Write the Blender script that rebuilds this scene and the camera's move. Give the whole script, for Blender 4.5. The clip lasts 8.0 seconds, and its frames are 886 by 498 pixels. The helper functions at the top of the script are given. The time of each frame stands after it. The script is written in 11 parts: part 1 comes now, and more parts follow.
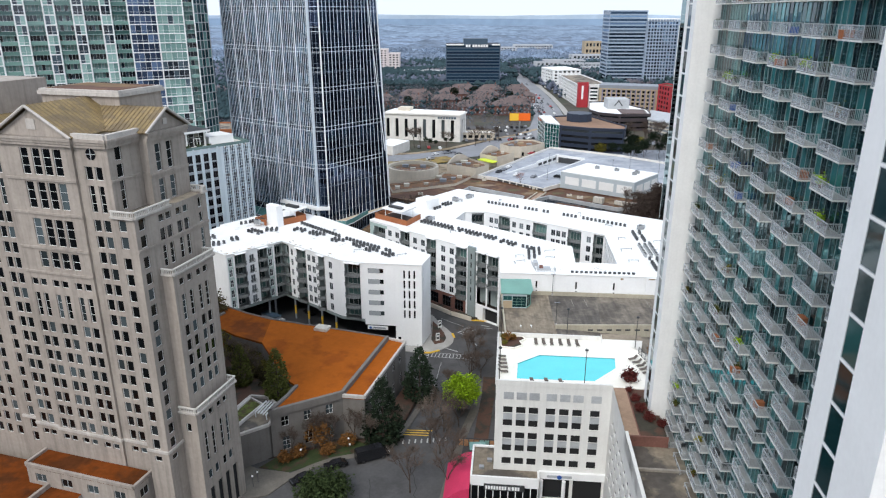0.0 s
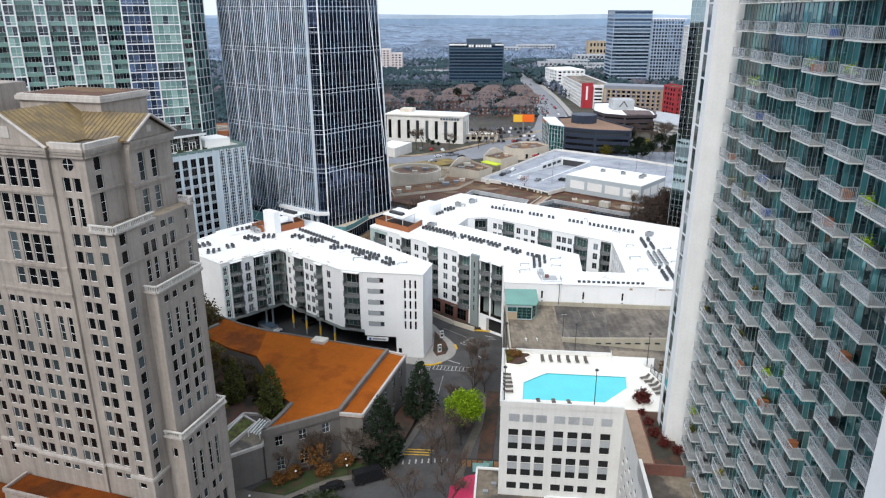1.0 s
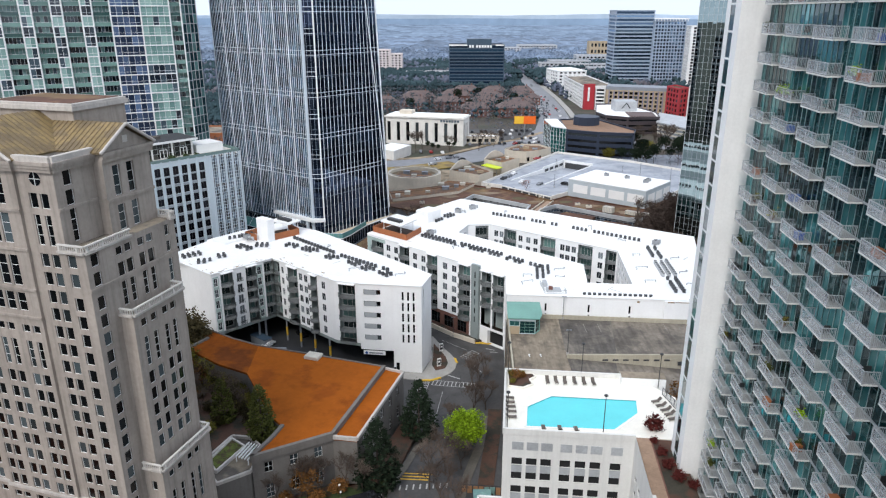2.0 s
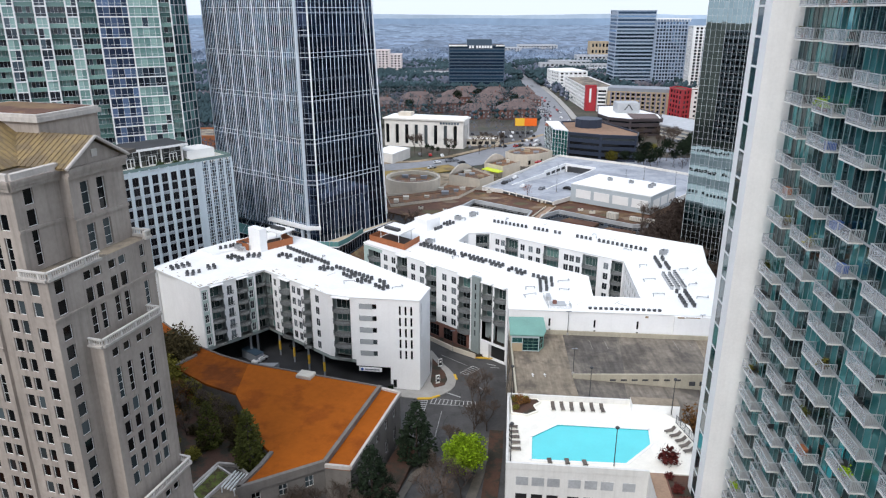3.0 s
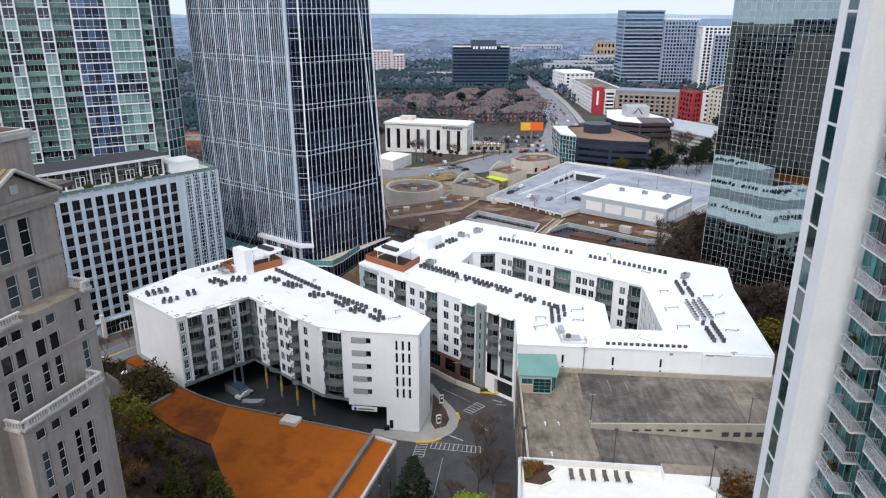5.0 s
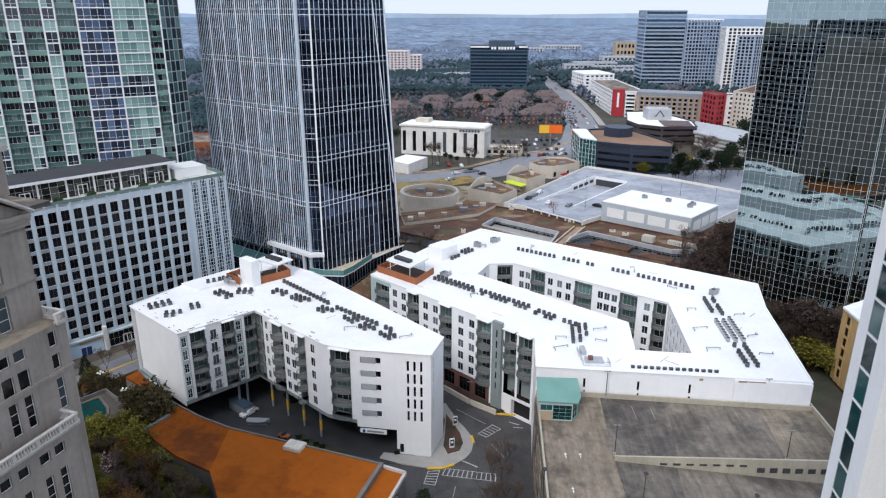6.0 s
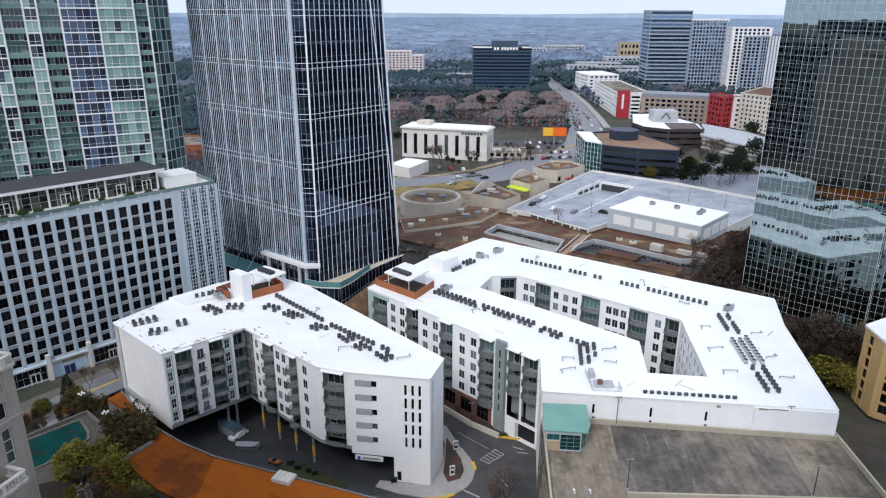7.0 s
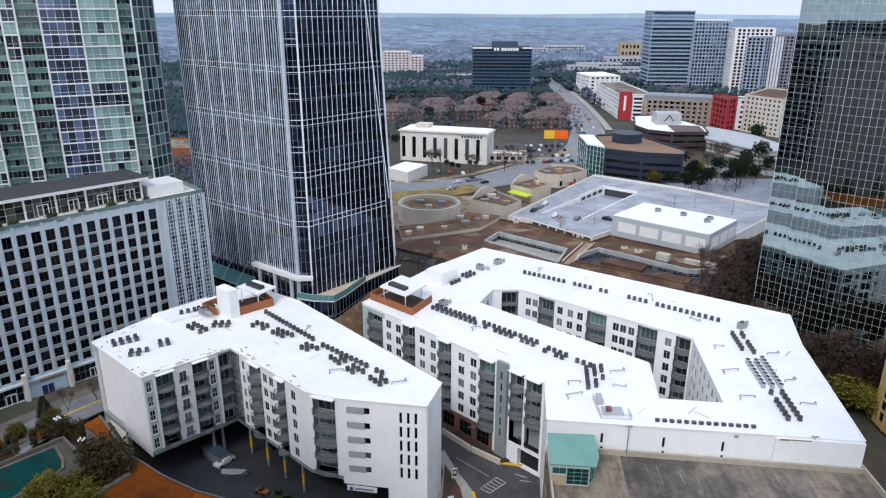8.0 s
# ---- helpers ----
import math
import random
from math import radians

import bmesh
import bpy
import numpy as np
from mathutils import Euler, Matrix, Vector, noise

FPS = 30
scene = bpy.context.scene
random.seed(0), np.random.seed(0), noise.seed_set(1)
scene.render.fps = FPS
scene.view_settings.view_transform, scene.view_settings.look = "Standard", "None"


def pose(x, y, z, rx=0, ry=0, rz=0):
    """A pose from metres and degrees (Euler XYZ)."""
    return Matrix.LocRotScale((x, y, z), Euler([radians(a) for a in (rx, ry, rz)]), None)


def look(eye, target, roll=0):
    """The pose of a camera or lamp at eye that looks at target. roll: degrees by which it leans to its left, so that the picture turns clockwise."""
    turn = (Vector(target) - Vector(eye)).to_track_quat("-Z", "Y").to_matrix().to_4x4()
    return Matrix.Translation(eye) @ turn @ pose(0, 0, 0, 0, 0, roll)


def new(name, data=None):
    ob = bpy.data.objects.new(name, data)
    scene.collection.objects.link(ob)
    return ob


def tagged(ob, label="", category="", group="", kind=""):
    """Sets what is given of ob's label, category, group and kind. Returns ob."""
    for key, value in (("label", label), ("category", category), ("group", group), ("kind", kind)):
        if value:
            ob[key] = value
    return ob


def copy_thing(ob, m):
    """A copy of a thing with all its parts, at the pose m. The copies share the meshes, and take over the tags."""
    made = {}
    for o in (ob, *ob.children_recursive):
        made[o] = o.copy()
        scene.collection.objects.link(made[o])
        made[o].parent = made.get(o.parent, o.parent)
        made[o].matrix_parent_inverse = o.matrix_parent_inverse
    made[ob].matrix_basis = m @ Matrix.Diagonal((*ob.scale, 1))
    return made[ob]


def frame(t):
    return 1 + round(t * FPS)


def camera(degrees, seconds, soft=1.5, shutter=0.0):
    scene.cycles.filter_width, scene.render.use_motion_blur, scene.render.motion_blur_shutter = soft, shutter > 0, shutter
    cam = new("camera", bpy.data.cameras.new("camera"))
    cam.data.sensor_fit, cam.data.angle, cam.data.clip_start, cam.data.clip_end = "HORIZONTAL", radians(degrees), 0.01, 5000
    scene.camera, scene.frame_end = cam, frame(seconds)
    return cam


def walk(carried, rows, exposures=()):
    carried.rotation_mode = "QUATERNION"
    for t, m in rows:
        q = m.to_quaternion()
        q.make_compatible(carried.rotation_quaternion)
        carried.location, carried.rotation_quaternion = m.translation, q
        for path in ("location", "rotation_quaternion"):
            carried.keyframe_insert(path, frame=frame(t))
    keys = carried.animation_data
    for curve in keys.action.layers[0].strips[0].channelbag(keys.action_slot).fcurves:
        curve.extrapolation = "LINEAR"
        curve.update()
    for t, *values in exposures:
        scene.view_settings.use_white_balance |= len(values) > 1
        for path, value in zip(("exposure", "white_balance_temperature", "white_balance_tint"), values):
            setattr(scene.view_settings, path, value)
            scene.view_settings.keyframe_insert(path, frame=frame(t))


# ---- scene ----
# The camera: a drone flying level and forward between the towers.
cam = camera(65.3, 8.0, soft=1.2)
METRES, EYE, TILT, LEAN, TURN = 69.3, 90.3, 0.0, 0.0, 0.0
ROWS = [
    (0.0, 0.0, 0.0, 0.0, 0.03, -18.95, -0.09),
    (0.5, 0.0011, 0.0502, 0.0004, 0.25, -18.95, -0.06),
    (1.0, 0.0026, 0.1033, 0.0009, 0.27, -18.97, -0.06),
    (1.5, 0.0042, 0.1595, 0.0017, 0.3, -18.97, -0.05),
    (3.0, 0.008, 0.3405, 0.0079, 0.29, -18.99, -0.05),
    (3.5, 0.0088, 0.4034, 0.0107, 0.27, -19.02, -0.07),
    (4.0, 0.0097, 0.467, 0.0126, 0.24, -19.03, -0.08),
    (4.5, 0.0107, 0.532, 0.0144, 0.23, -19.03, -0.08),
    (6.0, 0.0136, 0.7293, 0.02, 2.01, -19.06, -0.12),
    (6.5, 0.0147, 0.7963, 0.0224, 2.25, -19.07, -0.13),
    (7.0, 0.0148, 0.8637, 0.0246, 2.22, -19.09, -0.16),
    (7.5, 0.0148, 0.9312, 0.0261, 2.21, -19.09, -0.16),
    (8.0, 0.0146, 0.9994, 0.0275, 2.2, -19.09, -0.17),
]
walk(cam, [(t, pose(0, 0, EYE, TILT, LEAN, TURN) @ pose(METRES * x, METRES * y, METRES * z, 90 + pitch, roll, yaw)) for t, x, y, z, yaw, pitch, roll in ROWS],
     exposures=[(0.0, 0.57, 6590, 8.8), (4.5, 0.44, 6500, 12.0), (8.0, 0.32, 6330, 12.5)])

# ---- daylight: a bright overcast sky ----
SUN_ELEVATION, SUN_TURN = 46.0, 205.0
world = bpy.data.worlds.new("overcast_sky")
scene.world = world
world.use_nodes = True
_n, _l = world.node_tree.nodes, world.node_tree.links
_n.clear()
_sky = _n.new("ShaderNodeTexSky")
_sky.sky_type = "NISHITA"
_sky.sun_disc = False
_sky.sun_elevation, _sky.sun_rotation = radians(SUN_ELEVATION), radians(SUN_TURN)
_sky.air_density, _sky.dust_density, _sky.ozone_density = 1.0, 4.0, 1.0
_cloud = _n.new("ShaderNodeMix")
_cloud.data_type = "RGBA"
_cloud.inputs["Factor"].default_value = 0.86  # closed cloud over most of the sky
_cloud.inputs["B"].default_value = (5.0, 5.65, 6.75, 1)
_bg = _n.new("ShaderNodeBackground")
_bg.inputs["Strength"].default_value = 0.142
_out = _n.new("ShaderNodeOutputWorld")
_l.new(_sky.outputs[0], _cloud.inputs["A"])
_l.new(_cloud.outputs["Result"], _bg.inputs["Color"])
_l.new(_bg.outputs[0], _out.inputs["Surface"])
sun = new("sun", bpy.data.lights.new("sun", "SUN"))
sun.data.energy, sun.data.angle, sun.data.color = 1.3, radians(20), (1.0, 0.98, 0.95)
_a, _e = radians(SUN_TURN), radians(SUN_ELEVATION)
sun.matrix_world = look((0, 0, 0), (-math.sin(_a) * math.cos(_e), -math.cos(_a) * math.cos(_e), -math.sin(_e)))


# ---- materials ----
def mat(name, col, rough=0.75, metal=0.0, var=0.18, scale=0.25, fine=3.0, bump=0.0, rnd=0.0, island=0.0, alt=None, altw=0.5, streak=0.0, spec=0.5, swipe=None):
    """A weathered surface: broad stains and fine grain over the colour, a tone of its own per object (rnd) or per piece (island), alt: a second colour in patches, streak: rain streaks down walls, swipe: tyre and wash marks drawn out along x and y by these scales."""
    m = bpy.data.materials.new(name)
    m.use_nodes = True
    nt = m.node_tree
    b = nt.nodes["Principled BSDF"]
    b.inputs["Roughness"].default_value, b.inputs["Metallic"].default_value = rough, metal
    b.inputs["Specular IOR Level"].default_value = spec
    geo = nt.nodes.new("ShaderNodeNewGeometry")

    def noise_tex(s, detail, rough_=0.6, stretch=None):
        t = nt.nodes.new("ShaderNodeTexNoise")
        t.inputs["Scale"].default_value, t.inputs["Detail"].default_value, t.inputs["Roughness"].default_value = s, detail, rough_
        if stretch:
            mp = nt.nodes.new("ShaderNodeMapping")
            mp.inputs["Scale"].default_value = stretch
            nt.links.new(geo.outputs["Position"], mp.inputs["Vector"])
            nt.links.new(mp.outputs[0], t.inputs["Vector"])
        else:
            nt.links.new(geo.outputs["Position"], t.inputs["Vector"])
        return t.outputs["Fac"]

    def ranged(sock, lo, hi, a=0.3, c=0.7):
        r = nt.nodes.new("ShaderNodeMapRange")
        r.inputs["From Min"].default_value, r.inputs["From Max"].default_value = a, c
        r.inputs["To Min"].default_value, r.inputs["To Max"].default_value = lo, hi
        nt.links.new(sock, r.inputs["Value"])
        return r.outputs[0]

    def times(p, q):
        k = nt.nodes.new("ShaderNodeMath")
        k.operation = "MULTIPLY"
        nt.links.new(p, k.inputs[0])
        nt.links.new(q, k.inputs[1])
        return k.outputs[0]

    f = times(ranged(noise_tex(scale, 4), 1 - var, 1 + var * 0.6), ranged(noise_tex(fine, 3), 1 - var * 0.6, 1 + var * 0.4))
    if streak:
        f = times(f, ranged(noise_tex(1.3, 3, 0.6, (1, 1, 0.06)), 1 - streak, 1.0, 0.3, 0.55))
    if swipe:
        f = times(f, ranged(noise_tex(1.0, 4, 0.65, (swipe[0], swipe[1], 0.3)), 1 - swipe[2], 1 + swipe[2] * 0.5, 0.35, 0.65))
    if rnd:
        oi = nt.nodes.new("ShaderNodeObjectInfo")
        f = times(f, ranged(oi.outputs["Random"], 1 - rnd, 1 + rnd, 0, 1))
    if island:
        f = times(f, ranged(geo.outputs["Random Per Island"], 1 - island, 1 + island, 0, 1))
    colour = nt.nodes.new("ShaderNodeRGB")
    colour.outputs[0].default_value = (*col, 1)
    base = colour.outputs[0]
    if alt:
        mx = nt.nodes.new("ShaderNodeMix")
        mx.data_type = "RGBA"
        mx.inputs["A"].default_value, mx.inputs["B"].default_value = (*col, 1), (*alt, 1)
        nt.links.new(ranged(noise_tex(scale * 1.7, 5), 0, 1, 0.62 - altw * 0.3, 0.72 - altw * 0.3), mx.inputs["Factor"])
        base = mx.outputs["Result"]
    vm = nt.nodes.new("ShaderNodeVectorMath")
    vm.operation = "SCALE"
    nt.links.new(base, vm.inputs[0])
    nt.links.new(f, vm.inputs["Scale"])
    nt.links.new(vm.outputs[0], b.inputs["Base Color"])
    if bump:
        bp = nt.nodes.new("ShaderNodeBump")
        bp.inputs["Strength"].default_value, bp.inputs["Distance"].default_value = bump, 0.1
        nt.links.new(noise_tex(fine * 2, 4), bp.inputs["Height"])
        nt.links.new(bp.outputs[0], b.inputs["Normal"])
    return m


def glass(name, dark, light, share=0.35, rough=0.06, metal=0.0, spec=0.6, per="island", ior=1.5):
    """Window glass seen from outside: dark rooms, some with drawn blinds, a tone of its own for each pane."""
    m = bpy.data.materials.new(name)
    m.use_nodes = True
    nt = m.node_tree
    b = nt.nodes["Principled BSDF"]
    b.inputs["Roughness"].default_value, b.inputs["Metallic"].default_value, b.inputs["IOR"].default_value = rough, metal, ior
    b.inputs["Specular IOR Level"].default_value = spec
    if per == "island":
        src = nt.nodes.new("ShaderNodeNewGeometry").outputs["Random Per Island"]
    else:
        src = nt.nodes.new("ShaderNodeObjectInfo").outputs["Random"]
    ramp = nt.nodes.new("ShaderNodeValToRGB")
    ramp.color_ramp.elements[0].color, ramp.color_ramp.elements[1].color = (*dark, 1), (*light, 1)
    ramp.color_ramp.elements[0].position, ramp.color_ramp.elements[1].position = 1 - share, 1.0
    nt.links.new(src, ramp.inputs[0])
    nt.links.new(ramp.outputs[0], b.inputs["Base Color"])
    return m


M_ROOF = mat("white_membrane_roof", (0.86, 0.86, 0.85), 0.6, var=0.06, scale=0.12, fine=1.2)
M_STUCCO = mat("white_stucco", (0.87, 0.87, 0.865), 0.8, var=0.04, scale=0.2, fine=2.0, streak=0.02)
# Near-black brown: the dim interior under the canopies, put into the floor's colour.
M_TERRACESHADE = mat("terrace_interior_shade", (0.055, 0.032, 0.022), 0.8, var=0.3)
M_SEAPANEL = mat("pale_sea_green_panel", (0.40, 0.50, 0.47), 0.6, var=0.1)
M_EAVESTAIN = mat("tan_roof_stain", (0.34, 0.25, 0.16), 0.9, var=0.3, scale=0.6, alt=(0.16, 0.12, 0.09), altw=0.3)
M_GREYPANEL = mat("grey_green_panel", (0.25, 0.29, 0.285), 0.6, var=0.12)
# Also the dark colour put in for shaded openings.
M_SOFFIT = mat("dark_soffit_and_shade", (0.05, 0.052, 0.056), 0.8)
# Near-black colour that paints the shade behind openings.
M_VOID = mat("painted_interior_shade", (0.012, 0.012, 0.013), 0.95)
M_BALCSLAB = mat("grey_balcony_slab", (0.24, 0.25, 0.25), 0.8, var=0.15)
M_BALC = mat("dark_balcony_rail", (0.085, 0.094, 0.098), 0.5, metal=0.2)
M_BEIGE = mat("beige_precast", (0.375, 0.325, 0.283), 0.85, var=0.15, scale=0.15, fine=1.5, streak=0.24)
M_CORNICE = mat("pale_cornice", (0.52, 0.48, 0.44), 0.8, var=0.15, scale=0.3, streak=0.15)
M_GOLD = mat("weathered_gold_metal_roof", (0.24, 0.168, 0.068), 0.6, var=0.3, scale=0.25, alt=(0.165, 0.118, 0.062), altw=0.55)
M_ORANGE = mat("rust_orange_roof_membrane", (0.335, 0.088, 0.009), 0.9, var=0.16, scale=0.07, fine=0.8, alt=(0.25, 0.062, 0.008), altw=0.3, spec=0.12)
M_STONE = mat("grey_limestone", (0.17, 0.155, 0.14), 0.85, var=0.15, scale=0.3, streak=0.12)
M_GARAGE = mat("cream_painted_concrete", (0.72, 0.71, 0.68), 0.85, var=0.06, scale=0.2, streak=0.08)
M_POOLDECK = mat("pale_pool_paving", (0.81, 0.78, 0.70), 0.8, var=0.06, scale=0.5, fine=3)
M_CONC = mat("stained_concrete", (0.25, 0.205, 0.152), 0.9, var=0.4, scale=0.08, fine=0.9, alt=(0.095, 0.082, 0.070), altw=0.5)
M_ASPHALT = mat("asphalt", (0.076, 0.074, 0.074), 0.9, var=0.25, scale=0.1, fine=1.5, alt=(0.06, 0.058, 0.058), altw=0.4)
M_ROADFAR = mat("old_asphalt", (0.23, 0.235, 0.25), 0.9, var=0.15, scale=0.05, fine=0.4)
M_PAVE = mat("concrete_pavement", (0.36, 0.345, 0.32), 0.9, var=0.15, scale=0.3)
M_WORNWHITE = mat("worn_white_road_paint", (0.46, 0.46, 0.45), 0.85, var=0.35, scale=0.8, fine=4)
M_MARK = mat("white_road_paint", (0.72, 0.72, 0.70), 0.8, var=0.2, scale=1.0)
M_YELLOW = mat("yellow_road_paint", (0.68, 0.42, 0.04), 0.8, var=0.2, scale=1.0)
M_GROUND = mat("winter_ground", (0.075, 0.062, 0.047), 0.95, var=0.35, scale=0.03, fine=0.4, alt=(0.05, 0.055, 0.035), altw=0.5)
M_SOIL = mat("bare_soil_and_mulch", (0.092, 0.046, 0.030), 0.95, var=0.3, scale=0.15, alt=(0.045, 0.04, 0.028), altw=0.5)
M_GRASS = mat("lawn", (0.036, 0.056, 0.014), 0.95, var=0.3, scale=0.3, alt=(0.07, 0.045, 0.025), altw=0.4)
M_BROWNROOF = mat("gravel_roof", (0.110, 0.050, 0.030), 0.95, var=0.45, scale=0.06, fine=0.5, alt=(0.19, 0.115, 0.055), altw=0.4)
M_WHITEPAINT = mat("white_paint", (0.82, 0.82, 0.81), 0.6, var=0.05)
M_METAL = mat("grey_metal", (0.35, 0.36, 0.37), 0.45, metal=0.6)
M_DARKMETAL = mat("dark_metal", (0.05, 0.052, 0.055), 0.5, metal=0.4)
M_FRAME = mat("pale_window_frame", (0.55, 0.56, 0.56), 0.5)
M_MULLION = mat("aluminium_mullion", (0.86, 0.90, 0.94), 0.4, metal=0.1)
M_TEALROOF = mat("seafoam_metal_roof", (0.16, 0.33, 0.28), 0.5, var=0.1)
M_RED = mat("red_panel", (0.40, 0.026, 0.036), 0.6, var=0.1)
M_TAN = mat("tan_stucco", (0.42, 0.33, 0.22), 0.85, var=0.12)
M_PALE = mat("pale_limestone", (0.62, 0.58, 0.50), 0.85, var=0.1)
M_OCHRE = mat("ochre_stucco", (0.55, 0.36, 0.15), 0.85, var=0.1, streak=0.08)
M_BRICK = mat("red_brick", (0.19, 0.085, 0.065), 0.9, var=0.25)
M_SHINGLE = mat("brown_shingle", (0.13, 0.095, 0.09), 0.9, var=0.25, island=0.2)
M_DARKBROWN = mat("dark_brown_panel", (0.055, 0.042, 0.045), 0.5, var=0.15)
M_TERRACOTTA = mat("terracotta_panel", (0.33, 0.11, 0.04), 0.7, var=0.15)
M_BLUEGREY = mat("pale_blue_grey_panel", (0.46, 0.515, 0.55), 0.5, var=0.06, scale=0.3)
M_STEELGREY = mat("steel_grey_panel", (0.23, 0.25, 0.28), 0.5, var=0.1)
M_WATER = mat("pool_water", (0.10, 0.62, 0.66), 0.05, var=0.04, scale=0.3)
M_BARK = mat("bark", (0.085, 0.065, 0.055), 0.95, var=0.3, scale=2, spec=0.08)
M_TWIG = mat("bare_twigs", (0.115, 0.088, 0.072), 0.95, var=0.3, scale=0.5, rnd=0.2, spec=0.08)
M_CEDAR = mat("olive_cedar_needles", (0.085, 0.092, 0.024), 0.9, var=0.4, scale=0.6, fine=4, island=0.5, spec=0.08)
M_CONIFER = mat("dark_conifer_needles", (0.018, 0.028, 0.016), 0.9, var=0.4, scale=0.6, fine=4, island=0.5, rnd=0.15, spec=0.08)
M_LEAF = mat("fresh_spring_leaves", (0.26, 0.40, 0.02), 0.8, var=0.3, scale=0.6, island=0.5, spec=0.08)
M_OLIVE = mat("olive_shrub_leaves", (0.145, 0.13, 0.026), 0.9, var=0.4, scale=0.5, island=0.55, rnd=0.45, spec=0.08)
M_RUSTLEAF = mat("dry_russet_leaves", (0.16, 0.075, 0.025), 0.9, var=0.35, scale=0.5, island=0.5, rnd=0.2, spec=0.08)
M_REDLEAF = mat("dark_red_leaves", (0.085, 0.020, 0.017), 0.9, var=0.35, scale=0.5, island=0.5, spec=0.08)
# Bluish and lighter than bare wood: haze is mixed into the colour.
M_WOODS = mat("hazed_winter_woods", (0.128, 0.146, 0.192), 0.95, var=0.4, scale=0.03, fine=0.5, spec=0.0)
G_WIN = glass("dark_window_glass", (0.004, 0.005, 0.006), (0.085, 0.11, 0.12), 0.3, spec=0.35, per="object")
G_WINI = glass("dark_window_glass_panes", (0.006, 0.007, 0.009), (0.09, 0.11, 0.12), 0.35, spec=0.35)
G_RAIL = glass("clear_green_rail_glass", (0.10, 0.17, 0.16), (0.16, 0.24, 0.23), 0.8, spec=0.7)
G_HOTEL = glass("dark_hotel_glass", (0.003, 0.003, 0.005), (0.016, 0.017, 0.022), 0.4, spec=0.12, per="object")
G_BALC = glass("balcony_door_glass", (0.012, 0.022, 0.023), (0.14, 0.25, 0.23), 0.5, spec=0.6, per="object")
G_APT = glass("apartment_window_glass", (0.020, 0.026, 0.032), (0.20, 0.225, 0.24), 0.6, spec=0.5, per="object")
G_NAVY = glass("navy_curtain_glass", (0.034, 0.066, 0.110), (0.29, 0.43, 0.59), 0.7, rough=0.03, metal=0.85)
G_SEA = glass("sea_green_residential_glass", (0.012, 0.040, 0.050), (0.16, 0.31, 0.29), 0.6, spec=0.6)
G_SEADARK = glass("dark_room_glass", (0.012, 0.018, 0.030), (0.08, 0.12, 0.15), 0.6, spec=0.8)
G_SEAPALE = glass("pale_green_blind_glass", (0.15, 0.27, 0.25), (0.34, 0.50, 0.46), 0.9, spec=0.7)
G_SEARAIL = glass("sea_green_rail_glass", (0.030, 0.075, 0.070), (0.20, 0.34, 0.30), 0.95, spec=0.6)
G_BLUE = glass("blue_residential_glass", (0.020, 0.030, 0.060), (0.12, 0.18, 0.31), 0.75, spec=0.8)
G_MIRROR = glass("mirror_curtain_glass", (0.27, 0.35, 0.36), (0.33, 0.41, 0.415), 1.0, rough=0.01, metal=1.0)


# ---- building blocks ----
K = 1.05  # plan units to metres
POSES = {}


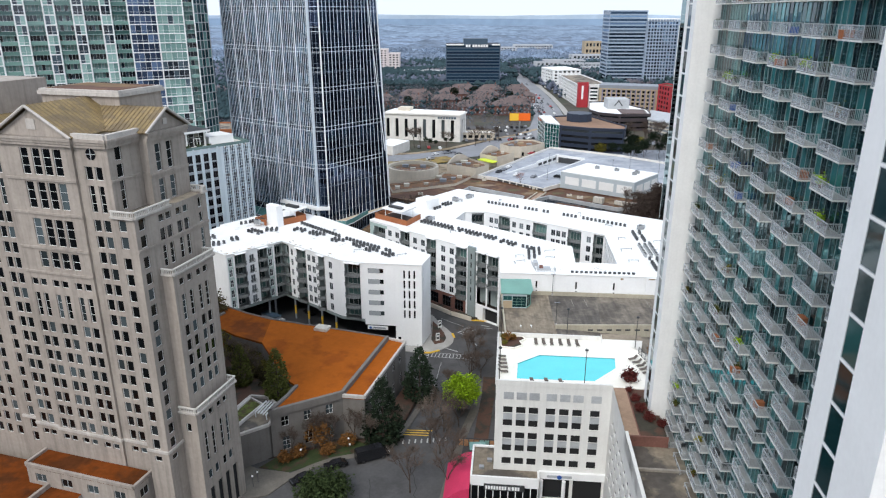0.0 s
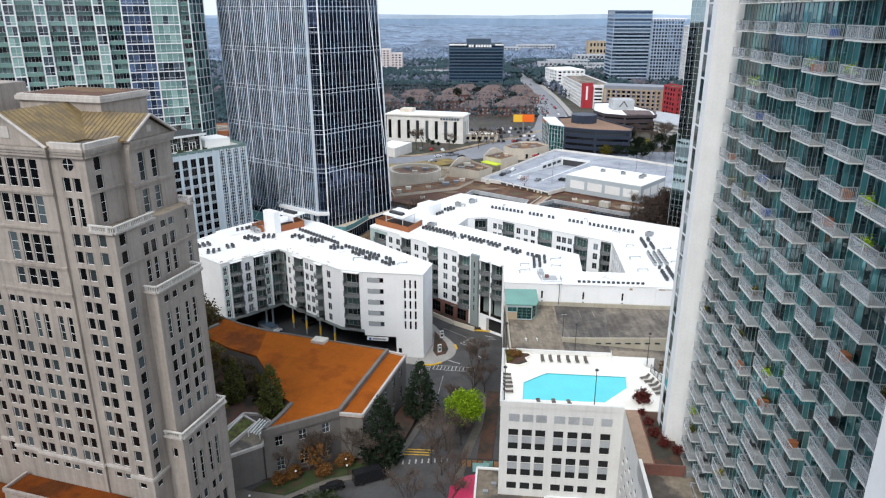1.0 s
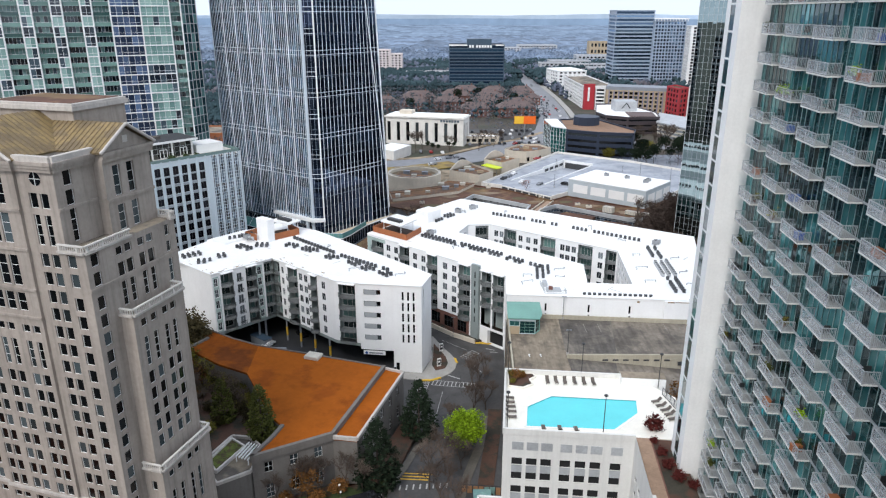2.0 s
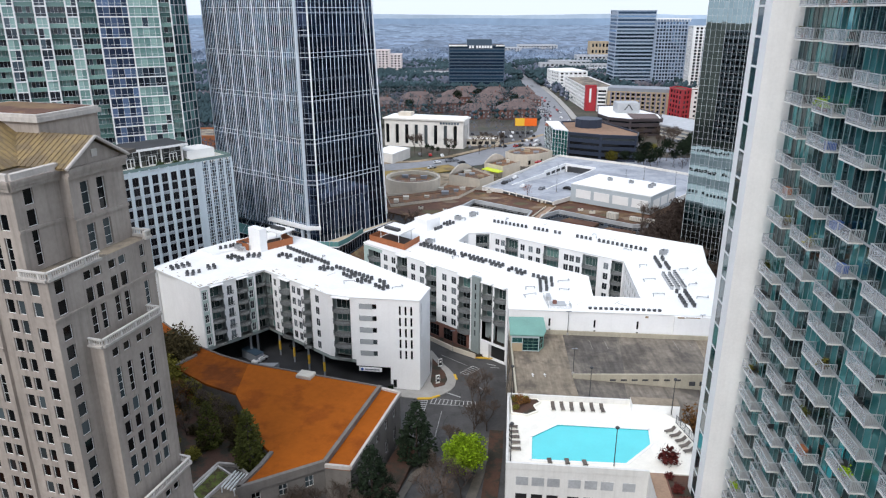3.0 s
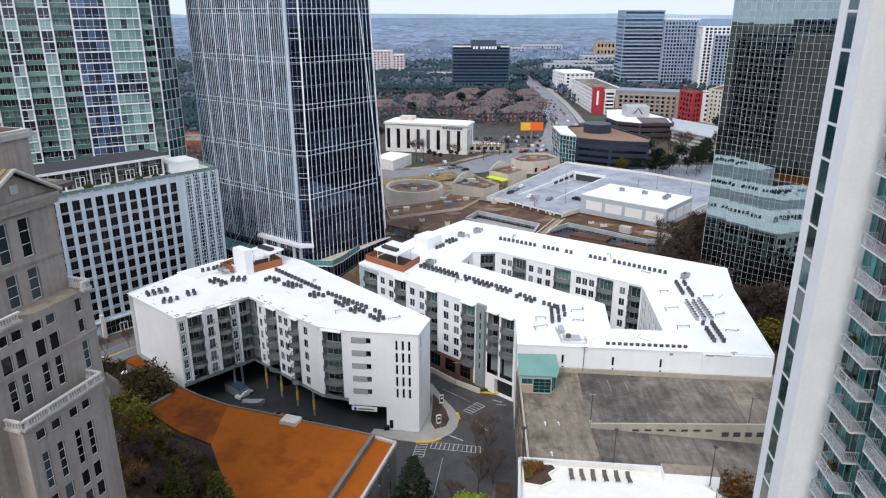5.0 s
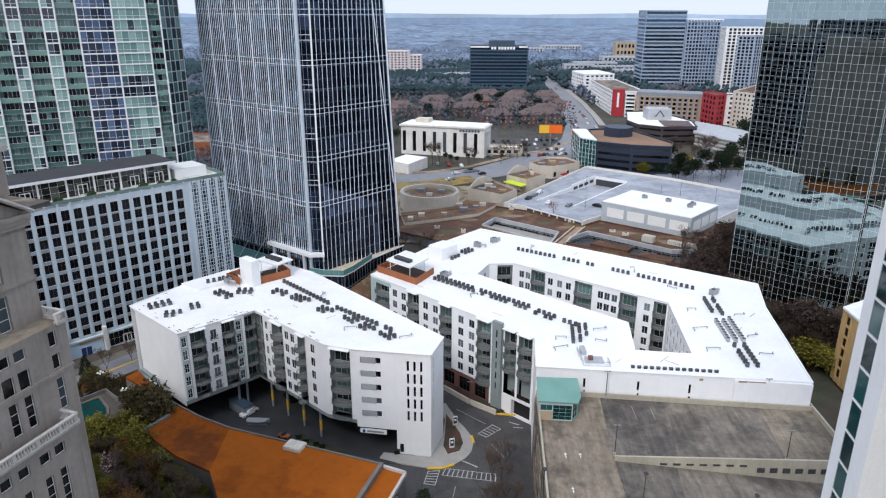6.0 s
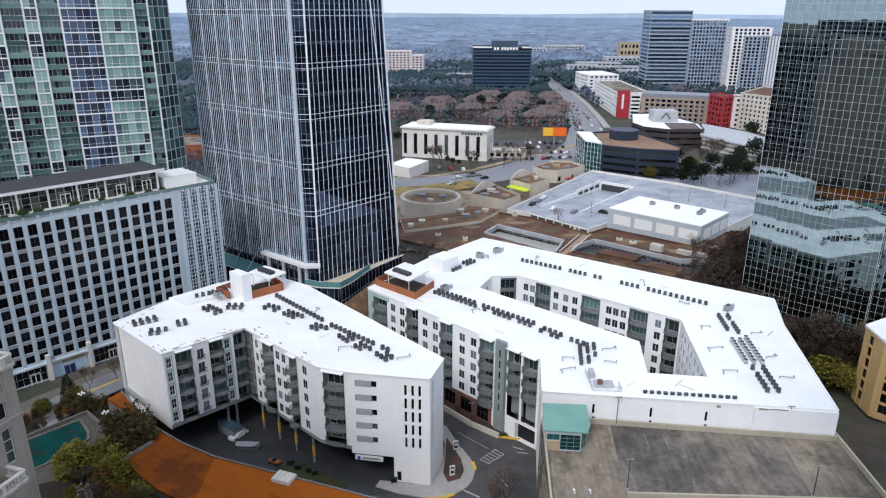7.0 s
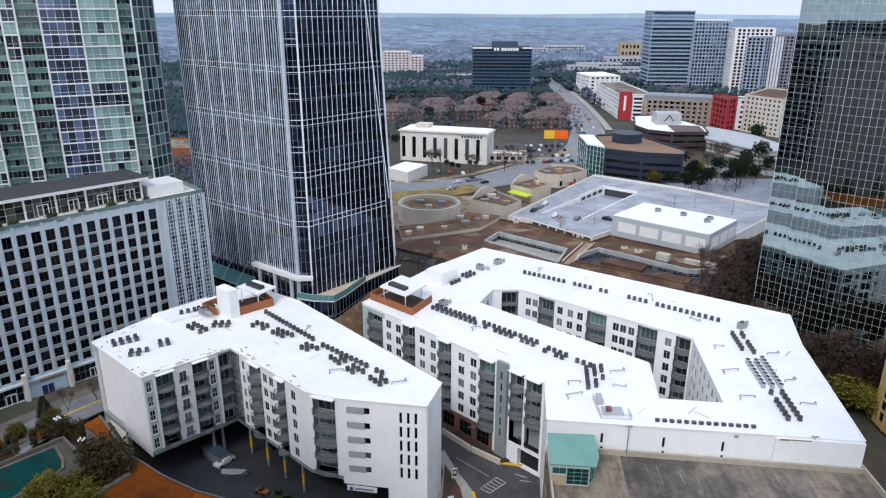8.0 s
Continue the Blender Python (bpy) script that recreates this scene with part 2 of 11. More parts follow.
class Geo:
    """Collects the faces of one mesh."""

    def __init__(self, k=K):
        self.v, self.f, self.m, self.k = [], [], [], k

    def poly(self, pts, m=0):
        i = len(self.v)
        self.v += [tuple(p) for p in pts]
        self.f.append(tuple(range(i, i + len(pts))))
        self.m.append(m)

    def box(self, x0, x1, y0, y1, z0, z1, m=0):
        i = len(self.v)
        self.v += [(x, y, z) for z in (z0, z1) for x, y in ((x0, y0), (x1, y0), (x1, y1), (x0, y1))]
        for q in ((3, 2, 1, 0), (4, 5, 6, 7), (0, 1, 5, 4), (1, 2, 6, 5), (2, 3, 7, 6), (3, 0, 4, 7)):
            self.f.append(tuple(i + j for j in q))
            self.m.append(m)

    def prism(self, pts, z0, z1, m=0, top=None, bottom=True):
        """An upright block over a plan outline; z1 may be a list of heights."""
        n = len(pts)
        area = sum(pts[i][0] * pts[(i + 1) % n][1] - pts[(i + 1) % n][0] * pts[i][1] for i in range(n))
        pts = list(pts) if area > 0 else list(pts)[::-1]
        i = len(self.v)
        self.v += [(p[0], p[1], z0) for p in pts] + [(p[0], p[1], z1) for p in pts]
        for j in range(n):
            k = (j + 1) % n
            self.f.append((i + j, i + k, i + n + k, i + n + j))
            self.m.append(m)
        self.f.append(tuple(i + n + j for j in range(n)))
        self.m.append(m if top is None else top)
        if bottom:
            self.f.append(tuple(i + j for j in reversed(range(n))))
            self.m.append(m)

    def bar(self, p, q, w, z0, z1, m=0):
        """An upright slab of width w along the plan line p-q."""
        d = Vector((q[0] - p[0], q[1] - p[1])).normalized() * (w / 2)
        n = (-d.y, d.x)
        self.prism([(p[0] - n[0], p[1] - n[1]), (q[0] - n[0], q[1] - n[1]), (q[0] + n[0], q[1] + n[1]), (p[0] + n[0], p[1] + n[1])], z0, z1, m)

    def tube(self, p, q, r0, r1=None, n=6, m=0, caps=True):
        p, q = Vector(p), Vector(q)
        r1 = r0 if r1 is None else r1
        d = (q - p).normalized()
        s = d.orthogonal().normalized()
        t = d.cross(s)
        i = len(self.v)
        for c, r in ((p, r0), (q, r1)):
            for j in range(n):
                a = 2 * math.pi * j / n
                self.v.append(tuple(c + s * (r * math.cos(a)) + t * (r * math.sin(a))))
        for j in range(n):
            k = (j + 1) % n
            self.f.append((i + j, i + k, i + n + k, i + n + j))
            self.m.append(m)
        if caps:
            self.f.append(tuple(i + n + j for j in range(n)))
            self.f.append(tuple(i + j for j in reversed(range(n))))
            self.m += [m, m]

    def mesh(self, name, mats):
        me = bpy.data.meshes.new(name)
        k = self.k
        me.from_pydata([(x * k, y * k, z * k) for x, y, z in self.v], [], self.f)
        for mm in mats:
            me.materials.append(mm)
        if len(mats) > 1:
            me.polygons.foreach_set("material_index", self.m)
        me.update()
        return me


def thing(name, label, category, at=(0, 0, 0), group="", kind=""):
    """An empty at the thing's base, in plan units."""
    ob = new(name)
    ob.location = [c * K for c in at]
    POSES[ob.name] = Matrix.Translation(ob.location)
    return tagged(ob, label, category, group, kind)


def part(name, geo, mats, parent=None, label="", kind="", local=None):
    """One mesh object under a thing, or under a part. local: its pose within the parent; otherwise it is built in plan coordinates."""
    me = geo.mesh(name, mats) if isinstance(geo, Geo) else geo
    ob = new(name, me)
    if parent is not None:
        ob.parent = parent
        if local is not None:
            ob.matrix_basis = local
        elif parent.name in POSES:
            ob.matrix_parent_inverse = POSES[parent.name].inverted()
    return tagged(ob, label, kind=kind)


def setting(name, geo, mats, label, category):
    return tagged(new(name, geo.mesh(name, mats)), label, category, kind="structure")


def at(x, y, z, rz=0.0):
    return pose(x * K, y * K, z * K, 0, 0, rz)


def lattice(xs, zs, half):
    """A glazing frame as one connected body: every other strip between the cuts is solid, upright and level."""
    g = Geo()
    nx, nz = len(xs), len(zs)
    for y in (-half, half):
        g.v += [(x, y, z) for z in zs for x in xs]
    solid = lambda i, j: 0 <= i < nx - 1 and 0 <= j < nz - 1 and (i % 2 == 0 or j % 2 == 0)
    for j in range(nz - 1):
        for i in range(nx - 1):
            if not solid(i, j):
                continue
            a, b, c, d = j * nx + i, j * nx + i + 1, (j + 1) * nx + i + 1, (j + 1) * nx + i
            k = nx * nz
            g.f += [(a, b, c, d), (d + k, c + k, b + k, a + k)]
            for (u, w), (p, q) in (((a, b), (i, j - 1)), ((b, c), (i + 1, j)), ((c, d), (i, j + 1)), ((d, a), (i - 1, j))):
                if not solid(p, q):
                    g.f.append((w, u, u + k, w + k))
    g.m = [0] * len(g.f)
    return g


WINDOWS = {}


def window_meshes(w, h, nx, nz, frame_mat, glass_mat, bar=0.06):
    """Frame with glazing bars, and its pane, shared by all windows of one size."""
    key = (round(w, 2), round(h, 2), nx, nz, frame_mat.name, glass_mat.name)
    if key not in WINDOWS:
        def cuts(size, n):
            out = [0.0, bar]
            for i in range(1, n):
                out += [size * i / n - bar * 0.45, size * i / n + bar * 0.45]
            return out + [size - bar, size]

        g = lattice(cuts(w, nx), cuts(h, nz), 0.05)
        p = Geo()
        p.box(bar * 0.5, w - bar * 0.5, -0.012, 0.012, bar * 0.5, h - bar * 0.5)
        WINDOWS[key] = g.mesh("window", [frame_mat]), p.mesh("pane", [glass_mat])
    return WINDOWS[key]


def pierced(g, xs, zs, cut, holes, depth, at3):
    """A wall face as one connected sheet with its openings cut out, and their reveals."""
    idx = {}

    def vert(x, z, y=0.0):
        key = (round(x, 3), round(z, 3), y)
        if key not in idx:
            idx[key] = len(g.v)
            g.v.append(at3(x, z, y))
        return idx[key]

    for j in range(len(zs) - 1):
        for i in range(len(xs) - 1):
            if (i, j) not in cut:
                g.f.append((vert(xs[i], zs[j]), vert(xs[i + 1], zs[j]), vert(xs[i + 1], zs[j + 1]), vert(xs[i], zs[j + 1])))
                g.m.append(0)
    for x0, x1, za, zb, *_ in holes:
        c = [(x0, za), (x1, za), (x1, zb), (x0, zb)]
        for a, b in zip(c, c[1:] + c[:1]):
            g.f.append((vert(*b), vert(*a), vert(*a, depth), vert(*b, depth)))
            g.m.append(0)


def facade(parent, p0, p1, z0, z1, holes, wall_mat, frame_mat=None, glass_mat=None, depth=0.25, name="wall", label=""):
    """One wall from p0 to p1, outside on the right of that way, with openings cut through its face: holes are (x0, x1,
    za, zb, nx, nz); nx 0: an opening backed by a near-black sheet in place of its shade.
    """
    frame_mat, glass_mat = frame_mat or M_FRAME, glass_mat or G_WIN
    P, Q = Vector(p0), Vector(p1)
    L = (Q - P).length
    d = (Q - P) / L
    n = Vector((d.y, -d.x))
    xs = sorted({0.0, round(L, 3)} | {round(v, 3) for h in holes for v in h[:2]})
    zs = sorted({z0, z1} | {round(v, 3) for h in holes for v in h[2:4]})
    ix, iz = {v: i for i, v in enumerate(xs)}, {v: i for i, v in enumerate(zs)}
    cut = set()
    for h in holes:
        for i in range(ix[round(h[0], 3)], ix[round(h[1], 3)]):
            for j in range(iz[round(h[2], 3)], iz[round(h[3], 3)]):
                cut.add((i, j))
    g = Geo()

    def at3(x, z, y=0.0):
        return (P.x + d.x * x - n.x * y, P.y + d.y * x - n.y * y, z)

    pierced(g, xs, zs, cut, holes, depth, at3)
    wall = part(name, g, [wall_mat], parent, label)
    turn = math.degrees(math.atan2(d.y, d.x))
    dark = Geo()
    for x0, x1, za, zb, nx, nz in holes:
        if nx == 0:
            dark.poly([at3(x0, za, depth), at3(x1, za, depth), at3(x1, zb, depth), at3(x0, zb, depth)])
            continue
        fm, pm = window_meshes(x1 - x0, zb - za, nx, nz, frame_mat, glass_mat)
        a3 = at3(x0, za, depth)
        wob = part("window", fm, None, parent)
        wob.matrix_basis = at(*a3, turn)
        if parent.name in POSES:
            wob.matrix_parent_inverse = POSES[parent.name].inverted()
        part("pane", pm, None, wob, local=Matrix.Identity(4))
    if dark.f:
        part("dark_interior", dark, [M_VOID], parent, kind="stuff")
    return wall


def line(p, q, s):
    """The plan point s along the way from p to q."""
    p, q = Vector(p), Vector(q)
    return tuple(p + (q - p).normalized() * s)


def inset(pts, r):
    """A plan outline moved inwards by r (any winding)."""
    n = len(pts)
    area = sum(pts[i][0] * pts[(i + 1) % n][1] - pts[(i + 1) % n][0] * pts[i][1] for i in range(n))
    sgn = 1 if area > 0 else -1
    out = []
    for i in range(n):
        a, b, c = (Vector(pts[(i + j) % n]) for j in (-1, 0, 1))
        u, w = (b - a).normalized(), (c - b).normalized()
        nu, nw = Vector((-u.y, u.x)) * sgn, Vector((-w.y, w.x)) * sgn
        bis = (nu + nw)
        k = r / max(0.3, (1 + nu.dot(nw)))
        out.append(tuple(b + bis * k))
    return out


class Frame:
    """Plan coordinates of a turned building: east, north from its corner, turned clockwise by so many degrees."""

    def __init__(self, ox, oy, degrees):
        a = radians(degrees)
        self.o, self.e, self.n, self.turn = Vector((ox, oy)), Vector((math.cos(a), -math.sin(a))), Vector((math.sin(a), math.cos(a))), -degrees

    def __call__(self, e, n):
        return tuple(self.o + self.e * e + self.n * n)

    def rect(self, e0, e1, n0, n1):
        return [self(e0, n0), self(e1, n0), self(e1, n1), self(e0, n1)]


def smooth(a, b, v):
    t = min(1.0, max(0.0, (v - a) / (b - a)))
    return t * t * (3 - 2 * t)


def land(x, y):
    """The height of the ground, in plan units: a dip round the white apartments, higher beyond them."""
    return max(2.2 * smooth(158, 118, y), 6.0 * smooth(205, 285, y), 5.5 * smooth(-62, -80, x) * smooth(165, 190, y), 6 * smooth(75, 110, x) * smooth(120, 200, y))


# ---- ground ----
def ground():
    g = Geo()
    xs = [-5200, -3000, -1800, -1000, -600, -350, -230] + [x for x in range(-160, 201, 5)] + [280, 420, 700, 1100, 1900, 3000, 5200]
    ys = [-2500, -1000, -400, -150, -60, 0, 40, 70] + [y for y in range(90, 301, 5)] + [340, 400, 500, 650, 900, 1300, 1900, 2800, 4700]
    for y in ys:
        for x in xs:
            g.v.append((x, y, land(x, y) - 0.35))
    w = len(xs)
    for j in range(len(ys) - 1):
        for i in range(w - 1):
            g.f.append((j * w + i, j * w + i + 1, (j + 1) * w + i + 1, (j + 1) * w + i))
            g.m.append(0)
    setting("ground", g, [M_GROUND], "brown winter ground of soil and thin grass reaching the horizon", "ground")


ground()


def strip(name, pts, width, mat_, label, category, lift=0.0, thick=0.3):
    """A road or path along plan points, draped on the land, with real thickness."""
    g = Geo()
    fine = []
    for a, b in zip(pts, pts[1:]):
        a, b = Vector(a), Vector(b)
        n = max(1, int((b - a).length / 6))
        fine += [a + (b - a) * (i / n) for i in range(n)]
    fine.append(Vector(pts[-1]))
    rows = []
    for i, p in enumerate(fine):
        d = (fine[min(i + 1, len(fine) - 1)] - fine[max(i - 1, 0)]).normalized()
        s = Vector((d.y, -d.x)) * (width / 2)
        rows.append([(*(p + s * k), land(*p) + lift) for k in (1, -1)])
    for (a, b), (c, d) in zip(rows, rows[1:]):
        g.poly([a, c, d, b])
        for u, v in ((a, c), (d, b)):
            g.poly([(u[0], u[1], u[2] - thick), (v[0], v[1], v[2] - thick), v, u])
    return setting(name, g, [mat_], label, category)


def sheet(name, pts, mat_, label, category, z=None, lift=0.0, thick=0.4):
    """A flat area of ground: paving, lawn or planting bed."""
    g = Geo()
    zz = (sum(land(*p) for p in pts) / len(pts) if z is None else z) + lift
    g.prism(pts, zz - thick, zz)
    return setting(name, g, [mat_], label, category)


def patch(name, x0, x1, y0, y1, mat_, label, category, lift=0.0):
    """A rectangular area draped on the land."""
    g = Geo()
    nx, ny = max(1, int((x1 - x0) / 5)), max(1, int((y1 - y0) / 5))
    for j in range(ny):
        for i in range(nx):
            q = [(x0 + (x1 - x0) * (i + a) / nx, y0 + (y1 - y0) * (j + b) / ny) for a, b in ((0, 0), (1, 0), (1, 1), (0, 1))]
            g.poly([(x, y, land(x, y) + lift) for x, y in q])
    return setting(name, g, [mat_], label, category)


patch("road_forecourt", -50, 16, 60, 232, M_ASPHALT, "worn dark grey asphalt street and forecourt", "road", -0.12)

M_CREAM = mat("cream_stone", (0.74, 0.71, 0.66), 0.85, var=0.1, streak=0.08)
M_WHITEFRAME = mat("white_window_frame", (0.74, 0.75, 0.75), 0.5, var=0.05)
M_PALETAN = mat("pale_tan_stucco", (0.64, 0.57, 0.47), 0.85, var=0.12, scale=0.2, streak=0.08)
M_PANELGREY = mat("window_infill_grey", (0.36, 0.38, 0.39), 0.6, var=0.1)

# ---- white apartment building, west wing ----
WR = 23.3
W_NW, W_SW, W_IN, W_BEND, W_E, W_F, W_NE = (-75.5, 190.4), (-58.9, 176.6), (-46.4, 189.2), (-27.4, 173.0), (-21.0, 171.1), (-5.6, 169.2), (-3.4, 177.2)
W_BACK = [(-38.5, 213.5), (-52.0, 222.0), (-66.0, 207.5)]


def rail(g, p, q, z, h=1.05, m=0, posts=True):
    """A balustrade: thin bars between two rails."""
    g.bar(p, q, 0.06, z + h - 0.08, z + h, m)
    g.bar(p, q, 0.05, z + 0.08, z + 0.14, m)
    L = (Vector(q) - Vector(p)).length
    for i in range(int(L / 0.22) + 1):
        c = line(p, q, min(L - 0.03, i * 0.22 + 0.02))
        g.bar(c, line(p, q, min(L - 0.03, i * 0.22 + 0.02) + 0.03), 0.03, z + 0.1, z + h, m)


def balconies(parent, p0, p1, s0, s1, z0, floors, pitch, out=1.4, round_=False, recess=1.6):
    """A stack of balconies in front of a recess with glazed doors. The wall leaves this stretch open."""
    P, Q = Vector(p0), Vector(p1)
    d = (Q - P).normalized()
    n = Vector((d.y, -d.x))
    a, b = P + d * s0, P + d * s1
    back_a, back_b = a - n * recess, b - n * recess
    g = Geo()
    g.poly([(*a, z0), (*back_a, z0), (*back_a, z0 + floors * pitch), (*a, z0 + floors * pitch)])
    g.poly([(*back_b, z0), (*b, z0), (*b, z0 + floors * pitch), (*back_b, z0 + floors * pitch)])
    part("recess_side", g, [M_GREYPANEL], parent)
    for f in range(floors):
        z = z0 + f * pitch
        w = (b - a).length
        h = [(0.25, w - 0.25, z + 0.1, z + pitch - 0.45, max(2, int(w / 1.1)), 1)]
        facade(parent, tuple(back_a), tuple(back_b), z, z + pitch, [(x0, x1, za, zb, nx, nz) for x0, x1, za, zb, nx, nz in h], M_GREYPANEL, M_FRAME, G_BALC, 0.1, "balcony_wall")
        g = Geo()
        o0, o1 = a + n * out, b + n * out
        if round_:
            pts = [tuple(back_a), tuple(a)] + [tuple(a + (b - a) * t + n * (out * 1.15 * math.sin(math.pi * (0.12 + 0.76 * t)))) for t in (0, .15, .3, .5, .7, .85, 1)] + [tuple(b), tuple(back_b)]
            edge = pts[1:-1]
        else:
            edge = [tuple(a + d * 0.1), tuple(o0 + d * 0.25), tuple(o1 - d * 0.25), tuple(b - d * 0.1)]
            pts = [tuple(back_a)] + edge + [tuple(back_b)]
        g.prism(pts, z - 0.14, z)
        slab = part("balcony", g, [M_BALCSLAB], parent)
        r = Geo()
        for u, v in zip(edge, edge[1:]):
            rail(r, u, v, z)
        me = r.mesh("railing", [M_BALC])
        part("railing", me, None, slab, local=Matrix.Identity(4))


def span_wall(parent, p0, p1, z0, z1, gaps, holes, wall_mat=None, **kw):
    """A wall left open over the stretches in gaps, as several pieces."""
    edges = [0.0]
    for s0, s1 in sorted(gaps):
        edges += [s0, s1]
    edges.append((Vector(p1) - Vector(p0)).length)
    for a, b in zip(edges[::2], edges[1::2]):
        if b - a > 0.05:
            hs = [(x0 - a, x1 - a, za, zb, nx, nz) for x0, x1, za, zb, nx, nz in holes if x0 >= a - 1e-6 and x1 <= b + 1e-6]
            facade(parent, line(p0, p1, a), line(p0, p1, b), z0, z1, hs, wall_mat or M_STUCCO, M_WHITEFRAME, G_APT, 0.14, **kw)


def stack(x0, x1, z0, floors, pitch, sill, height, nx=2, nz=1):
    return [(x0, x1, z0 + f * pitch + sill, z0 + f * pitch + sill + height, nx, nz) for f in range(floors)]


def west_wing():
    t = thing("apartment_building", "white stucco apartment building with white roof, raised on columns", "building", (-40, 190, 0), "white apartments")
    z0, pitch, nf = 7.2, 3.05, 5
    top = WR
    # roof and parapet
    outline = [W_NW, W_SW, W_IN, W_BEND, W_E, W_F, W_NE] + W_BACK
    g = Geo()
    g.prism(outline, top - 0.45, top)
    part("roof", g, [M_ROOF], t)
    for a, b in zip(outline, outline[1:] + outline[:1]):
        g = Geo()
        g.bar(a, b, 0.3, top, top + 0.18)
        part("parapet", g, [M_ROOF], t)
    g = Geo()
    g.prism(inset(outline, 0.08), 6.3, 7.2)
    part("podium_slab", g, [M_GREYPANEL], t, "grey slab edge under the lowest flats")
    wt = top - 0.45
    # west end, blank, with a shallow step
    k = line(W_NW, W_SW, 10.0)
    d = (Vector(W_SW) - Vector(W_NW)).normalized()
    n = Vector((d.y, -d.x))
    k2 = tuple(Vector(k) - n * 0.9)
    nw2 = tuple(Vector(W_NW) - n * 0.9)
    facade(t, nw2, k2, 2.0, wt, [], M_STUCCO)
    g = Geo()
    g.poly([(*k2, 2.0), (*k, 2.0), (*k, wt), (*k2, wt)])
    part("wall", g, [M_STUCCO], t)
    facade(t, k, W_SW, 6.0, wt, [], M_STUCCO)
    # south-east face of the west arm
    holes = stack(0.6, 1.6, z0, nf, pitch, 0.5, 2.1, 2, 2) + stack(7.0, 8.4, z0, nf, pitch, 0.15, 2.3, 2, 1) + stack(13.0, 14.1, z0, nf, pitch, 0.5, 2.1, 2, 2)
    gaps = [(2.5, 5.8), (9.6, 12.6), (15.0, 17.7)]
    span_wall(t, W_SW, W_IN, z0, wt, gaps, holes)
    for a, b in gaps[:2]:
        balconies(t, W_SW, W_IN, a, b, z0, nf, pitch, 1.1, True)
    for s0, s1 in ((0.35, 1.9), (12.75, 14.4)):
        for f in range(nf):
            a, b = line(W_SW, W_IN, s0), line(W_SW, W_IN, s1)
            for zz in (z0 + f * pitch, z0 + f * pitch + 2.63):
                g = Geo()
                g.bar(a, b, 0.05, zz, zz + 0.42)
                part("spandrel", g, [M_SEAPANEL], t, "pale sea-green panel between windows")
            for c in (s0, s1 - 0.22):
                g = Geo()
                g.bar(line(W_SW, W_IN, c), line(W_SW, W_IN, c + 0.22), 0.05, z0 + f * pitch + 0.42, z0 + f * pitch + 2.63)
                part("spandrel", g, [M_SEAPANEL], t, "pale sea-green panel between windows")
    # shallow dark railings before the tall windows
    nf_ = (Vector(W_IN) - Vector(W_SW)).normalized()
    nf_ = Vector((nf_.y, -nf_.x))
    for f in range(nf):
        g = Geo()
        a, b = (Vector(line(W_SW, W_IN, s)) for s in (6.85, 8.55))
        zz = z0 + f * pitch + 0.12
        for p, q in ((a, a + nf_ * 0.35), (a + nf_ * 0.35, b + nf_ * 0.35), (b + nf_ * 0.35, b)):
            rail(g, tuple(p), tuple(q), zz, 1.0)
        part("window_railing", g, [M_DARKMETAL], t, "dark shallow railing before a tall window")
    # small white awnings over the top balconies
    for p0, p1, s0, s1 in ((W_SW, W_IN, 2.4, 5.9), (W_SW, W_IN, 9.5, 12.7), (W_IN, W_BEND, 6.2, 10.6), (W_IN, W_BEND, 15.6, 18.6), (W_BEND, W_E, 1.1, 5.7)):
        dd = (Vector(p1) - Vector(p0)).normalized()
        nn = Vector((dd.y, -dd.x))
        p, q = Vector(line(p0, p1, s0)), Vector(line(p0, p1, s1))
        g = Geo()
        g.prism([tuple(p - nn * 0.1), tuple(p + nn * 0.9), tuple(q + nn * 0.9), tuple(q - nn * 0.1)], wt + 0.1, wt + 0.28)
        part("awning", g, [M_ROOF], t)
    balconies(t, W_SW, W_IN, 15.0, 17.7, z0, nf, pitch, 0.5, recess=1.0)
    # east arm, street side
    holes = stack(3.6, 4.6, z0, nf, pitch, 0.6, 1.9) + stack(13.1, 14.5, z0, nf, pitch, 0.6, 1.95) + stack(20.1, 21.5, z0, nf, pitch, 0.6, 1.95)
    gaps = [(0.0, 2.9), (6.4, 10.4), (15.8, 18.4)]
    holes += stack(11.0, 12.4, z0, nf, pitch, 0.6, 1.95)
    span_wall(t, W_IN, W_BEND, z0, wt, gaps, holes)
    balconies(t, W_IN, W_BEND, 0.3, 2.9, z0, nf, pitch, 0.3, recess=1.0)
    balconies(t, W_IN, W_BEND, 6.4, 10.4, z0, nf, pitch, 1.2, True)
    balconies(t, W_IN, W_BEND, 15.8, 18.4, z0, nf, pitch, 1.4, True)
    span_wall(t, W_BEND, W_E, z0, wt, [(1.2, 5.6)], [])
    balconies(t, W_BEND, W_E, 1.2, 5.6, z0, nf, pitch, 1.0, True)
    # street end with long windows and slots
    holes = []
    for f in range(nf):
        z = 8.35 + f * 3.05
        holes += [(1.1, 5.3, z, z + 1.35, 5, 1)]
    for s in (10.6, 11.95, 13.3):
        for f in range(nf):
            holes += [(s, s + 0.5, 8.0 + f * 2.85, 8.0 + f * 2.85 + 2.3, 1, 2)]
    facade(t, W_E, W_F, 5.6, wt, holes, M_STUCCO, M_SOFFIT, G_WIN, 0.35)
    for f in range(nf):
        z = 8.35 + f * 3.05
        g = Geo()
        g.bar(line(W_E, W_F, 1.25), line(W_E, W_F, 4.3), 0.14, z + 0.06, z + 1.28)
        part("blind", g, [M_PANELGREY], t, "grey panel in a long window")
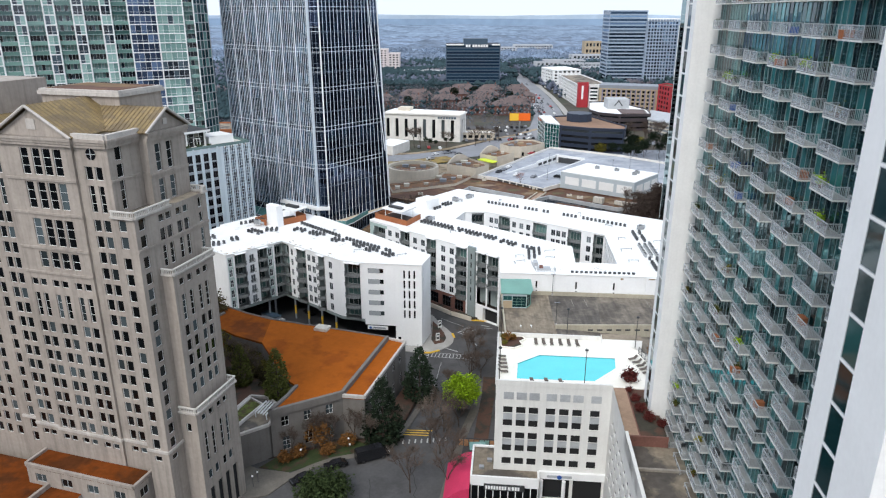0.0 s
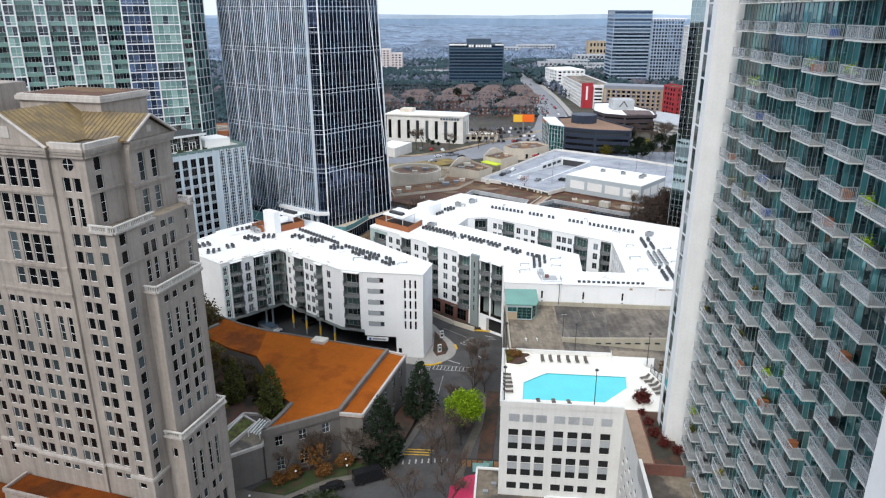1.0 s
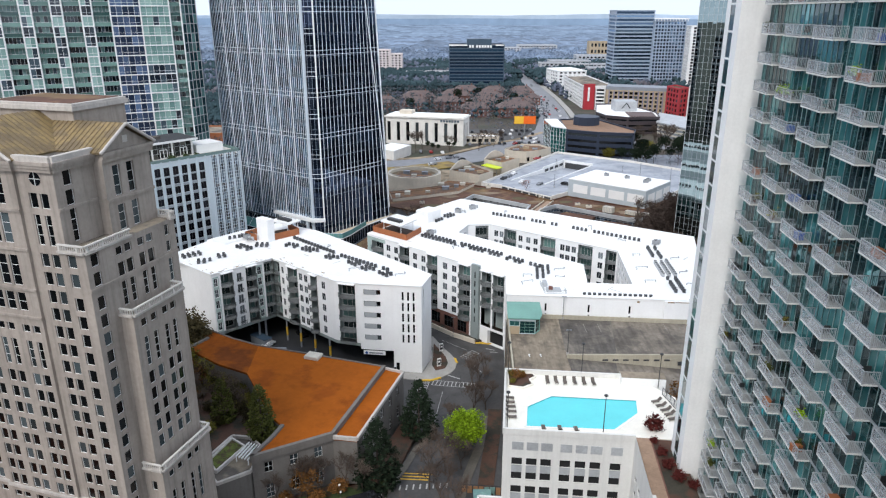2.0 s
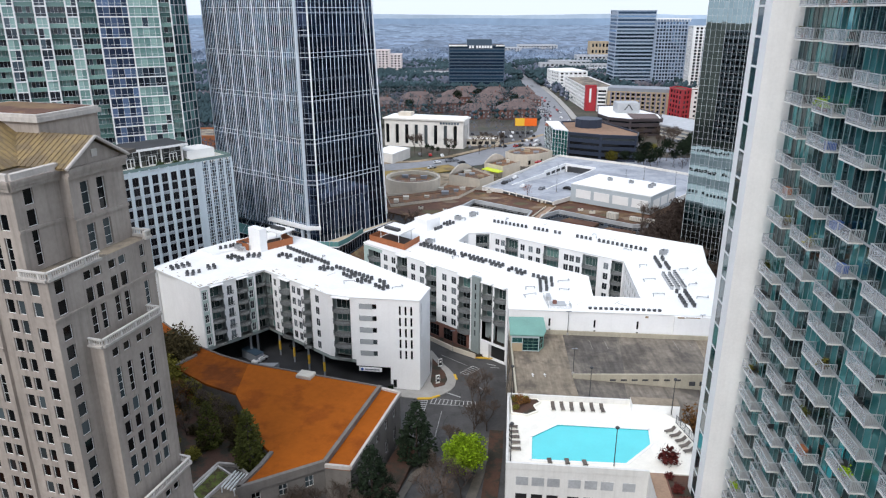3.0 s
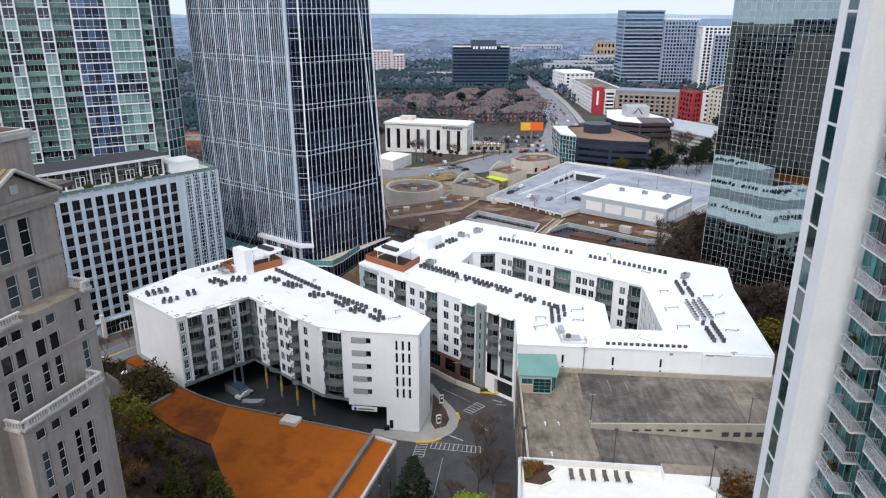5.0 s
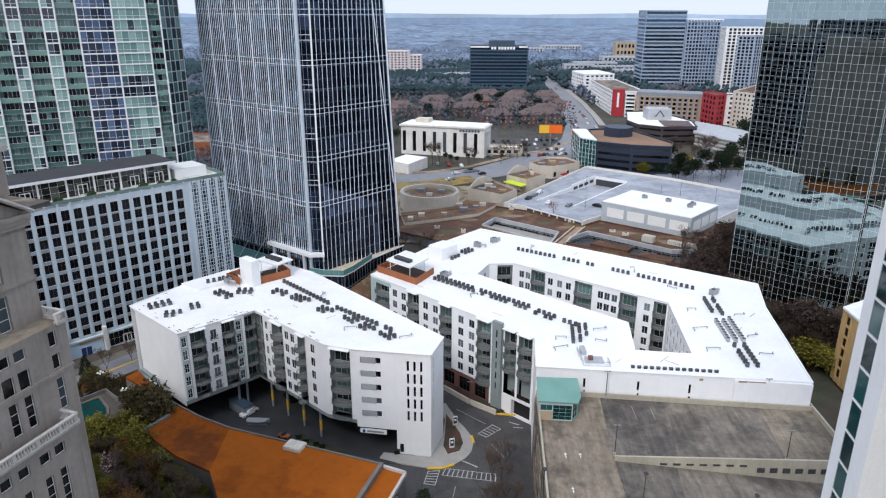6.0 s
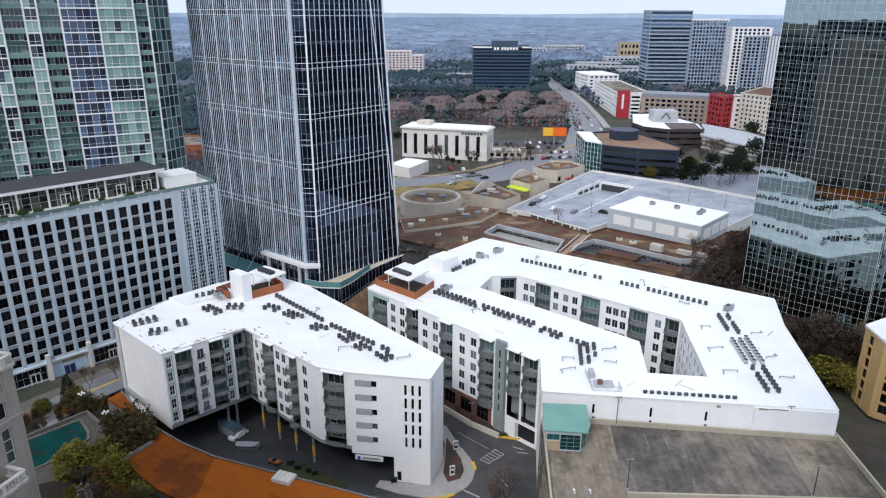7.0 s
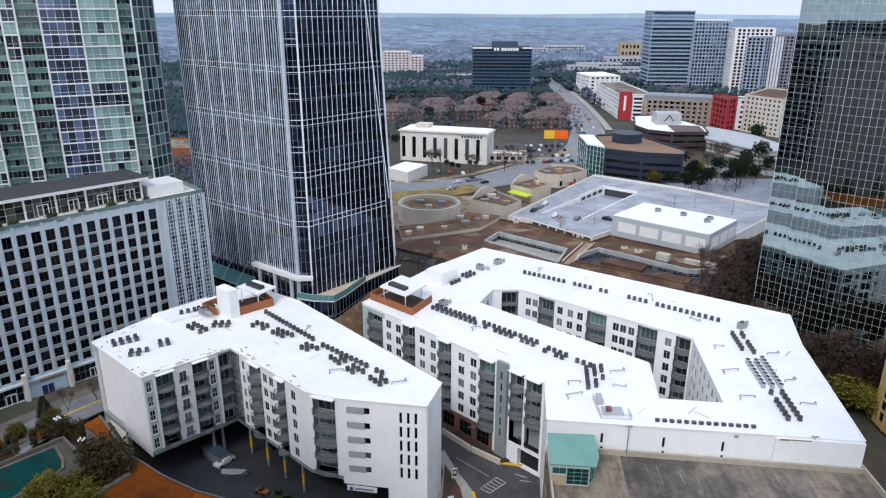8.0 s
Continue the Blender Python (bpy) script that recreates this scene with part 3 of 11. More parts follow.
    a, b = line(W_E, W_F, 8.4), W_F
    facade(t, a, b, -0.2, 5.6, [(0.5, 1.4, 0.2, 2.4, 1, 1)], M_STUCCO, M_FRAME, G_WIN, 0.2)
    facade(t, W_F, W_NE, -0.2, wt, stack(1.4, 1.9, z0, nf, pitch, 0.2, 2.6, 1, 1), M_STUCCO, M_SOFFIT, G_WIN)
    back = [W_NE] + W_BACK + [W_NW]
    for p, q in zip(back, back[1:]):
        L = (Vector(q) - Vector(p)).length
        facade(t, p, q, 2.0, wt, [], M_STUCCO)
    # street-side lobby wall under the east end, garage columns
    g = Geo()
    g.bar(line(W_E, W_F, 8.5), (-12, 190), 0.3, -0.2, 6.3)
    part("lobby_wall", g, [M_STUCCO], t)
    for s in (4, 10, 16, 22):
        g = Geo()
        c = line(W_IN, W_BEND, s)
        g.tube((c[0], c[1] + 0.6, -0.2), (c[0], c[1] + 0.6, 6.3), 0.26, n=10)
        col = part("column", g, [M_STEELGREY], t)
        g = Geo()
        g.tube((c[0], c[1] + 0.6, 1.6), (c[0], c[1] + 0.6, 4.2), 0.30, n=10)
        part("sleeve", g, [M_YELLOW], col, "yellow warning sleeve", local=Matrix.Identity(4))
    for s in (12.5, 14.5):
        g = Geo()
        c = line(W_SW, W_IN, s)
        g.tube((c[0] - 0.6, c[1] + 0.6, -0.2), (c[0] - 0.6, c[1] + 0.6, 6.3), 0.3, n=10)
        part("column", g, [M_STEELGREY], t)
    # inside of the open garage under the flats, closed by near-black walls
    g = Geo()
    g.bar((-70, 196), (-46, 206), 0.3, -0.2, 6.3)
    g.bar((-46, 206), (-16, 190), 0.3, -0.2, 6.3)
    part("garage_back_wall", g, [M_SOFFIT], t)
    # brown stains and lifted flashing along the eaves
    rng = random.Random(64)
    for p0, p1, n in ((W_NW, W_SW, 9), (W_SW, W_IN, 17), (W_IN, W_BEND, 12), (W_BACK[2], W_NW, 4)):
        L = (Vector(p1) - Vector(p0)).length
        dd = (Vector(p1) - Vector(p0)).normalized()
        nn = Vector((-dd.y, dd.x))
        for _ in range(n):
            c = Vector(line(p0, p1, rng.uniform(1.2, L - 1.2))) + nn * rng.uniform(0.35, 1.5) * (2.2 if rng.random() < 0.25 else 1.0)
            w, h = rng.uniform(0.25, 0.95), rng.uniform(0.10, 0.28)
            pts = [tuple(c + dd * w * math.cos(k * 0.785) * rng.uniform(0.6, 1.1) + nn * h * math.sin(k * 0.785) * rng.uniform(0.6, 1.2)) for k in range(8)]
            g = Geo()
            g.prism(pts, top, top + 0.012)
            part("roof_stain", g, [M_EAVESTAIN], t, "brown stain on the white roof")
    # terrace pavilion and chimney-like shaft on the roof
    g = Geo()
    g.prism([(-54.5, 205.5), (-50.6, 202.6), (-49.2, 204.4), (-53.1, 207.3)], top, top + 6.6)
    part("stair_shaft", g, [M_STUCCO], t, "white stair shaft standing on the roof")
    for u, v in (((-58.5, 207.0), (-54.5, 204.5)), ((-58.5, 207.0), (-54.0, 213.5)), ((-49.5, 205.0), (-43.5, 210.5)), ((-43.5, 210.5), (-48, 216))):
        g = Geo()
        g.bar(u, v, 0.25, top, top + 1.9)
        part("terrace_screen", g, [M_TERRACOTTA], t, "rust-coloured panel round the roof terrace")
    g = Geo()
    g.prism([(-52.4, 212.5), (-46.2, 208.4), (-43.2, 213.0), (-49.6, 217.3)], top + 3.4, top + 3.75)
    for c in ((-51.4, 212.7), (-46.5, 209.4), (-44.3, 212.8), (-49.5, 216.2)):
        g.tube((*c, top), (*c, top + 3.4), 0.12, n=6)
    part("terrace_canopy", g, [M_ROOF], t)
    g = Geo()
    g.prism([(-49.4, 206.0), (-43.9, 210.6), (-48.4, 216.0), (-53.6, 212.4)], top, top + 0.06)
    part("terrace_floor", g, [M_TERRACESHADE], t, "terrace floor darkened for the interior under the canopy")
    g = Geo()
    g.prism([(-50.4, 213.4), (-46.4, 210.6), (-45.6, 211.8), (-49.6, 214.6)], top + 3.75, top + 3.75 + 0.7)
    part("canopy_unit", g, [M_DARKMETAL], t, "dark louvred unit on the canopy")
    g = Geo()
    g.prism([(-68.5, 203), (-63, 199.5), (-54.5, 207.5), (-60, 213)], top, top + 0.7)
    part("raised_roof", g, [M_ROOF], t)


west_wing()

# ---- white apartment building round a court, east block ----
ER = 21.3
E_NW, E_C, E_SW, E_SE, E_E1, E_E, E_N, E_P = (-24.0, 217.5), (16.0, 181.5), (15.1, 169.2), (66.4, 165.0), (71.6, 199.8), (75.6, 214.9), (5.7, 259.2), (-10.0, 240.0)
COURT = [(3.9, 218.7), (7.4, 227.0), (14.5, 227.6), (49.6, 201.8), (47.3, 175.6), (35.9, 176.7), (37.4, 190.2)]


def east_block():
    t = thing("apartment_building", "white stucco apartment building round a courtyard with flat white roof", "building", (25, 205, 0), "white apartments")
    z0, pitch, nf = 5.0, 3.05, 5
    top, wt = ER, ER - 0.45
    outer = [E_NW, E_C, E_SW, E_SE, E_E1, E_E, E_N, E_P]
    # the roof as a ring of quads round the court
    ring = [(E_C, COURT[6]), (E_NW, COURT[0]), (E_P, COURT[0]), (E_N, COURT[1]), (E_N, COURT[2]), (E_E, COURT[3]), (E_E1, COURT[3]), (E_SE, COURT[4]), (E_SW, COURT[5]), (E_C, COURT[6])]
    g = Geo()
    for (a, b), (c, d) in zip(ring, ring[1:]):
        q = [p for i, p in enumerate((a, c, d, b)) if p not in (a, c, d, b)[:i]]
        area = sum(q[i][0] * q[(i + 1) % len(q)][1] - q[(i + 1) % len(q)][0] * q[i][1] for i in range(len(q)))
        q = q if area > 0 else q[::-1]
        g.poly([(*p, top) for p in q])
        g.poly([(*p, top - 0.45) for p in q[::-1]])
    for loop in (outer, COURT):
        for a, b in zip(loop, loop[1:] + loop[:1]):
            g.poly([(*a, top - 0.45), (*b, top - 0.45), (*b, top), (*a, top)])
    part("roof", g, [M_ROOF], t)
    for loop in (outer, COURT):
        for a, b in zip(loop, loop[1:] + loop[:1]):
            g = Geo()
            g.bar(a, b, 0.3, top, top + 0.18)
            part("parapet", g, [M_ROOF], t)
    # street face
    wins = []
    for s in (8.6, 11.9, 19.8, 23.2, 31.6, 35.0):
        wins += stack(s - 0.15, s + 1.55, z0, nf, pitch, 0.6, 1.95)
    gaps = [(2.0, 7.2), (14.2, 18.2), (25.6, 29.4), (37.5, 41.6), (45.6, 48.9), (49.5, 53.2)]
    span_wall(t, E_NW, E_C, z0, wt, gaps, wins)
    for a, b in gaps[:4]:
        balconies(t, E_NW, E_C, a, b, z0, nf, pitch, 1.15, True)
    for a, b in gaps[4:]:
        balconies(t, E_NW, E_C, a, b, z0 + 2 * pitch, nf - 2, pitch, 1.15, True)
        d = (Vector(E_C) - Vector(E_NW)).normalized()
        nn = Vector((d.y, -d.x)) * -1.6
        p, q = Vector(line(E_NW, E_C, a)) + nn, Vector(line(E_NW, E_C, b)) + nn
        facade(t, tuple(p), tuple(q), z0, z0 + 2 * pitch, [], M_GREYPANEL, name="lobby_wall")
    a, b = line(E_NW, E_C, 44.2), E_C
    facade(t, line(E_NW, E_C, 41.4), E_C, 0, z0, [(6.6, 11.9, 0.05, 4.2, 0, 0)], M_STUCCO, depth=1.2)
    facade(t, E_NW, line(E_NW, E_C, 41.4), 0, z0, [(2 + 5 * i, 5.4 + 5 * i, 0.6, 4.0, 3, 2) for i in range(8)], M_BRICK, M_SOFFIT, G_WIN)
    g = Geo()
    a, b = line(E_NW, E_C, 42.6), line(E_NW, E_C, 45.2)
    n = Vector((-0.67, -0.74))
    g.prism([a, b, tuple(Vector(b) + n * 0.8), tuple(Vector(a) + n * 0.8)], 0, top + 0.9)
    part("stair_fin", g, [M_GREYPANEL], t, "grey vertical stair fin")
    d = (Vector(b) - Vector(a)).normalized()
    for f in range(6):
        g = Geo()
        c = Vector(a) + d * 1.2 + n * 0.82
        g.bar(tuple(c), tuple(c + d * 0.32), 0.08, 5.6 + f * 2.6, 7.2 + f * 2.6)
        part("slot_window", g, [G_WIN], t, "dark slot window in the fin")
    for s0, s1, za, zb in ((0.1, 8.0, wt - 1.0, wt), (0.1, 1.9, z0, wt - 1.0)):
        g = Geo()
        g.bar(line(E_NW, E_C, s0), line(E_NW, E_C, s1), 0.08, za, zb)
        part("corner_panel", g, [M_SEAPANEL], t, "pale sea-green corner panel")
    # small awnings over the top balconies
    for s0, s1 in gaps[1:]:
        g = Geo()
        d = (Vector(E_C) - Vector(E_NW)).normalized()
        n = Vector((d.y, -d.x))
        p, q = Vector(line(E_NW, E_C, s0)), Vector(line(E_NW, E_C, s1))
        g.prism([tuple(p), tuple(q), tuple(q + n * 1.1), tuple(p + n * 1.1)], top - 0.15, top + 0.05)
        part("awning", g, [M_ROOF], t)
    facade(t, E_C, E_SW, 0, wt, stack(4, 4.5, 12, 3, pitch, 0.5, 1.8, 1, 1), M_STUCCO)
    # garage side, blank with a few slots
    holes = []
    for s in (9.2, 19.5, 29.2):
        holes += [(s, s + 0.45, 17.4, 19.4, 1, 1), (s + 0.1, s + 0.5, 16.2, 16.8, 1, 1)]
    facade(t, E_SW, E_SE, 0, wt, holes, M_STUCCO, M_SOFFIT, G_WIN)
    n = Vector((-4.2, -51.3)).normalized()
    a, b = Vector(line(E_SW, E_SE, 37.4)), Vector(E_SE)
    g = Geo()
    g.prism([tuple(a), tuple(a + n * 0.55), tuple(b + n * 0.55), tuple(b)], 8.0, wt + 0.3)
    part("wall_step", g, [M_STUCCO], t, "end of the wall standing slightly forward")
    for s0, s1, zz in ((38.0, 39.6, 0.34), (39.8, 43.0, 0.22), (31.0, 31.7, 0.16)):
        g = Geo()
        k = n * (0.56 if s0 > 37 else 0.01)
        g.bar(tuple(Vector(line(E_SW, E_SE, s0)) + k), tuple(Vector(line(E_SW, E_SE, s1)) + k), 0.02, wt + 0.28 - zz if s0 > 37 else wt - 0.5, wt + 0.28 if s0 > 37 else wt)
        part("wall_stain", g, [M_EAVESTAIN], t, "tan stain along the top of the wall")
    # Faces seen only mirrored: dark openings and a grey wall added to darken them.
    for p, q in ((E_SE, E_E1), (E_E1, E_E), (E_E, E_N), (E_N, E_P), (E_P, E_NW)):
        L = (Vector(q) - Vector(p)).length
        hs = []
        for i in range(int(L / 7) if p in (E_SE, E_E1) else 0):
            hs += stack(2 + i * 7, 3.4 + i * 7, z0, nf, pitch, 0.8, 1.5)
            hs += [(4.2 + i * 7, 7.8 + i * 7, a, b, 0, 0) for _, _, a, b, _, _ in stack(0, 1, z0, nf, pitch, 0.2, 2.3)] if 7.8 + i * 7 < L else []
        if (p, q) == (E_E, E_N):
            for i in range(int(L / 9)):
                hs += stack(0.7 + i * 9, 2.9 + i * 9, z0, nf, pitch, 0.3, 2.4) + stack(3.8 + i * 9, 8.8 + i * 9, z0, nf, pitch, 0.1, 2.75, 3, 1)
        facade(t, p, q, 0, wt, hs, M_GREYPANEL if (p, q) == (E_E, E_N) else M_STUCCO, M_FRAME if hs else None, G_BALC if hs else None, 0.4)
    # court faces: walk the court so that its inside lies on the right
    C = COURT
    wins = []
    for s in (1.6, 3.6, 10.6, 13.4, 16.0, 25.2, 27.0, 29.0, 37.6):
        wins += stack(s, s + 1.5, z0, nf, pitch, 0.6, 1.95)
    gaps = [(5.4, 9.8), (18.6, 23.6), (31.2, 35.8), (40.0, 43.2)]
    span_wall(t, C[2], C[3], z0 - 3, wt, gaps, wins)
    for a, b in gaps:
        balconies(t, C[2], C[3], a, b, z0, nf, pitch, 0.9, True)
    span_wall(t, C[3], C[4], z0 - 3, wt, [], [h for s in (2, 4.6, 8, 11, 14.5, 17.5, 21, 23.6) for h in stack(s, s + 1.5, z0, nf, pitch, 0.6, 1.95)])
    span_wall(t, C[4], C[5], z0 - 3, wt, [], stack(4, 5.4, z0, nf, pitch, 0.75, 1.6))
    span_wall(t, C[5], C[6], z0 - 3, wt, [], [])
    span_wall(t, C[6], C[0], z0 - 3, wt, [], [])
    span_wall(t, C[0], C[1], z0 - 3, wt, [], stack(2, 3.4, z0, nf, pitch, 0.75, 1.6) + stack(5.5, 6.9, z0, nf, pitch, 0.75, 1.6))
    span_wall(t, C[1], C[2], z0 - 3, wt, [(2.4, 6.6)], [])
    balconies(t, C[1], C[2], 2.4, 6.6, z0, nf, pitch, 0.4)
    # terrace pavilion and lift cube
    for u, v in (((-22.4, 220.0), (-11.5, 211.0)), ((-11.5, 211.0), (-7.5, 219.0)), ((-22.4, 220.0), (-17.5, 227.0))):
        g = Geo()
        g.bar(u, v, 0.3, top, top + 1.7)
        part("terrace_screen", g, [M_TERRACOTTA], t, "rust-coloured panel round the roof terrace")
    g = Geo()
    g.prism([(-20.0, 219.5), (-13.2, 213.8), (-8.8, 221.0), (-15.5, 227.0)], top + 3.3, top + 3.7)
    for c in ((-19.0, 219.6), (-13.4, 215.0), (-10.0, 220.8), (-15.4, 225.6)):
        g.tube((*c, top), (*c, top + 3.3), 0.12, n=6)
    part("terrace_canopy", g, [M_ROOF], t)
    g = Geo()
    g.prism([(-21.8, 220.2), (-11.8, 211.8), (-8.0, 219.2), (-17.0, 226.6)], top, top + 0.06)
    part("terrace_floor", g, [M_TERRACESHADE], t, "terrace floor darkened for the interior under the canopy")
    g = Geo()
    g.prism([(-18.0, 220.0), (-13.8, 216.5), (-12.9, 217.7), (-17.1, 221.2)], top + 3.7, top + 3.7 + 0.7)
    part("canopy_unit", g, [M_DARKMETAL], t, "dark louvred unit on the canopy")
    g = Geo()
    g.prism([(-9.5, 232), (-5.5, 228.5), (-1.5, 233), (-5.5, 236.5)], top, top + 3.6)
    part("lift_house", g, [M_STUCCO], t)
    # planted edge and low wall along the street
    g = Geo()
    for a, b in zip(((-3.9, 196.2), (2.2, 190.0)), ((2.2, 190.0), (8.3, 185.6))):
        g.bar(a, b, 0.4, -0.1, 1.15)
    part("garden_wall", g, [M_PALETAN], t, "low cream wall along the street")
    g = Geo()
    g.prism([(-3.8, 196.5), (2.4, 190.2), (8.4, 185.8), (10.2, 186.2), (-2.6, 198.0)], -0.1, 0.7)
    part("planting_bed", g, [M_SOIL], t, "brown mulch bed behind the low wall")


east_block()


# ---- curtain walls ----
def curtain(parent, p0, p1, z0, z1, nx, nz, glass_mat, mull_mat, vw=0.12, hw=0.12, vd=0.15, skip=0.0, tilt=0.004, seed=1, vstep=None, hstep=1, hmat=None, vary=0.0, flare=None, major=0, mw=0.3):
    """A glazed wall: single panes, each set a hair off true, behind upright and level bars."""
    rng = random.Random(seed)
    P, Q = Vector(p0), Vector(p1)
    d = (Q - P)
    L = d.length
    d /= L
    n = Vector((d.y, -d.x))

    def skew(gg):
        """Leans the last part of the wall: flare gives how far its end lies out at the foot and at the top."""
        if flare:
            out = []
            for x, y, z in gg.v:
                s = (Vector((x, y)) - P).dot(d) / L
                k = max(0.0, (s - 0.6) / 0.4) * (flare[0] + (flare[1] - flare[0]) * (z - z0) / (z1 - z0))
                out.append((x + d.x * k, y + d.y * k, z))
            gg.v = out
        return gg

    g = Geo()
    dx, dz = L / nx, (z1 - z0) / nz
    for j in range(nz):
        for i in range(nx):
            a, b = (rng.random() - 0.5) * tilt * dx, (rng.random() - 0.5) * tilt * dz
            q = []
            for u, w in ((0, 0), (1, 0), (1, 1), (0, 1)):
                off = (u - 0.5) * a + (w - 0.5) * b
                p = P + d * (dx * (i + u)) + n * off
                q.append((p.x, p.y, z0 + dz * (j + w)))
            g.poly(q)
    part("glazing", skew(g), [glass_mat], parent, kind="stuff")
    g = Geo()
    for i in range(nx + 1):
        if vstep and i % vstep and i != nx:
            continue
        if rng.random() < skip and 0 < i < nx:
            continue
        c = P + d * min(L - vw / 2, max(vw / 2, dx * i)) + n * (vd / 2)
        w2 = vw * (1 + vary * (rng.random() * 2 - 1)) / 2
        deep = vd
        if major and i % major == 0:
            w2, deep = mw / 2, vd * 1.8
        g.bar(tuple(c - d * w2), tuple(c + d * w2), deep, z0, z1)
    if hmat:
        part("mullion_grid", skew(g), [mull_mat], parent, kind="stuff")
        g = Geo()
    for j in range(0, nz + 1, hstep):
        z = z0 + dz * j
        g.bar(tuple(P + n * vd * 0.3), tuple(Q + n * vd * 0.3), vd * 0.6, z - hw / 2, z + hw / 2)
    part("mullion_grid", skew(g), [hmat or mull_mat], parent, kind="stuff")


# ---- tall glass office tower ----
M_NAVYBAR = mat("navy_level_bar", (0.26, 0.31, 0.38), 0.45, metal=0.3)
# Darker copy of the navy glass, the east face's dull reflections in its colour.
G_NAVYDARK = glass("shaded_navy_curtain_glass", (0.020, 0.030, 0.060), (0.075, 0.11, 0.18), 0.4, rough=0.02, metal=0.85)
M_CORNERMETAL = mat("pale_blue_grey_metal", (0.58, 0.64, 0.70), 0.5, metal=0.2, var=0.08)


def glass_tower():
    t = thing("glass_office_tower", "tall dark blue glass office tower with pale vertical mullions", "office tower", (-52, 256, 6))
    L, C, C2, R, top = (-80.3, 263.5), (-44.5, 237.5), (-40.7, 237.3), (-23.0, 259.5), 128.0
    z0 = 17.5
    curtain(t, L, C, z0, top, 49, 34, G_NAVY, M_MULLION, 0.115, 0.06, 0.10, 0.0, seed=3, tilt=0.006, hmat=M_NAVYBAR, vary=0.4, major=7, mw=0.36)
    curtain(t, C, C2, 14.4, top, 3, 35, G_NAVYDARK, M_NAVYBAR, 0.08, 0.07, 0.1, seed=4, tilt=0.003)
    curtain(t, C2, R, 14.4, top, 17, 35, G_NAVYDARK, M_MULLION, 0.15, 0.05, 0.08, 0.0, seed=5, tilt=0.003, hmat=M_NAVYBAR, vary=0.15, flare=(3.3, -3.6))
    BL, BR = (-62.0, 290.0), (-31.0, 287.0)
    curtain(t, (-27.2, 255.6), BR, z0, top, 20, 34, G_NAVY, M_MULLION, seed=6)
    curtain(t, BR, BL, z0, top, 24, 34, G_NAVY, M_MULLION, seed=7)
    curtain(t, BL, L, z0, top, 20, 34, G_NAVY, M_MULLION, seed=8)
    g = Geo()
    g.prism(inset([L, C, C2, (-27.5, 255.5), (-28, 280), BL], 0.6), z0 - 0.5, top + 0.5)
    part("core", g, [M_SOFFIT], t)
    levels = (34.0, 47.1, 60.3, 73.2, 86.1, 99.0, 112.0)
    for a, b, zs, share in ((L, C, levels, 1.0), (C2, R, levels, 1.0), (C2, R, [z + 6.5 for z in (20.9,) + levels], 0.7), (C, C2, sorted(levels + tuple(z + 6.5 for z in levels)), 1.0)):
        d = (Vector(b) - Vector(a)).normalized()
        n = Vector((d.y, -d.x)) * 0.10
        e = Vector(a) + (Vector(b) - Vector(a)) * share
        for z in zs:
            g = Geo()
            for dz in (0, 1.35) if share == 1.0 else (0,):
                g.bar(tuple(Vector(a) + n), tuple(e + n), 0.10, z + dz, z + dz + 0.12)
            part("floor_band", g, [M_MULLION if share == 1.0 else M_NAVYBAR], t)
    # the slanting edge of the facet on the east face
    g = Geo()
    dr = Vector(R) - Vector(C2)
    nr = Vector((dr.y, -dr.x)).normalized() * 0.28
    for (fa, za), (fb, zb) in (((0.62, 127.0), (1.04, 36.0)), ((0.87, 127.5), (1.115, 17.6))):
        a, b = Vector(C2) + dr * fa + nr, Vector(C2) + dr * fb + nr
        g.tube((*a, za), (*b, zb), 0.17, n=5)
    part("facet_edge", g, [M_MULLION], t)
    g = Geo()
    g.tube((C[0] + 0.2, C[1] - 0.2, z0 - 6), (C[0] + 0.2, C[1] - 0.2, top), 0.55, n=8)
    part("corner_column", g, [M_CORNERMETAL], t, "pale metal corner column")
    g = Geo()
    g.bar((C2[0] - 0.05, C2[1] - 0.25), (C2[0] + 0.3, C2[1] - 0.05), 0.3, z0, top)
    part("corner_bar", g, [M_WHITEPAINT], t, "white upright bar at the corner")
    # dark lobby front, flush in place of a shaded recess under a white canopy, green glass awning and terrace pavilion
    # at the foot
    dl = (Vector(C) - Vector(L)).normalized()
    nl = Vector((dl.y, -dl.x))
    q0 = Vector(L).lerp(Vector(C), 0.60)
    g = Geo()
    g.prism([tuple(q0 - nl * 0.2), tuple(q0 + nl * 1.8), tuple(Vector(C) + nl * 1.8 + dl * 1.6), (-39.9, 235.6), (-40.2, 237.1), tuple(Vector(C) - nl * 0.2)], 19.5, 20.4)
    part("canopy", g, [M_WHITEPAINT], t, "white canopy frame")
    for p, q, zt in ((L, C, z0), (C, C2, 14.4), (C2, R, 14.4)):
        facade(t, p, q, 5, zt, [(0.5 + 2.4 * i, 2.7 + 2.4 * i, 6, zt - 0.7, 1, 4) for i in range(int((Vector(q) - Vector(p)).length / 2.4) - 1)], M_SOFFIT, M_FRAME, G_NAVYDARK)
    for u in (0.66, 0.81, 0.965):
        c = Vector(L).lerp(Vector(C), u) + nl * 1.0
        g = Geo()
        g.tube((*c, 5), (*c, 19.5), 0.55, n=10)
        part("canopy_column", g, [M_CORNERMETAL], t)
    # sloped green awning on struts
    w = thing("glass_awning", "long sloped green glass awning on pale struts", "awning", (-68, 254, 15))
    a, b = Vector(L) + dl * 0.6, Vector(L).lerp(Vector(C), 0.58)
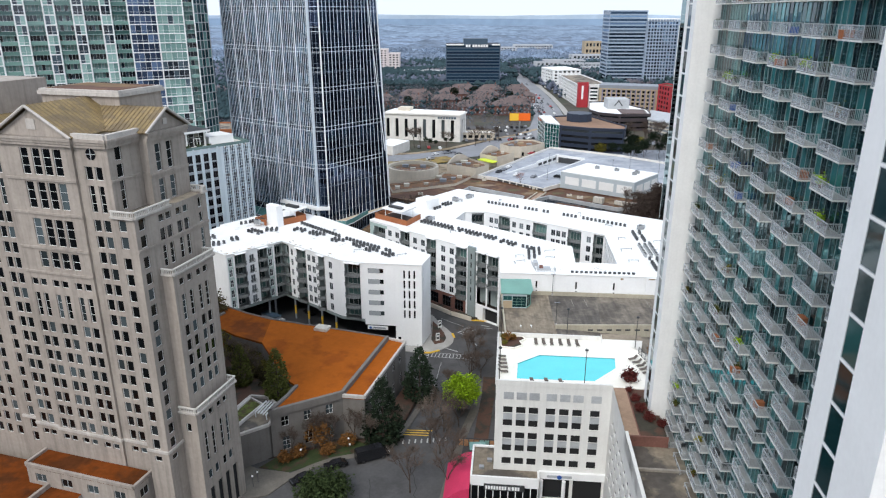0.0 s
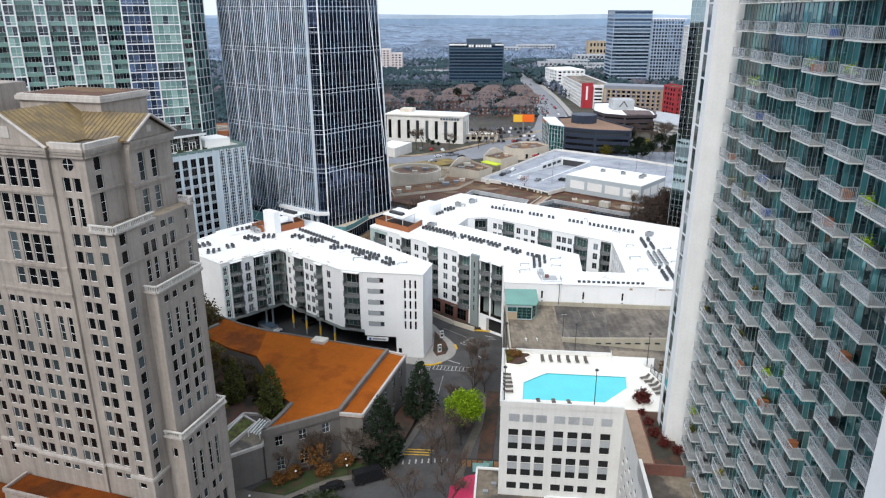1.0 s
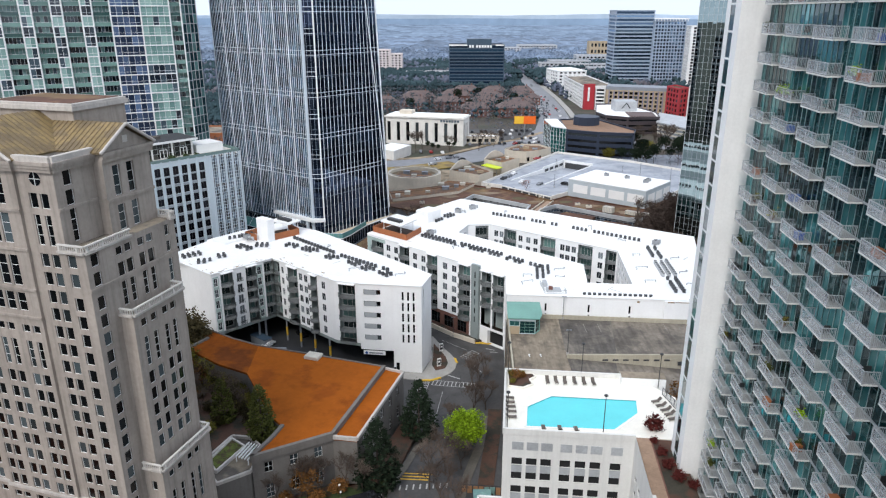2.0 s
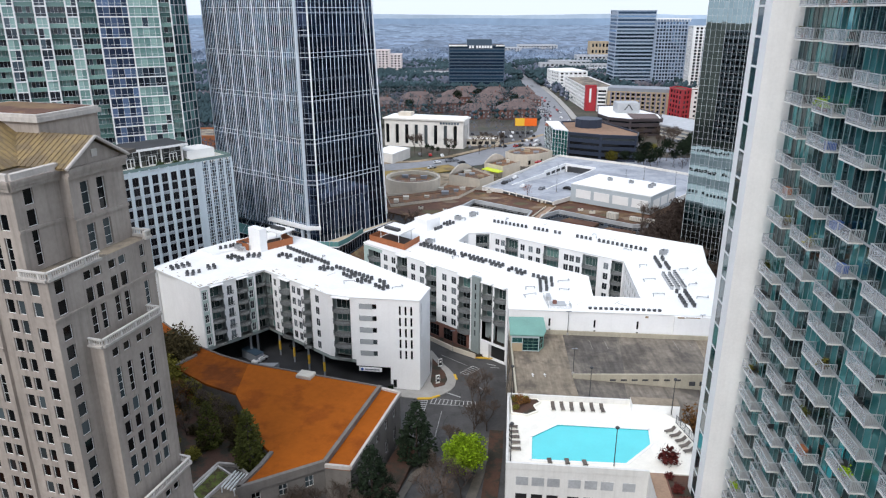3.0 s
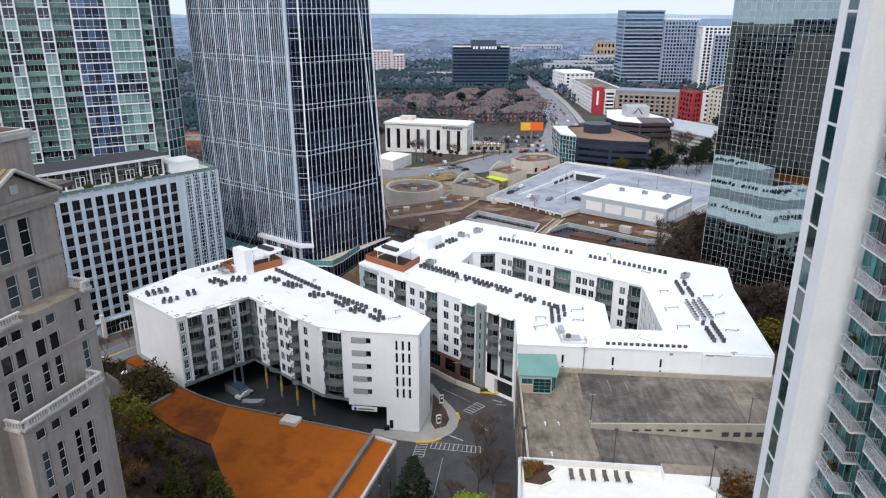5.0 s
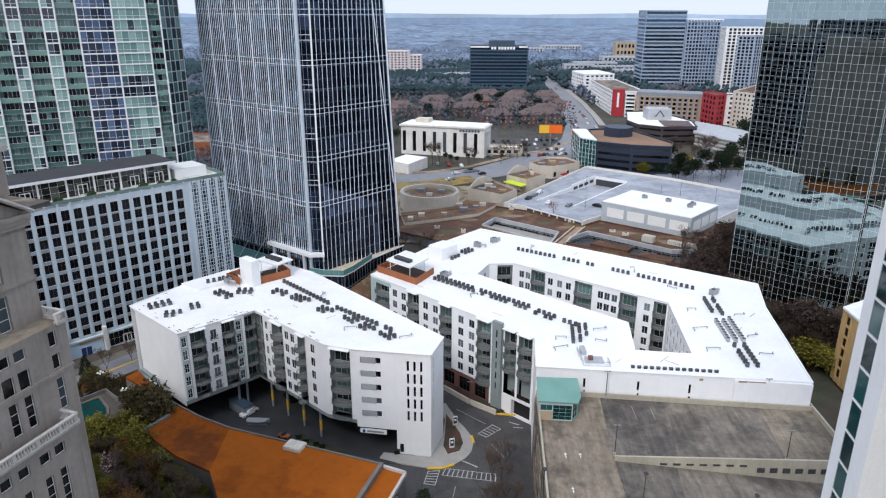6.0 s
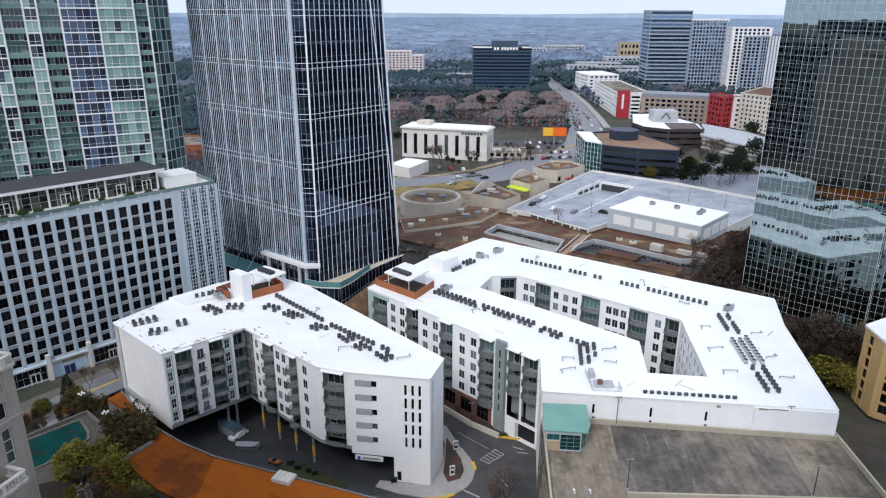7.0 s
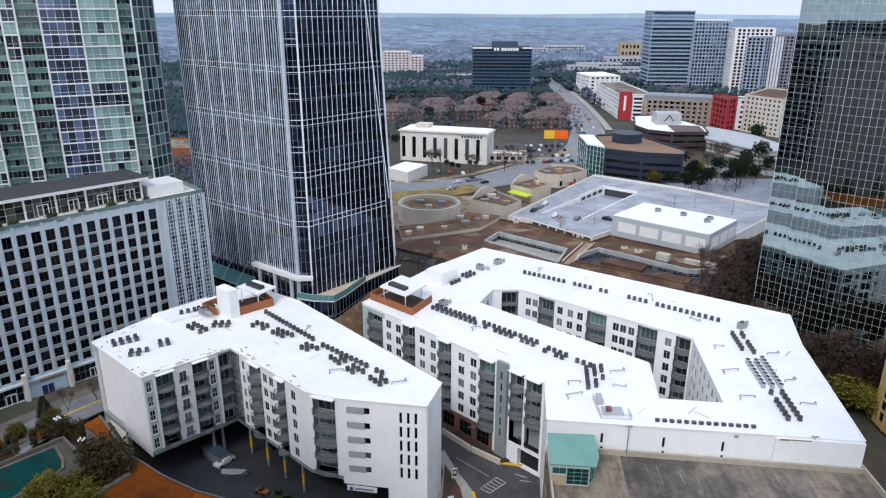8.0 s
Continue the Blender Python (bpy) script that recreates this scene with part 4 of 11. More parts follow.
    for i in range(11):
        s0, s1 = a.lerp(b, i / 11) + dl * 0.06, a.lerp(b, (i + 1) / 11) - dl * 0.06
        g = Geo()
        top4 = [(*(s0 + nl * 0.15), 15.2), (*(s0 + nl * 5.2), 14.2), (*(s1 + nl * 5.2), 14.2), (*(s1 + nl * 0.15), 15.2)]
        low4 = [(x, y, zz - 0.08) for x, y, zz in top4]
        g.poly(top4), g.poly(low4[::-1])
        for k in range(4):
            g.poly([top4[k], low4[k], low4[(k + 1) % 4], top4[(k + 1) % 4]])
        part("pane", g, [M_AWNING], w)
    g = Geo()
    for f, zz in ((0.15, 15.1), (5.25, 14.1)):
        g.tube((*(a + nl * f), zz), (*(b + nl * f), zz), 0.13, n=6)
    part("frame", g, [M_CORNERMETAL], w)
    for i in range(4):
        c = a.lerp(b, 0.1 + 0.27 * i)
        g = Geo()
        g.tube((*(c + nl * 0.2 + dl * 2.4), 22.5), (*(c + nl * 5.0), 14.3), 0.09, n=6)
        part("strut", g, [M_CORNERMETAL], w)
    p = thing("glass_pavilion", "low curved glass pavilion with pale terrace roof at the tower's foot", "pavilion", (-38, 246, 6))
    rim = [(-44.8, 236.4), (-40.1, 234.7), (-34.4, 234.5), (-32.1, 238.7), (-28.1, 249.7), (-19.3, 263.2)]
    roof = rim + [(-23.5, 259.5), (-40.6, 238.2), (-44.2, 237.9)]
    g = Geo()
    g.prism(roof, 13.9, 14.3)
    part("slab", g, [M_WHITEPAINT], p, "white roof slab edge")
    g = Geo()
    g.prism(inset(roof, 0.35), 14.3, 14.36)
    part("terrace", g, [M_SANDPAVE], p, "sand-coloured terrace paving")
    for k, (a, b) in enumerate(zip(rim, rim[1:])):
        L2 = (Vector(b) - Vector(a)).length
        if k < 4:
            m = max(2, int(L2 / 1.3))
            for i in range(m):
                g = Geo()
                g.bar(line(a, b, L2 * i / m + 0.04), line(a, b, L2 * (i + 1) / m - 0.04), 0.08, 14.3, 15.9)
                part("parapet_pane", g, [M_AWNING], p, "green glass parapet pane")
            g = Geo()
            g.tube((*a, 15.92), (*b, 15.92), 0.07, n=5)
            part("handrail", g, [M_CORNERMETAL], p)
        sh = (Vector(b) - Vector(a)).normalized()
        off = Vector((-sh.y, sh.x)) * 0.8
        curtain(p, tuple(Vector(a) + off), tuple(Vector(b) + off), 5, 13.9, max(2, int(L2 / 1.5)), 2, G_NAVYDARK, M_STEELGREY, 0.12, 0.3, 0.12, seed=9)


M_AWNING = glass("sea_green_awning_glass", (0.10, 0.26, 0.25), (0.20, 0.40, 0.38), 0.5, rough=0.15, spec=0.5)
M_SANDPAVE = mat("sand_terrace_paving", (0.60, 0.50, 0.36), 0.85, var=0.2, scale=0.5)
glass_tower()


# ---- hotel with a grid of dark windows ----
G_HOTEL2 = glass("blue_hotel_corner_glass", (0.012, 0.018, 0.030), (0.17, 0.23, 0.29), 0.55, rough=0.03, spec=0.9)
G_LOUNGE = glass("lounge_glass", (0.008, 0.010, 0.010), (0.10, 0.10, 0.085), 0.5, spec=0.5)
M_DARKROOF = mat("dark_grey_roof_sheet", (0.055, 0.056, 0.062), 0.7, var=0.2)


M_HOTELPANEL = mat("hotel_blue_grey_panel", (0.55, 0.625, 0.672), 0.5, var=0.06, scale=0.3)
M_BAYPANEL = mat("pale_blue_cladding", (0.52, 0.68, 0.80), 0.5, var=0.1, scale=0.4)
M_BLUEDOOR = mat("dark_blue_door", (0.02, 0.035, 0.13), 0.4, var=0.1)
M_SPANDREL = mat("mauve_grey_spandrel", (0.30, 0.33, 0.36), 0.5, var=0.1, rnd=0.12)


def hotel():
    t = thing("hotel_building", "pale blue-grey panelled hotel with a grid of dark paired windows", "hotel", (-90, 220, 5))
    H, D = Vector((-65.6, 232.0)), Vector((-33.4, -37.4)).normalized()
    n = Vector((-D.y, D.x))
    top, low = 44.3, 10.5
    end = H + D * 66
    rows = 11
    holes = []
    for c in range(19):
        s = 66 - (12.26 + c * 2.82) - 1.7
        if s < 0.5:
            continue
        for r in range(rows):
            zt = 42.7 - 3.05 * r
            hgt = 2.6 if r == 0 else 2.2
            holes.append((s - 0.14, s + 1.70, zt - hgt, zt, 2, 1))
    facade(t, tuple(end), tuple(H + D * 10.2), low, top, holes, M_HOTELPANEL, M_DARKBROWN, G_HOTEL, 0.25)
    curtain(t, tuple(H + D * 10.2), tuple(H), low, top, 12, 33, G_HOTEL2, M_HOTELPANEL, 0.12, 0.13, 0.10, seed=12, tilt=0.008, vary=0.3, major=3, mw=0.75)
    B = H + Vector((-12.0, 12.0))
    facade(t, tuple(H), tuple(B), 5, top, [], M_HOTELPANEL)
    B2 = end + Vector((-12.0, 12.0))
    facade(t, tuple(B), tuple(B2), 5, top, [], M_HOTELPANEL)
    facade(t, tuple(B2), tuple(end), 5, top, [], M_HOTELPANEL)
    # grey spandrels under the windows, one run to a column
    for c in range(19):
        s = 66 - (12.26 + c * 2.82) - 1.7
        if s < 0.5:
            continue
        g = Geo()
        for r in range(rows - 1):
            zt = 42.7 - 3.05 * r
            g.bar(tuple(end - D * (s - 0.12) + n * 0.02), tuple(end - D * (s + 1.68) + n * 0.02), 0.06, zt - 3.02, zt - (2.64 if r == 0 else 2.24))
        part("spandrel_strip", g, [M_SPANDREL], t, "grey spandrel panels", kind="stuff")
    # proud panel strips between the window columns
    g = Geo()
    for c in range(20):
        s = 12.26 + c * 2.82 - 0.43
        g = Geo()
        g.bar(tuple(H + D * (s - 0.22) + n * 0.08), tuple(H + D * (s + 0.22) + n * 0.08), 0.14, low, top + 0.2)
        part("pilaster", g, [M_HOTELPANEL], t)
    # street front
    bays = (1.0, 10.1, 19.2, 28.3, 37.4, 46.5, 55.6)
    holes = [(66 - s - 8.1, 66 - s - 0.5, 5.3, 9.0, 6, 2) for s in bays if s != 37.4]
    facade(t, tuple(end), tuple(H), 4.6, low, holes, M_HOTELPANEL, M_FRAME, G_WINI, 0.4)
    g = Geo()
    g.bar(tuple(end + n * 0.35), tuple(H + n * 0.35), 0.7, 9.3, 9.75)
    part("canopy", g, [M_HOTELPANEL], t, "thin blue-grey canopy over the street front")
    for s in bays[1:] + (64.7,):
        g = Geo()
        g.bar(tuple(H + D * (s - 0.45) + n * 0.55), tuple(H + D * (s + 0.45) + n * 0.55), 1.0, 4.6, 11.6)
        part("column", g, [M_CREAM], t, "pale stone column")
    g = Geo()
    g.bar(tuple(H + D * 38.2 + n * 0.08), tuple(H + D * 46.0 + n * 0.08), 0.16, 4.8, 8.2)
    part("bay_panel", g, [M_BAYPANEL], t, "pale blue cladding panel")
    g = Geo()
    g.bar(tuple(H + D * 38.4 + n * 0.08), tuple(H + D * 43.6 + n * 0.08), 0.16, 8.3, 9.2)
    part("bay_vent", g, [M_TAN], t, "tan louvre strip over the panel")
    for s in (41.0, 42.3):
        g = Geo()
        g.bar(tuple(H + D * s + n * 0.2), tuple(H + D * (s + 1.1) + n * 0.2), 0.12, 5.0, 7.4)
        part("door", g, [M_BLUEDOOR], t, "dark blue service door")
    for s in (31.0, 48.6):
        g = Geo()
        for u in (0.0, 1.0, 2.0):
            g.bar(tuple(H + D * (s + u - 0.08) + n * 0.1), tuple(H + D * (s + u + 0.08) + n * 0.1), 0.2, 5.0, 7.8)
        g.bar(tuple(H + D * (s - 0.08) + n * 0.1), tuple(H + D * (s + 2.08) + n * 0.1), 0.2, 7.6, 7.8)
        part("entrance_frame", g, [M_WHITEPAINT], t, "white framed glass entrance")
    # roof, terrace and glazed pavilion on top
    g = Geo()
    g.prism([tuple(H), tuple(end), tuple(B2), tuple(B)], top - 0.6, top - 0.1)
    part("roof", g, [M_POOLDECK], t)
    g = Geo()
    for a, b in ((H, end), (H, B)):
        g.bar(tuple(a), tuple(b), 0.12, top, top + 0.9)
    part("parapet", g, [G_RAIL], t, "glass parapet round the roof terrace")
    a, b = H + D * 13 + n * -5.5, H + D * 64 + n * -5.5
    a2, b2 = a - n * 10, b - n * 10
    curtain(t, tuple(b), tuple(a), top, top + 4.6, 28, 3, G_LOUNGE, M_FRAME, 0.07, 0.07, 0.1, seed=14, vary=0.8)
    # white columns and double doors along the lounge front
    L = (b - a).length
    for i in range(9):
        q = a + D * (L * i / 8)
        g = Geo()
        g.bar(tuple(q + n * 0.35 - D * 0.2), tuple(q + n * 0.35 + D * 0.2), 0.4, top - 0.1, top + 4.6)
        part("column", g, [M_WHITEPAINT], t)
    for i in (0, 1, 2, 3, 5):
        q = a + D * (L * (i + 0.25) / 8)
        g = Geo()
        for u in (0.0, 1.1, 2.2):
            g.bar(tuple(q + n * 0.14 + D * (u - 0.09)), tuple(q + n * 0.14 + D * (u + 0.09)), 0.16, top, top + 2.7)
        for zz in (top + 0.02, top + 2.5):
            g.bar(tuple(q + n * 0.14 - D * 0.08), tuple(q + n * 0.14 + D * 2.28), 0.12, zz, zz + 0.2)
        part("double_door", g, [M_WHITEPAINT], t, "white framed double door")
    curtain(t, tuple(a), tuple(a2), top, top + 4.6, 5, 2, G_WINI, M_FRAME, 0.14, 0.14, 0.12, seed=15)
    g = Geo()
    r0, r1 = a + n * 1.6 - D * 1.6, b + n * 1.6
    g.prism([tuple(r0), tuple(r1), tuple(b2 - n), tuple(a2 - n - D * 1.6)], top + 4.6, top + 5.3, 0, 1)
    part("pavilion_roof", g, [M_WHITEPAINT, M_DARKROOF], t, "flat dark roof with a white edge")
    g = Geo()
    c0 = H + D * 2.5 - n * 5
    g.prism([tuple(c0), tuple(c0 + D * 9), tuple(c0 + D * 9 - n * 8), tuple(c0 - n * 8)], top, top + 2.6)
    part("plant_room", g, [M_WHITEPAINT], t)


hotel()


# ---- residential glass tower ----
M_SEASLAB = mat("sea_green_slab_edge", (0.20, 0.30, 0.28), 0.6, var=0.1)


def residential_tower():
    t = thing("residential_tower", "tall sea-green glass residential tower with recessed balconies and white frames", "apartment tower", (-110, 240, 5))
    R, top = Vector((-87.5, 245.5)), 124.0
    D = Vector((-0.86, -0.50)).normalized()
    n = Vector((-D.y, D.x))
    n = n if n.y < 0 else -n
    pitch = 2.95
    nf = int((top - 8) / pitch)

    def bay(s0, s1, kind, nx, seed, outset=0.0):
        """One bay of the front: grid bays carry a white frame, balcony bays lie back behind slabs and glass rails."""
        rng = random.Random(seed)
        balcony = kind == "balcony"
        a, b = R + D * s1 + n * outset, R + D * s0 + n * outset
        gp, gf, gs, gr = Geo(), Geo(), Geo(), Geo()
        back = 1.5 if balcony else 0.0
        pa, pb = a - n * back, b - n * back
        L = (pb - pa).length
        d = (pb - pa) / L
        share = {"blue": 0.06, "sea": 0.66, "balcony": 0.48, "pier": 0.6}[kind]
        for f in range(nf):
            z = 8 + f * pitch
            drawn = rng.random() < share
            for i in range(nx):
                u0, u1 = pa + d * (L * i / nx), pa + d * (L * (i + 1) / nx)
                off = n * ((rng.random() - 0.5) * 0.01)
                m = (1 if drawn else 0) if rng.random() < 0.8 else rng.choice((0, 1) if kind != "blue" else (0, 0, 2))
                m = 2 if kind == "blue" and m == 0 else m
                gp.poly([(*(u0 + off), z + 0.25), (*(u1 - off), z + 0.25), (*(u1 - off), z + pitch), (*(u0 + off), z + pitch)], m)
                w = 0.045 if i else 0.08
                gf.bar(tuple(u0 - d * w + n * 0.05), tuple(u0 + d * w + n * 0.05), 0.12, z + 0.25, z + pitch)
            gf.bar(tuple(pa + n * 0.05), tuple(pb + n * 0.05), 0.08, z + 1.0, z + 1.07)
            if balcony:
                gs.prism([tuple(pa), tuple(pb), tuple(b), tuple(a)], z, z + 0.22)
                gr.bar(tuple(a), tuple(b), 0.03, z + 0.22, z + 1.25)
                gf.bar(tuple(a), tuple(b), 0.06, z + 1.25, z + 1.31)
            else:
                gs.bar(tuple(a + n * 0.1), tuple(b + n * 0.1), 0.26, z - 0.06, z + 0.28)
        part("glazing", gp, [G_SEADARK, G_SEAPALE, G_BLUE], t, kind="stuff")
        part("window_frame", gf, [M_WHITEFRAME], t, kind="stuff")
        part("floor_slab", gs, [M_WHITEPAINT if not balcony else M_SEASLAB], t, kind="stuff")
        if balcony:
            part("glass_railing", gr, [G_SEARAIL], t, kind="stuff")
        g = Geo()
        for c in (a, b):
            g.tube((*c, 8), (*c, top), 0.24, n=6)
        part("pier", g, [M_WHITEPAINT], t)

    bay(0, 8.6, "sea", 5, 1)
    bay(8.6, 17.2, "blue", 5, 2, 0.1)
    bay(-3.5, 0, "balcony", 3, 3, -0.4)
    s = 17.2
    for i in range(7):
        bay(s, s + 5.0, "balcony", 5, 10 + i)
        bay(s + 5.0, s + 8.0, "pier", 2, 20 + i, 0.3)
        s += 8.0
    a, b = R - D * 3.5 - n * 0.4, R - D * 3.5 + Vector((2.0, 8.0))
    curtain(t, tuple(a), tuple(b), 8, top, 4, nf, G_SEA, M_FRAME, 0.12, 0.25, 0.2, seed=33)
    b2 = b + Vector((-14, 22))
    curtain(t, tuple(b), tuple(b2), 8, top, 10, nf, G_SEA, M_FRAME, 0.12, 0.25, 0.2, seed=34)
    g = Geo()
    E2 = R + D * s
    g.prism([tuple(R - n * 2), tuple(E2 - n * 2), tuple(E2 - n * 24), tuple(b2 + Vector((-1, -1))), tuple(b + Vector((-1, 0)))], 5, top)
    part("core", g, [M_STEELGREY], t)


residential_tower()


# ---- mirrored glass tower ----
M_MIDMULLION = mat("grey_mullion", (0.54, 0.57, 0.59), 0.5, metal=0.2)


def mirror_tower():
    t = thing("mirror_glass_tower", "dark mirrored glass office tower with a stepped facade", "office tower", (110, 238, 6))
    top = 128.0
    pts = [(78.6, 241.5), (83.3, 237.3), (82.8, 236.7), (87.9, 232.2), (87.4, 231.6), (101.0, 219.4), (102.2, 220.7), (124.0, 201.2)]
    for i, (a, b) in enumerate(zip(pts, pts[1:])):
        L = (Vector(b) - Vector(a)).length
        curtain(t, a, b, 6, top, max(1, round(L / 1.5)), 60, G_MIRROR, M_MIDMULLION, 0.06, 0.05, 0.05, tilt=0.0016, seed=40 + i, vary=0.3)
    rest = [(124.0, 201.2), (150, 232), (108, 274), (78.6, 241.5)]
    for i, (a, b) in enumerate(zip(rest, rest[1:])):
        L = (Vector(b) - Vector(a)).length
        curtain(t, a, b, 6, top, round(L / 3), 40, G_MIRROR, M_MULLION, 0.09, 0.07, 0.06, seed=50 + i)
    g = Geo()
    g.prism(inset([(79.5, 241.6), (123.0, 202.6), (149, 232), (108, 273)], 2.2), 5, top + 0.3)
    part("core", g, [M_SOFFIT], t)


mirror_tower()


# ---- ochre building beside the garage ----
def ochre_building():
    t = thing("ochre_building", "ochre stucco building with dark window strips and a white roof", "building", (88, 192, 4))
    a, b, c = (90.2, 200.8), (90.0, 193.0), (97.4, 186.0)
    top, z = 21.0, 3
    ring = [a, b, c, (119.0, 196.0), (112.0, 214.0)]
    for p, q in zip(ring, ring[1:] + ring[:1]):
        L = (Vector(q) - Vector(p)).length
        n = max(1, int(L / 4.6))
        w = L / n
        hs = [(i * w + w * 0.28, i * w + w * 0.28 + 1.9, 4.5 + 2.7 * f, 6.6 + 2.7 * f, 2, 1) for i in range(n) for f in range(6)] if p in (a, b) else []
        facade(t, p, q, z, top, hs, M_OCHRE, M_SOFFIT, G_HOTEL)
        g = Geo()
        g.bar(p, q, 0.4, top, top + 0.5)
        part("parapet", g, [M_ROOF], t)
        for i in range(n):
            g = Geo()
            x = i * w + w * 0.28
            d = (Vector(q) - Vector(p)) / L
            o = Vector((d.y, -d.x)) * 0.1
            for s0 in (x - 0.35, x + 1.95):
                u, v = Vector(p) + d * s0 + o, Vector(p) + d * (s0 + 0.3) + o
                g.bar(tuple(u), tuple(v), 0.25, z, top - 0.4)
            part("pilaster", g, [M_OCHRE], t)
    g = Geo()
    g.prism(ring, top - 0.4, top)
    part("roof", g, [M_ROOF], t)


ochre_building()


# ---- dark towers added out of view in the west, only to darken the mirror glass ----
for _x, _y, _w, _d, _h, _r in ((-205, 150, 46, 34, 84, 12), (-265, 95, 60, 40, 76, -8), (-190, 70, 38, 34, 70, 20), (-300, 190, 60, 50, 80, 5), (-250, 20, 50, 40, 72, 0), (-330, -70, 74, 50, 80, 10), (-205, -50, 62, 44, 76, -12), (-150, -20, 36, 40, 68, 6), (-275, -120, 80, 46, 82, 0), (-165, -120, 56, 42, 74, 14)):
    _t = thing("office_tower", "unseen dark tower added for the mirror facade to reflect", "office tower", (_x, _y, 3), "towers out of view")
    _F = Frame(_x, _y, _r)
    _p = [_F(0, 0), _F(_w, 0), _F(_w, _d), _F(0, _d)]
    for _a, _b2 in zip(_p, _p[1:] + _p[:1]):
        _n2 = max(2, round((Vector(_b2) - Vector(_a)).length / 4))
        curtain(_t, _a, _b2, 2, _h, _n2, round(_h / 3.6), G_WINI, M_STEELGREY, 0.7, 1.1, 0.2, seed=_h)
    _g = Geo()
    _g.prism(inset(_p, 0.6), 2, _h + 0.3)
    part("core", _g, [M_SOFFIT], _t)


# ---- balcony tower ----
def balcony_tower():
    t = thing("residential_tower", "white residential tower with green glass and rows of pale balconies", "apartment tower", (50, 75, 2))
    F = Frame(33.2, 96.2, 5.5)
    top, pitch, base = 118.0, 3.05, 84.0
    lo = base - 27 * pitch
    fe = 3.3
    nf = 38
    # green glass between the two white wings
    curtain(t, F(fe, 0.0), F(fe, -56), lo, lo + nf * pitch, 52, nf, G_TOWERPANE, M_TOWERMULL, 0.06, 0.05, 0.05, tilt=0.02, seed=61, vary=0.4)
    for f in range(nf):
        g = Geo()
        z = lo + f * pitch
        g.prism([F(fe - 0.16, 0), F(fe - 0.16, -56), F(fe, -56), F(fe, 0)], z - 0.07, z + 0.07)
        part("slab_edge", g, [M_PALERAIL], t)
    # balconies: one slab and railing shape for each width, shared up the tower
    cols = [(-6.2, -1.7), (-13.0, -8.6), (-20.1, -15.6), (-28.0, -23.5), (-35.6, -31.2), (-42.7, -38.2), (-49.7, -45.2)]
    dep = 1.2
    rng = random.Random(8)
    gc = Geo(1)
    gc.box(-0.3, 0.3, -0.3, 0.3, 0.36, 0.44), gc.box(-0.3, 0.3, 0.24, 0.3, 0.44, 0.95)
    for x, y in ((-0.26, -0.26), (0.26, -0.26), (-0.26, 0.26), (0.26, 0.26)):
        gc.tube((x, y, 0), (x, y, 0.36), 0.03, n=4)
    chair = gc.mesh("patio_chair", [M_DARKMETAL])
    for n0, n1 in cols:
        w = n1 - n0
        g = Geo()
        g.box(0, w, 0, dep, -0.14, -0.01)
        g.box(0.1, w - 0.1, 0, dep - 0.1, -0.01, 0.02, 1)
        slab = g.mesh("balcony", [M_GARAGE, M_BALCFLOOR])
        sides = (((0.04, 0), (0.04, dep)), ((0.04, dep - 0.04), (w - 0.04, dep - 0.04)), ((w - 0.04, 0), (w - 0.04, dep)))
        g = Geo()
        for a, b in sides:
            g.bar(a, b, 0.07, 1.02, 1.09)
            g.bar(a, b, 0.05, 0.08, 0.13)
            L = (Vector(b) - Vector(a)).length
            k = 1 if L < 2 else 2
            for i in range(k + 1):
                c = line(a, b, min(L - 0.06, i * L / k))
                g.bar(c, line(a, b, min(L - 0.06, i * L / k) + 0.06), 0.06, -0.1, 1.05)
        for a, b in (sides[0], sides[2]):
            for i in range(1, 9):
                c = line(a, b, i * dep / 9)
                g.bar(c, line(a, b, i * dep / 9 + 0.03), 0.03, 0.1, 1.05)
        railing = g.mesh("railing", [M_PALERAIL])
        g = Geo()
        g.bar(*sides[1], 0.012, 0.0, 1.02)
        screen = g.mesh("screen", [M_RAILMESH])
        for f in range(1, 33):
            z = lo + f * pitch
            o = F(fe - 0.14, n0)
            m = at(o[0], o[1], z, F.turn + 90)
            s = part("balcony", slab, None, t)
            s.matrix_parent_inverse = POSES[t.name].inverted()
            s.matrix_basis = m
            part("railing", railing, None, s, local=Matrix.Identity(4))
            part("screen", screen, None, s, local=Matrix.Identity(4))
            if rng.random() < 0.4:
                part("patio_chair", chair, None, s, local=at(rng.uniform(0.6, w - 1.2), rng.uniform(0.3, 0.5), 0.02, rng.choice((0, 90, 180, 270))))
    # pots and boxes that people keep on the balconies
    spots = random.Random(23)
    kinds = [balcony_plant(M_LEAF, "bushy green pot plant on a balcony"), balcony_plant(M_OLIVE, "yellow-green pot plant on a balcony"), balcony_plant(M_CEDAR, "dark green pot plant on a balcony"), balcony_box(M_SIGNBLUE, "blue storage box on a balcony"), balcony_box(M_TERRACOTTA, "rust-orange storage box on a balcony"), balcony_box(M_DARKMETAL, "dark covered grill on a balcony")]
    fresh = list(kinds)
    for _ in range(64):
        n0, n1 = spots.choice(cols)
        o = F(fe - 0.14 - spots.uniform(0.35, 0.85), spots.uniform(n0 + 0.5, n1 - 0.5))
        m = at(o[0], o[1], lo + spots.randrange(4, 32) * pitch + 0.02, spots.choice((0, 90)))
        if fresh:
            fresh.pop().matrix_basis = m
        else:
            copy_thing(spots.choice(kinds), m)
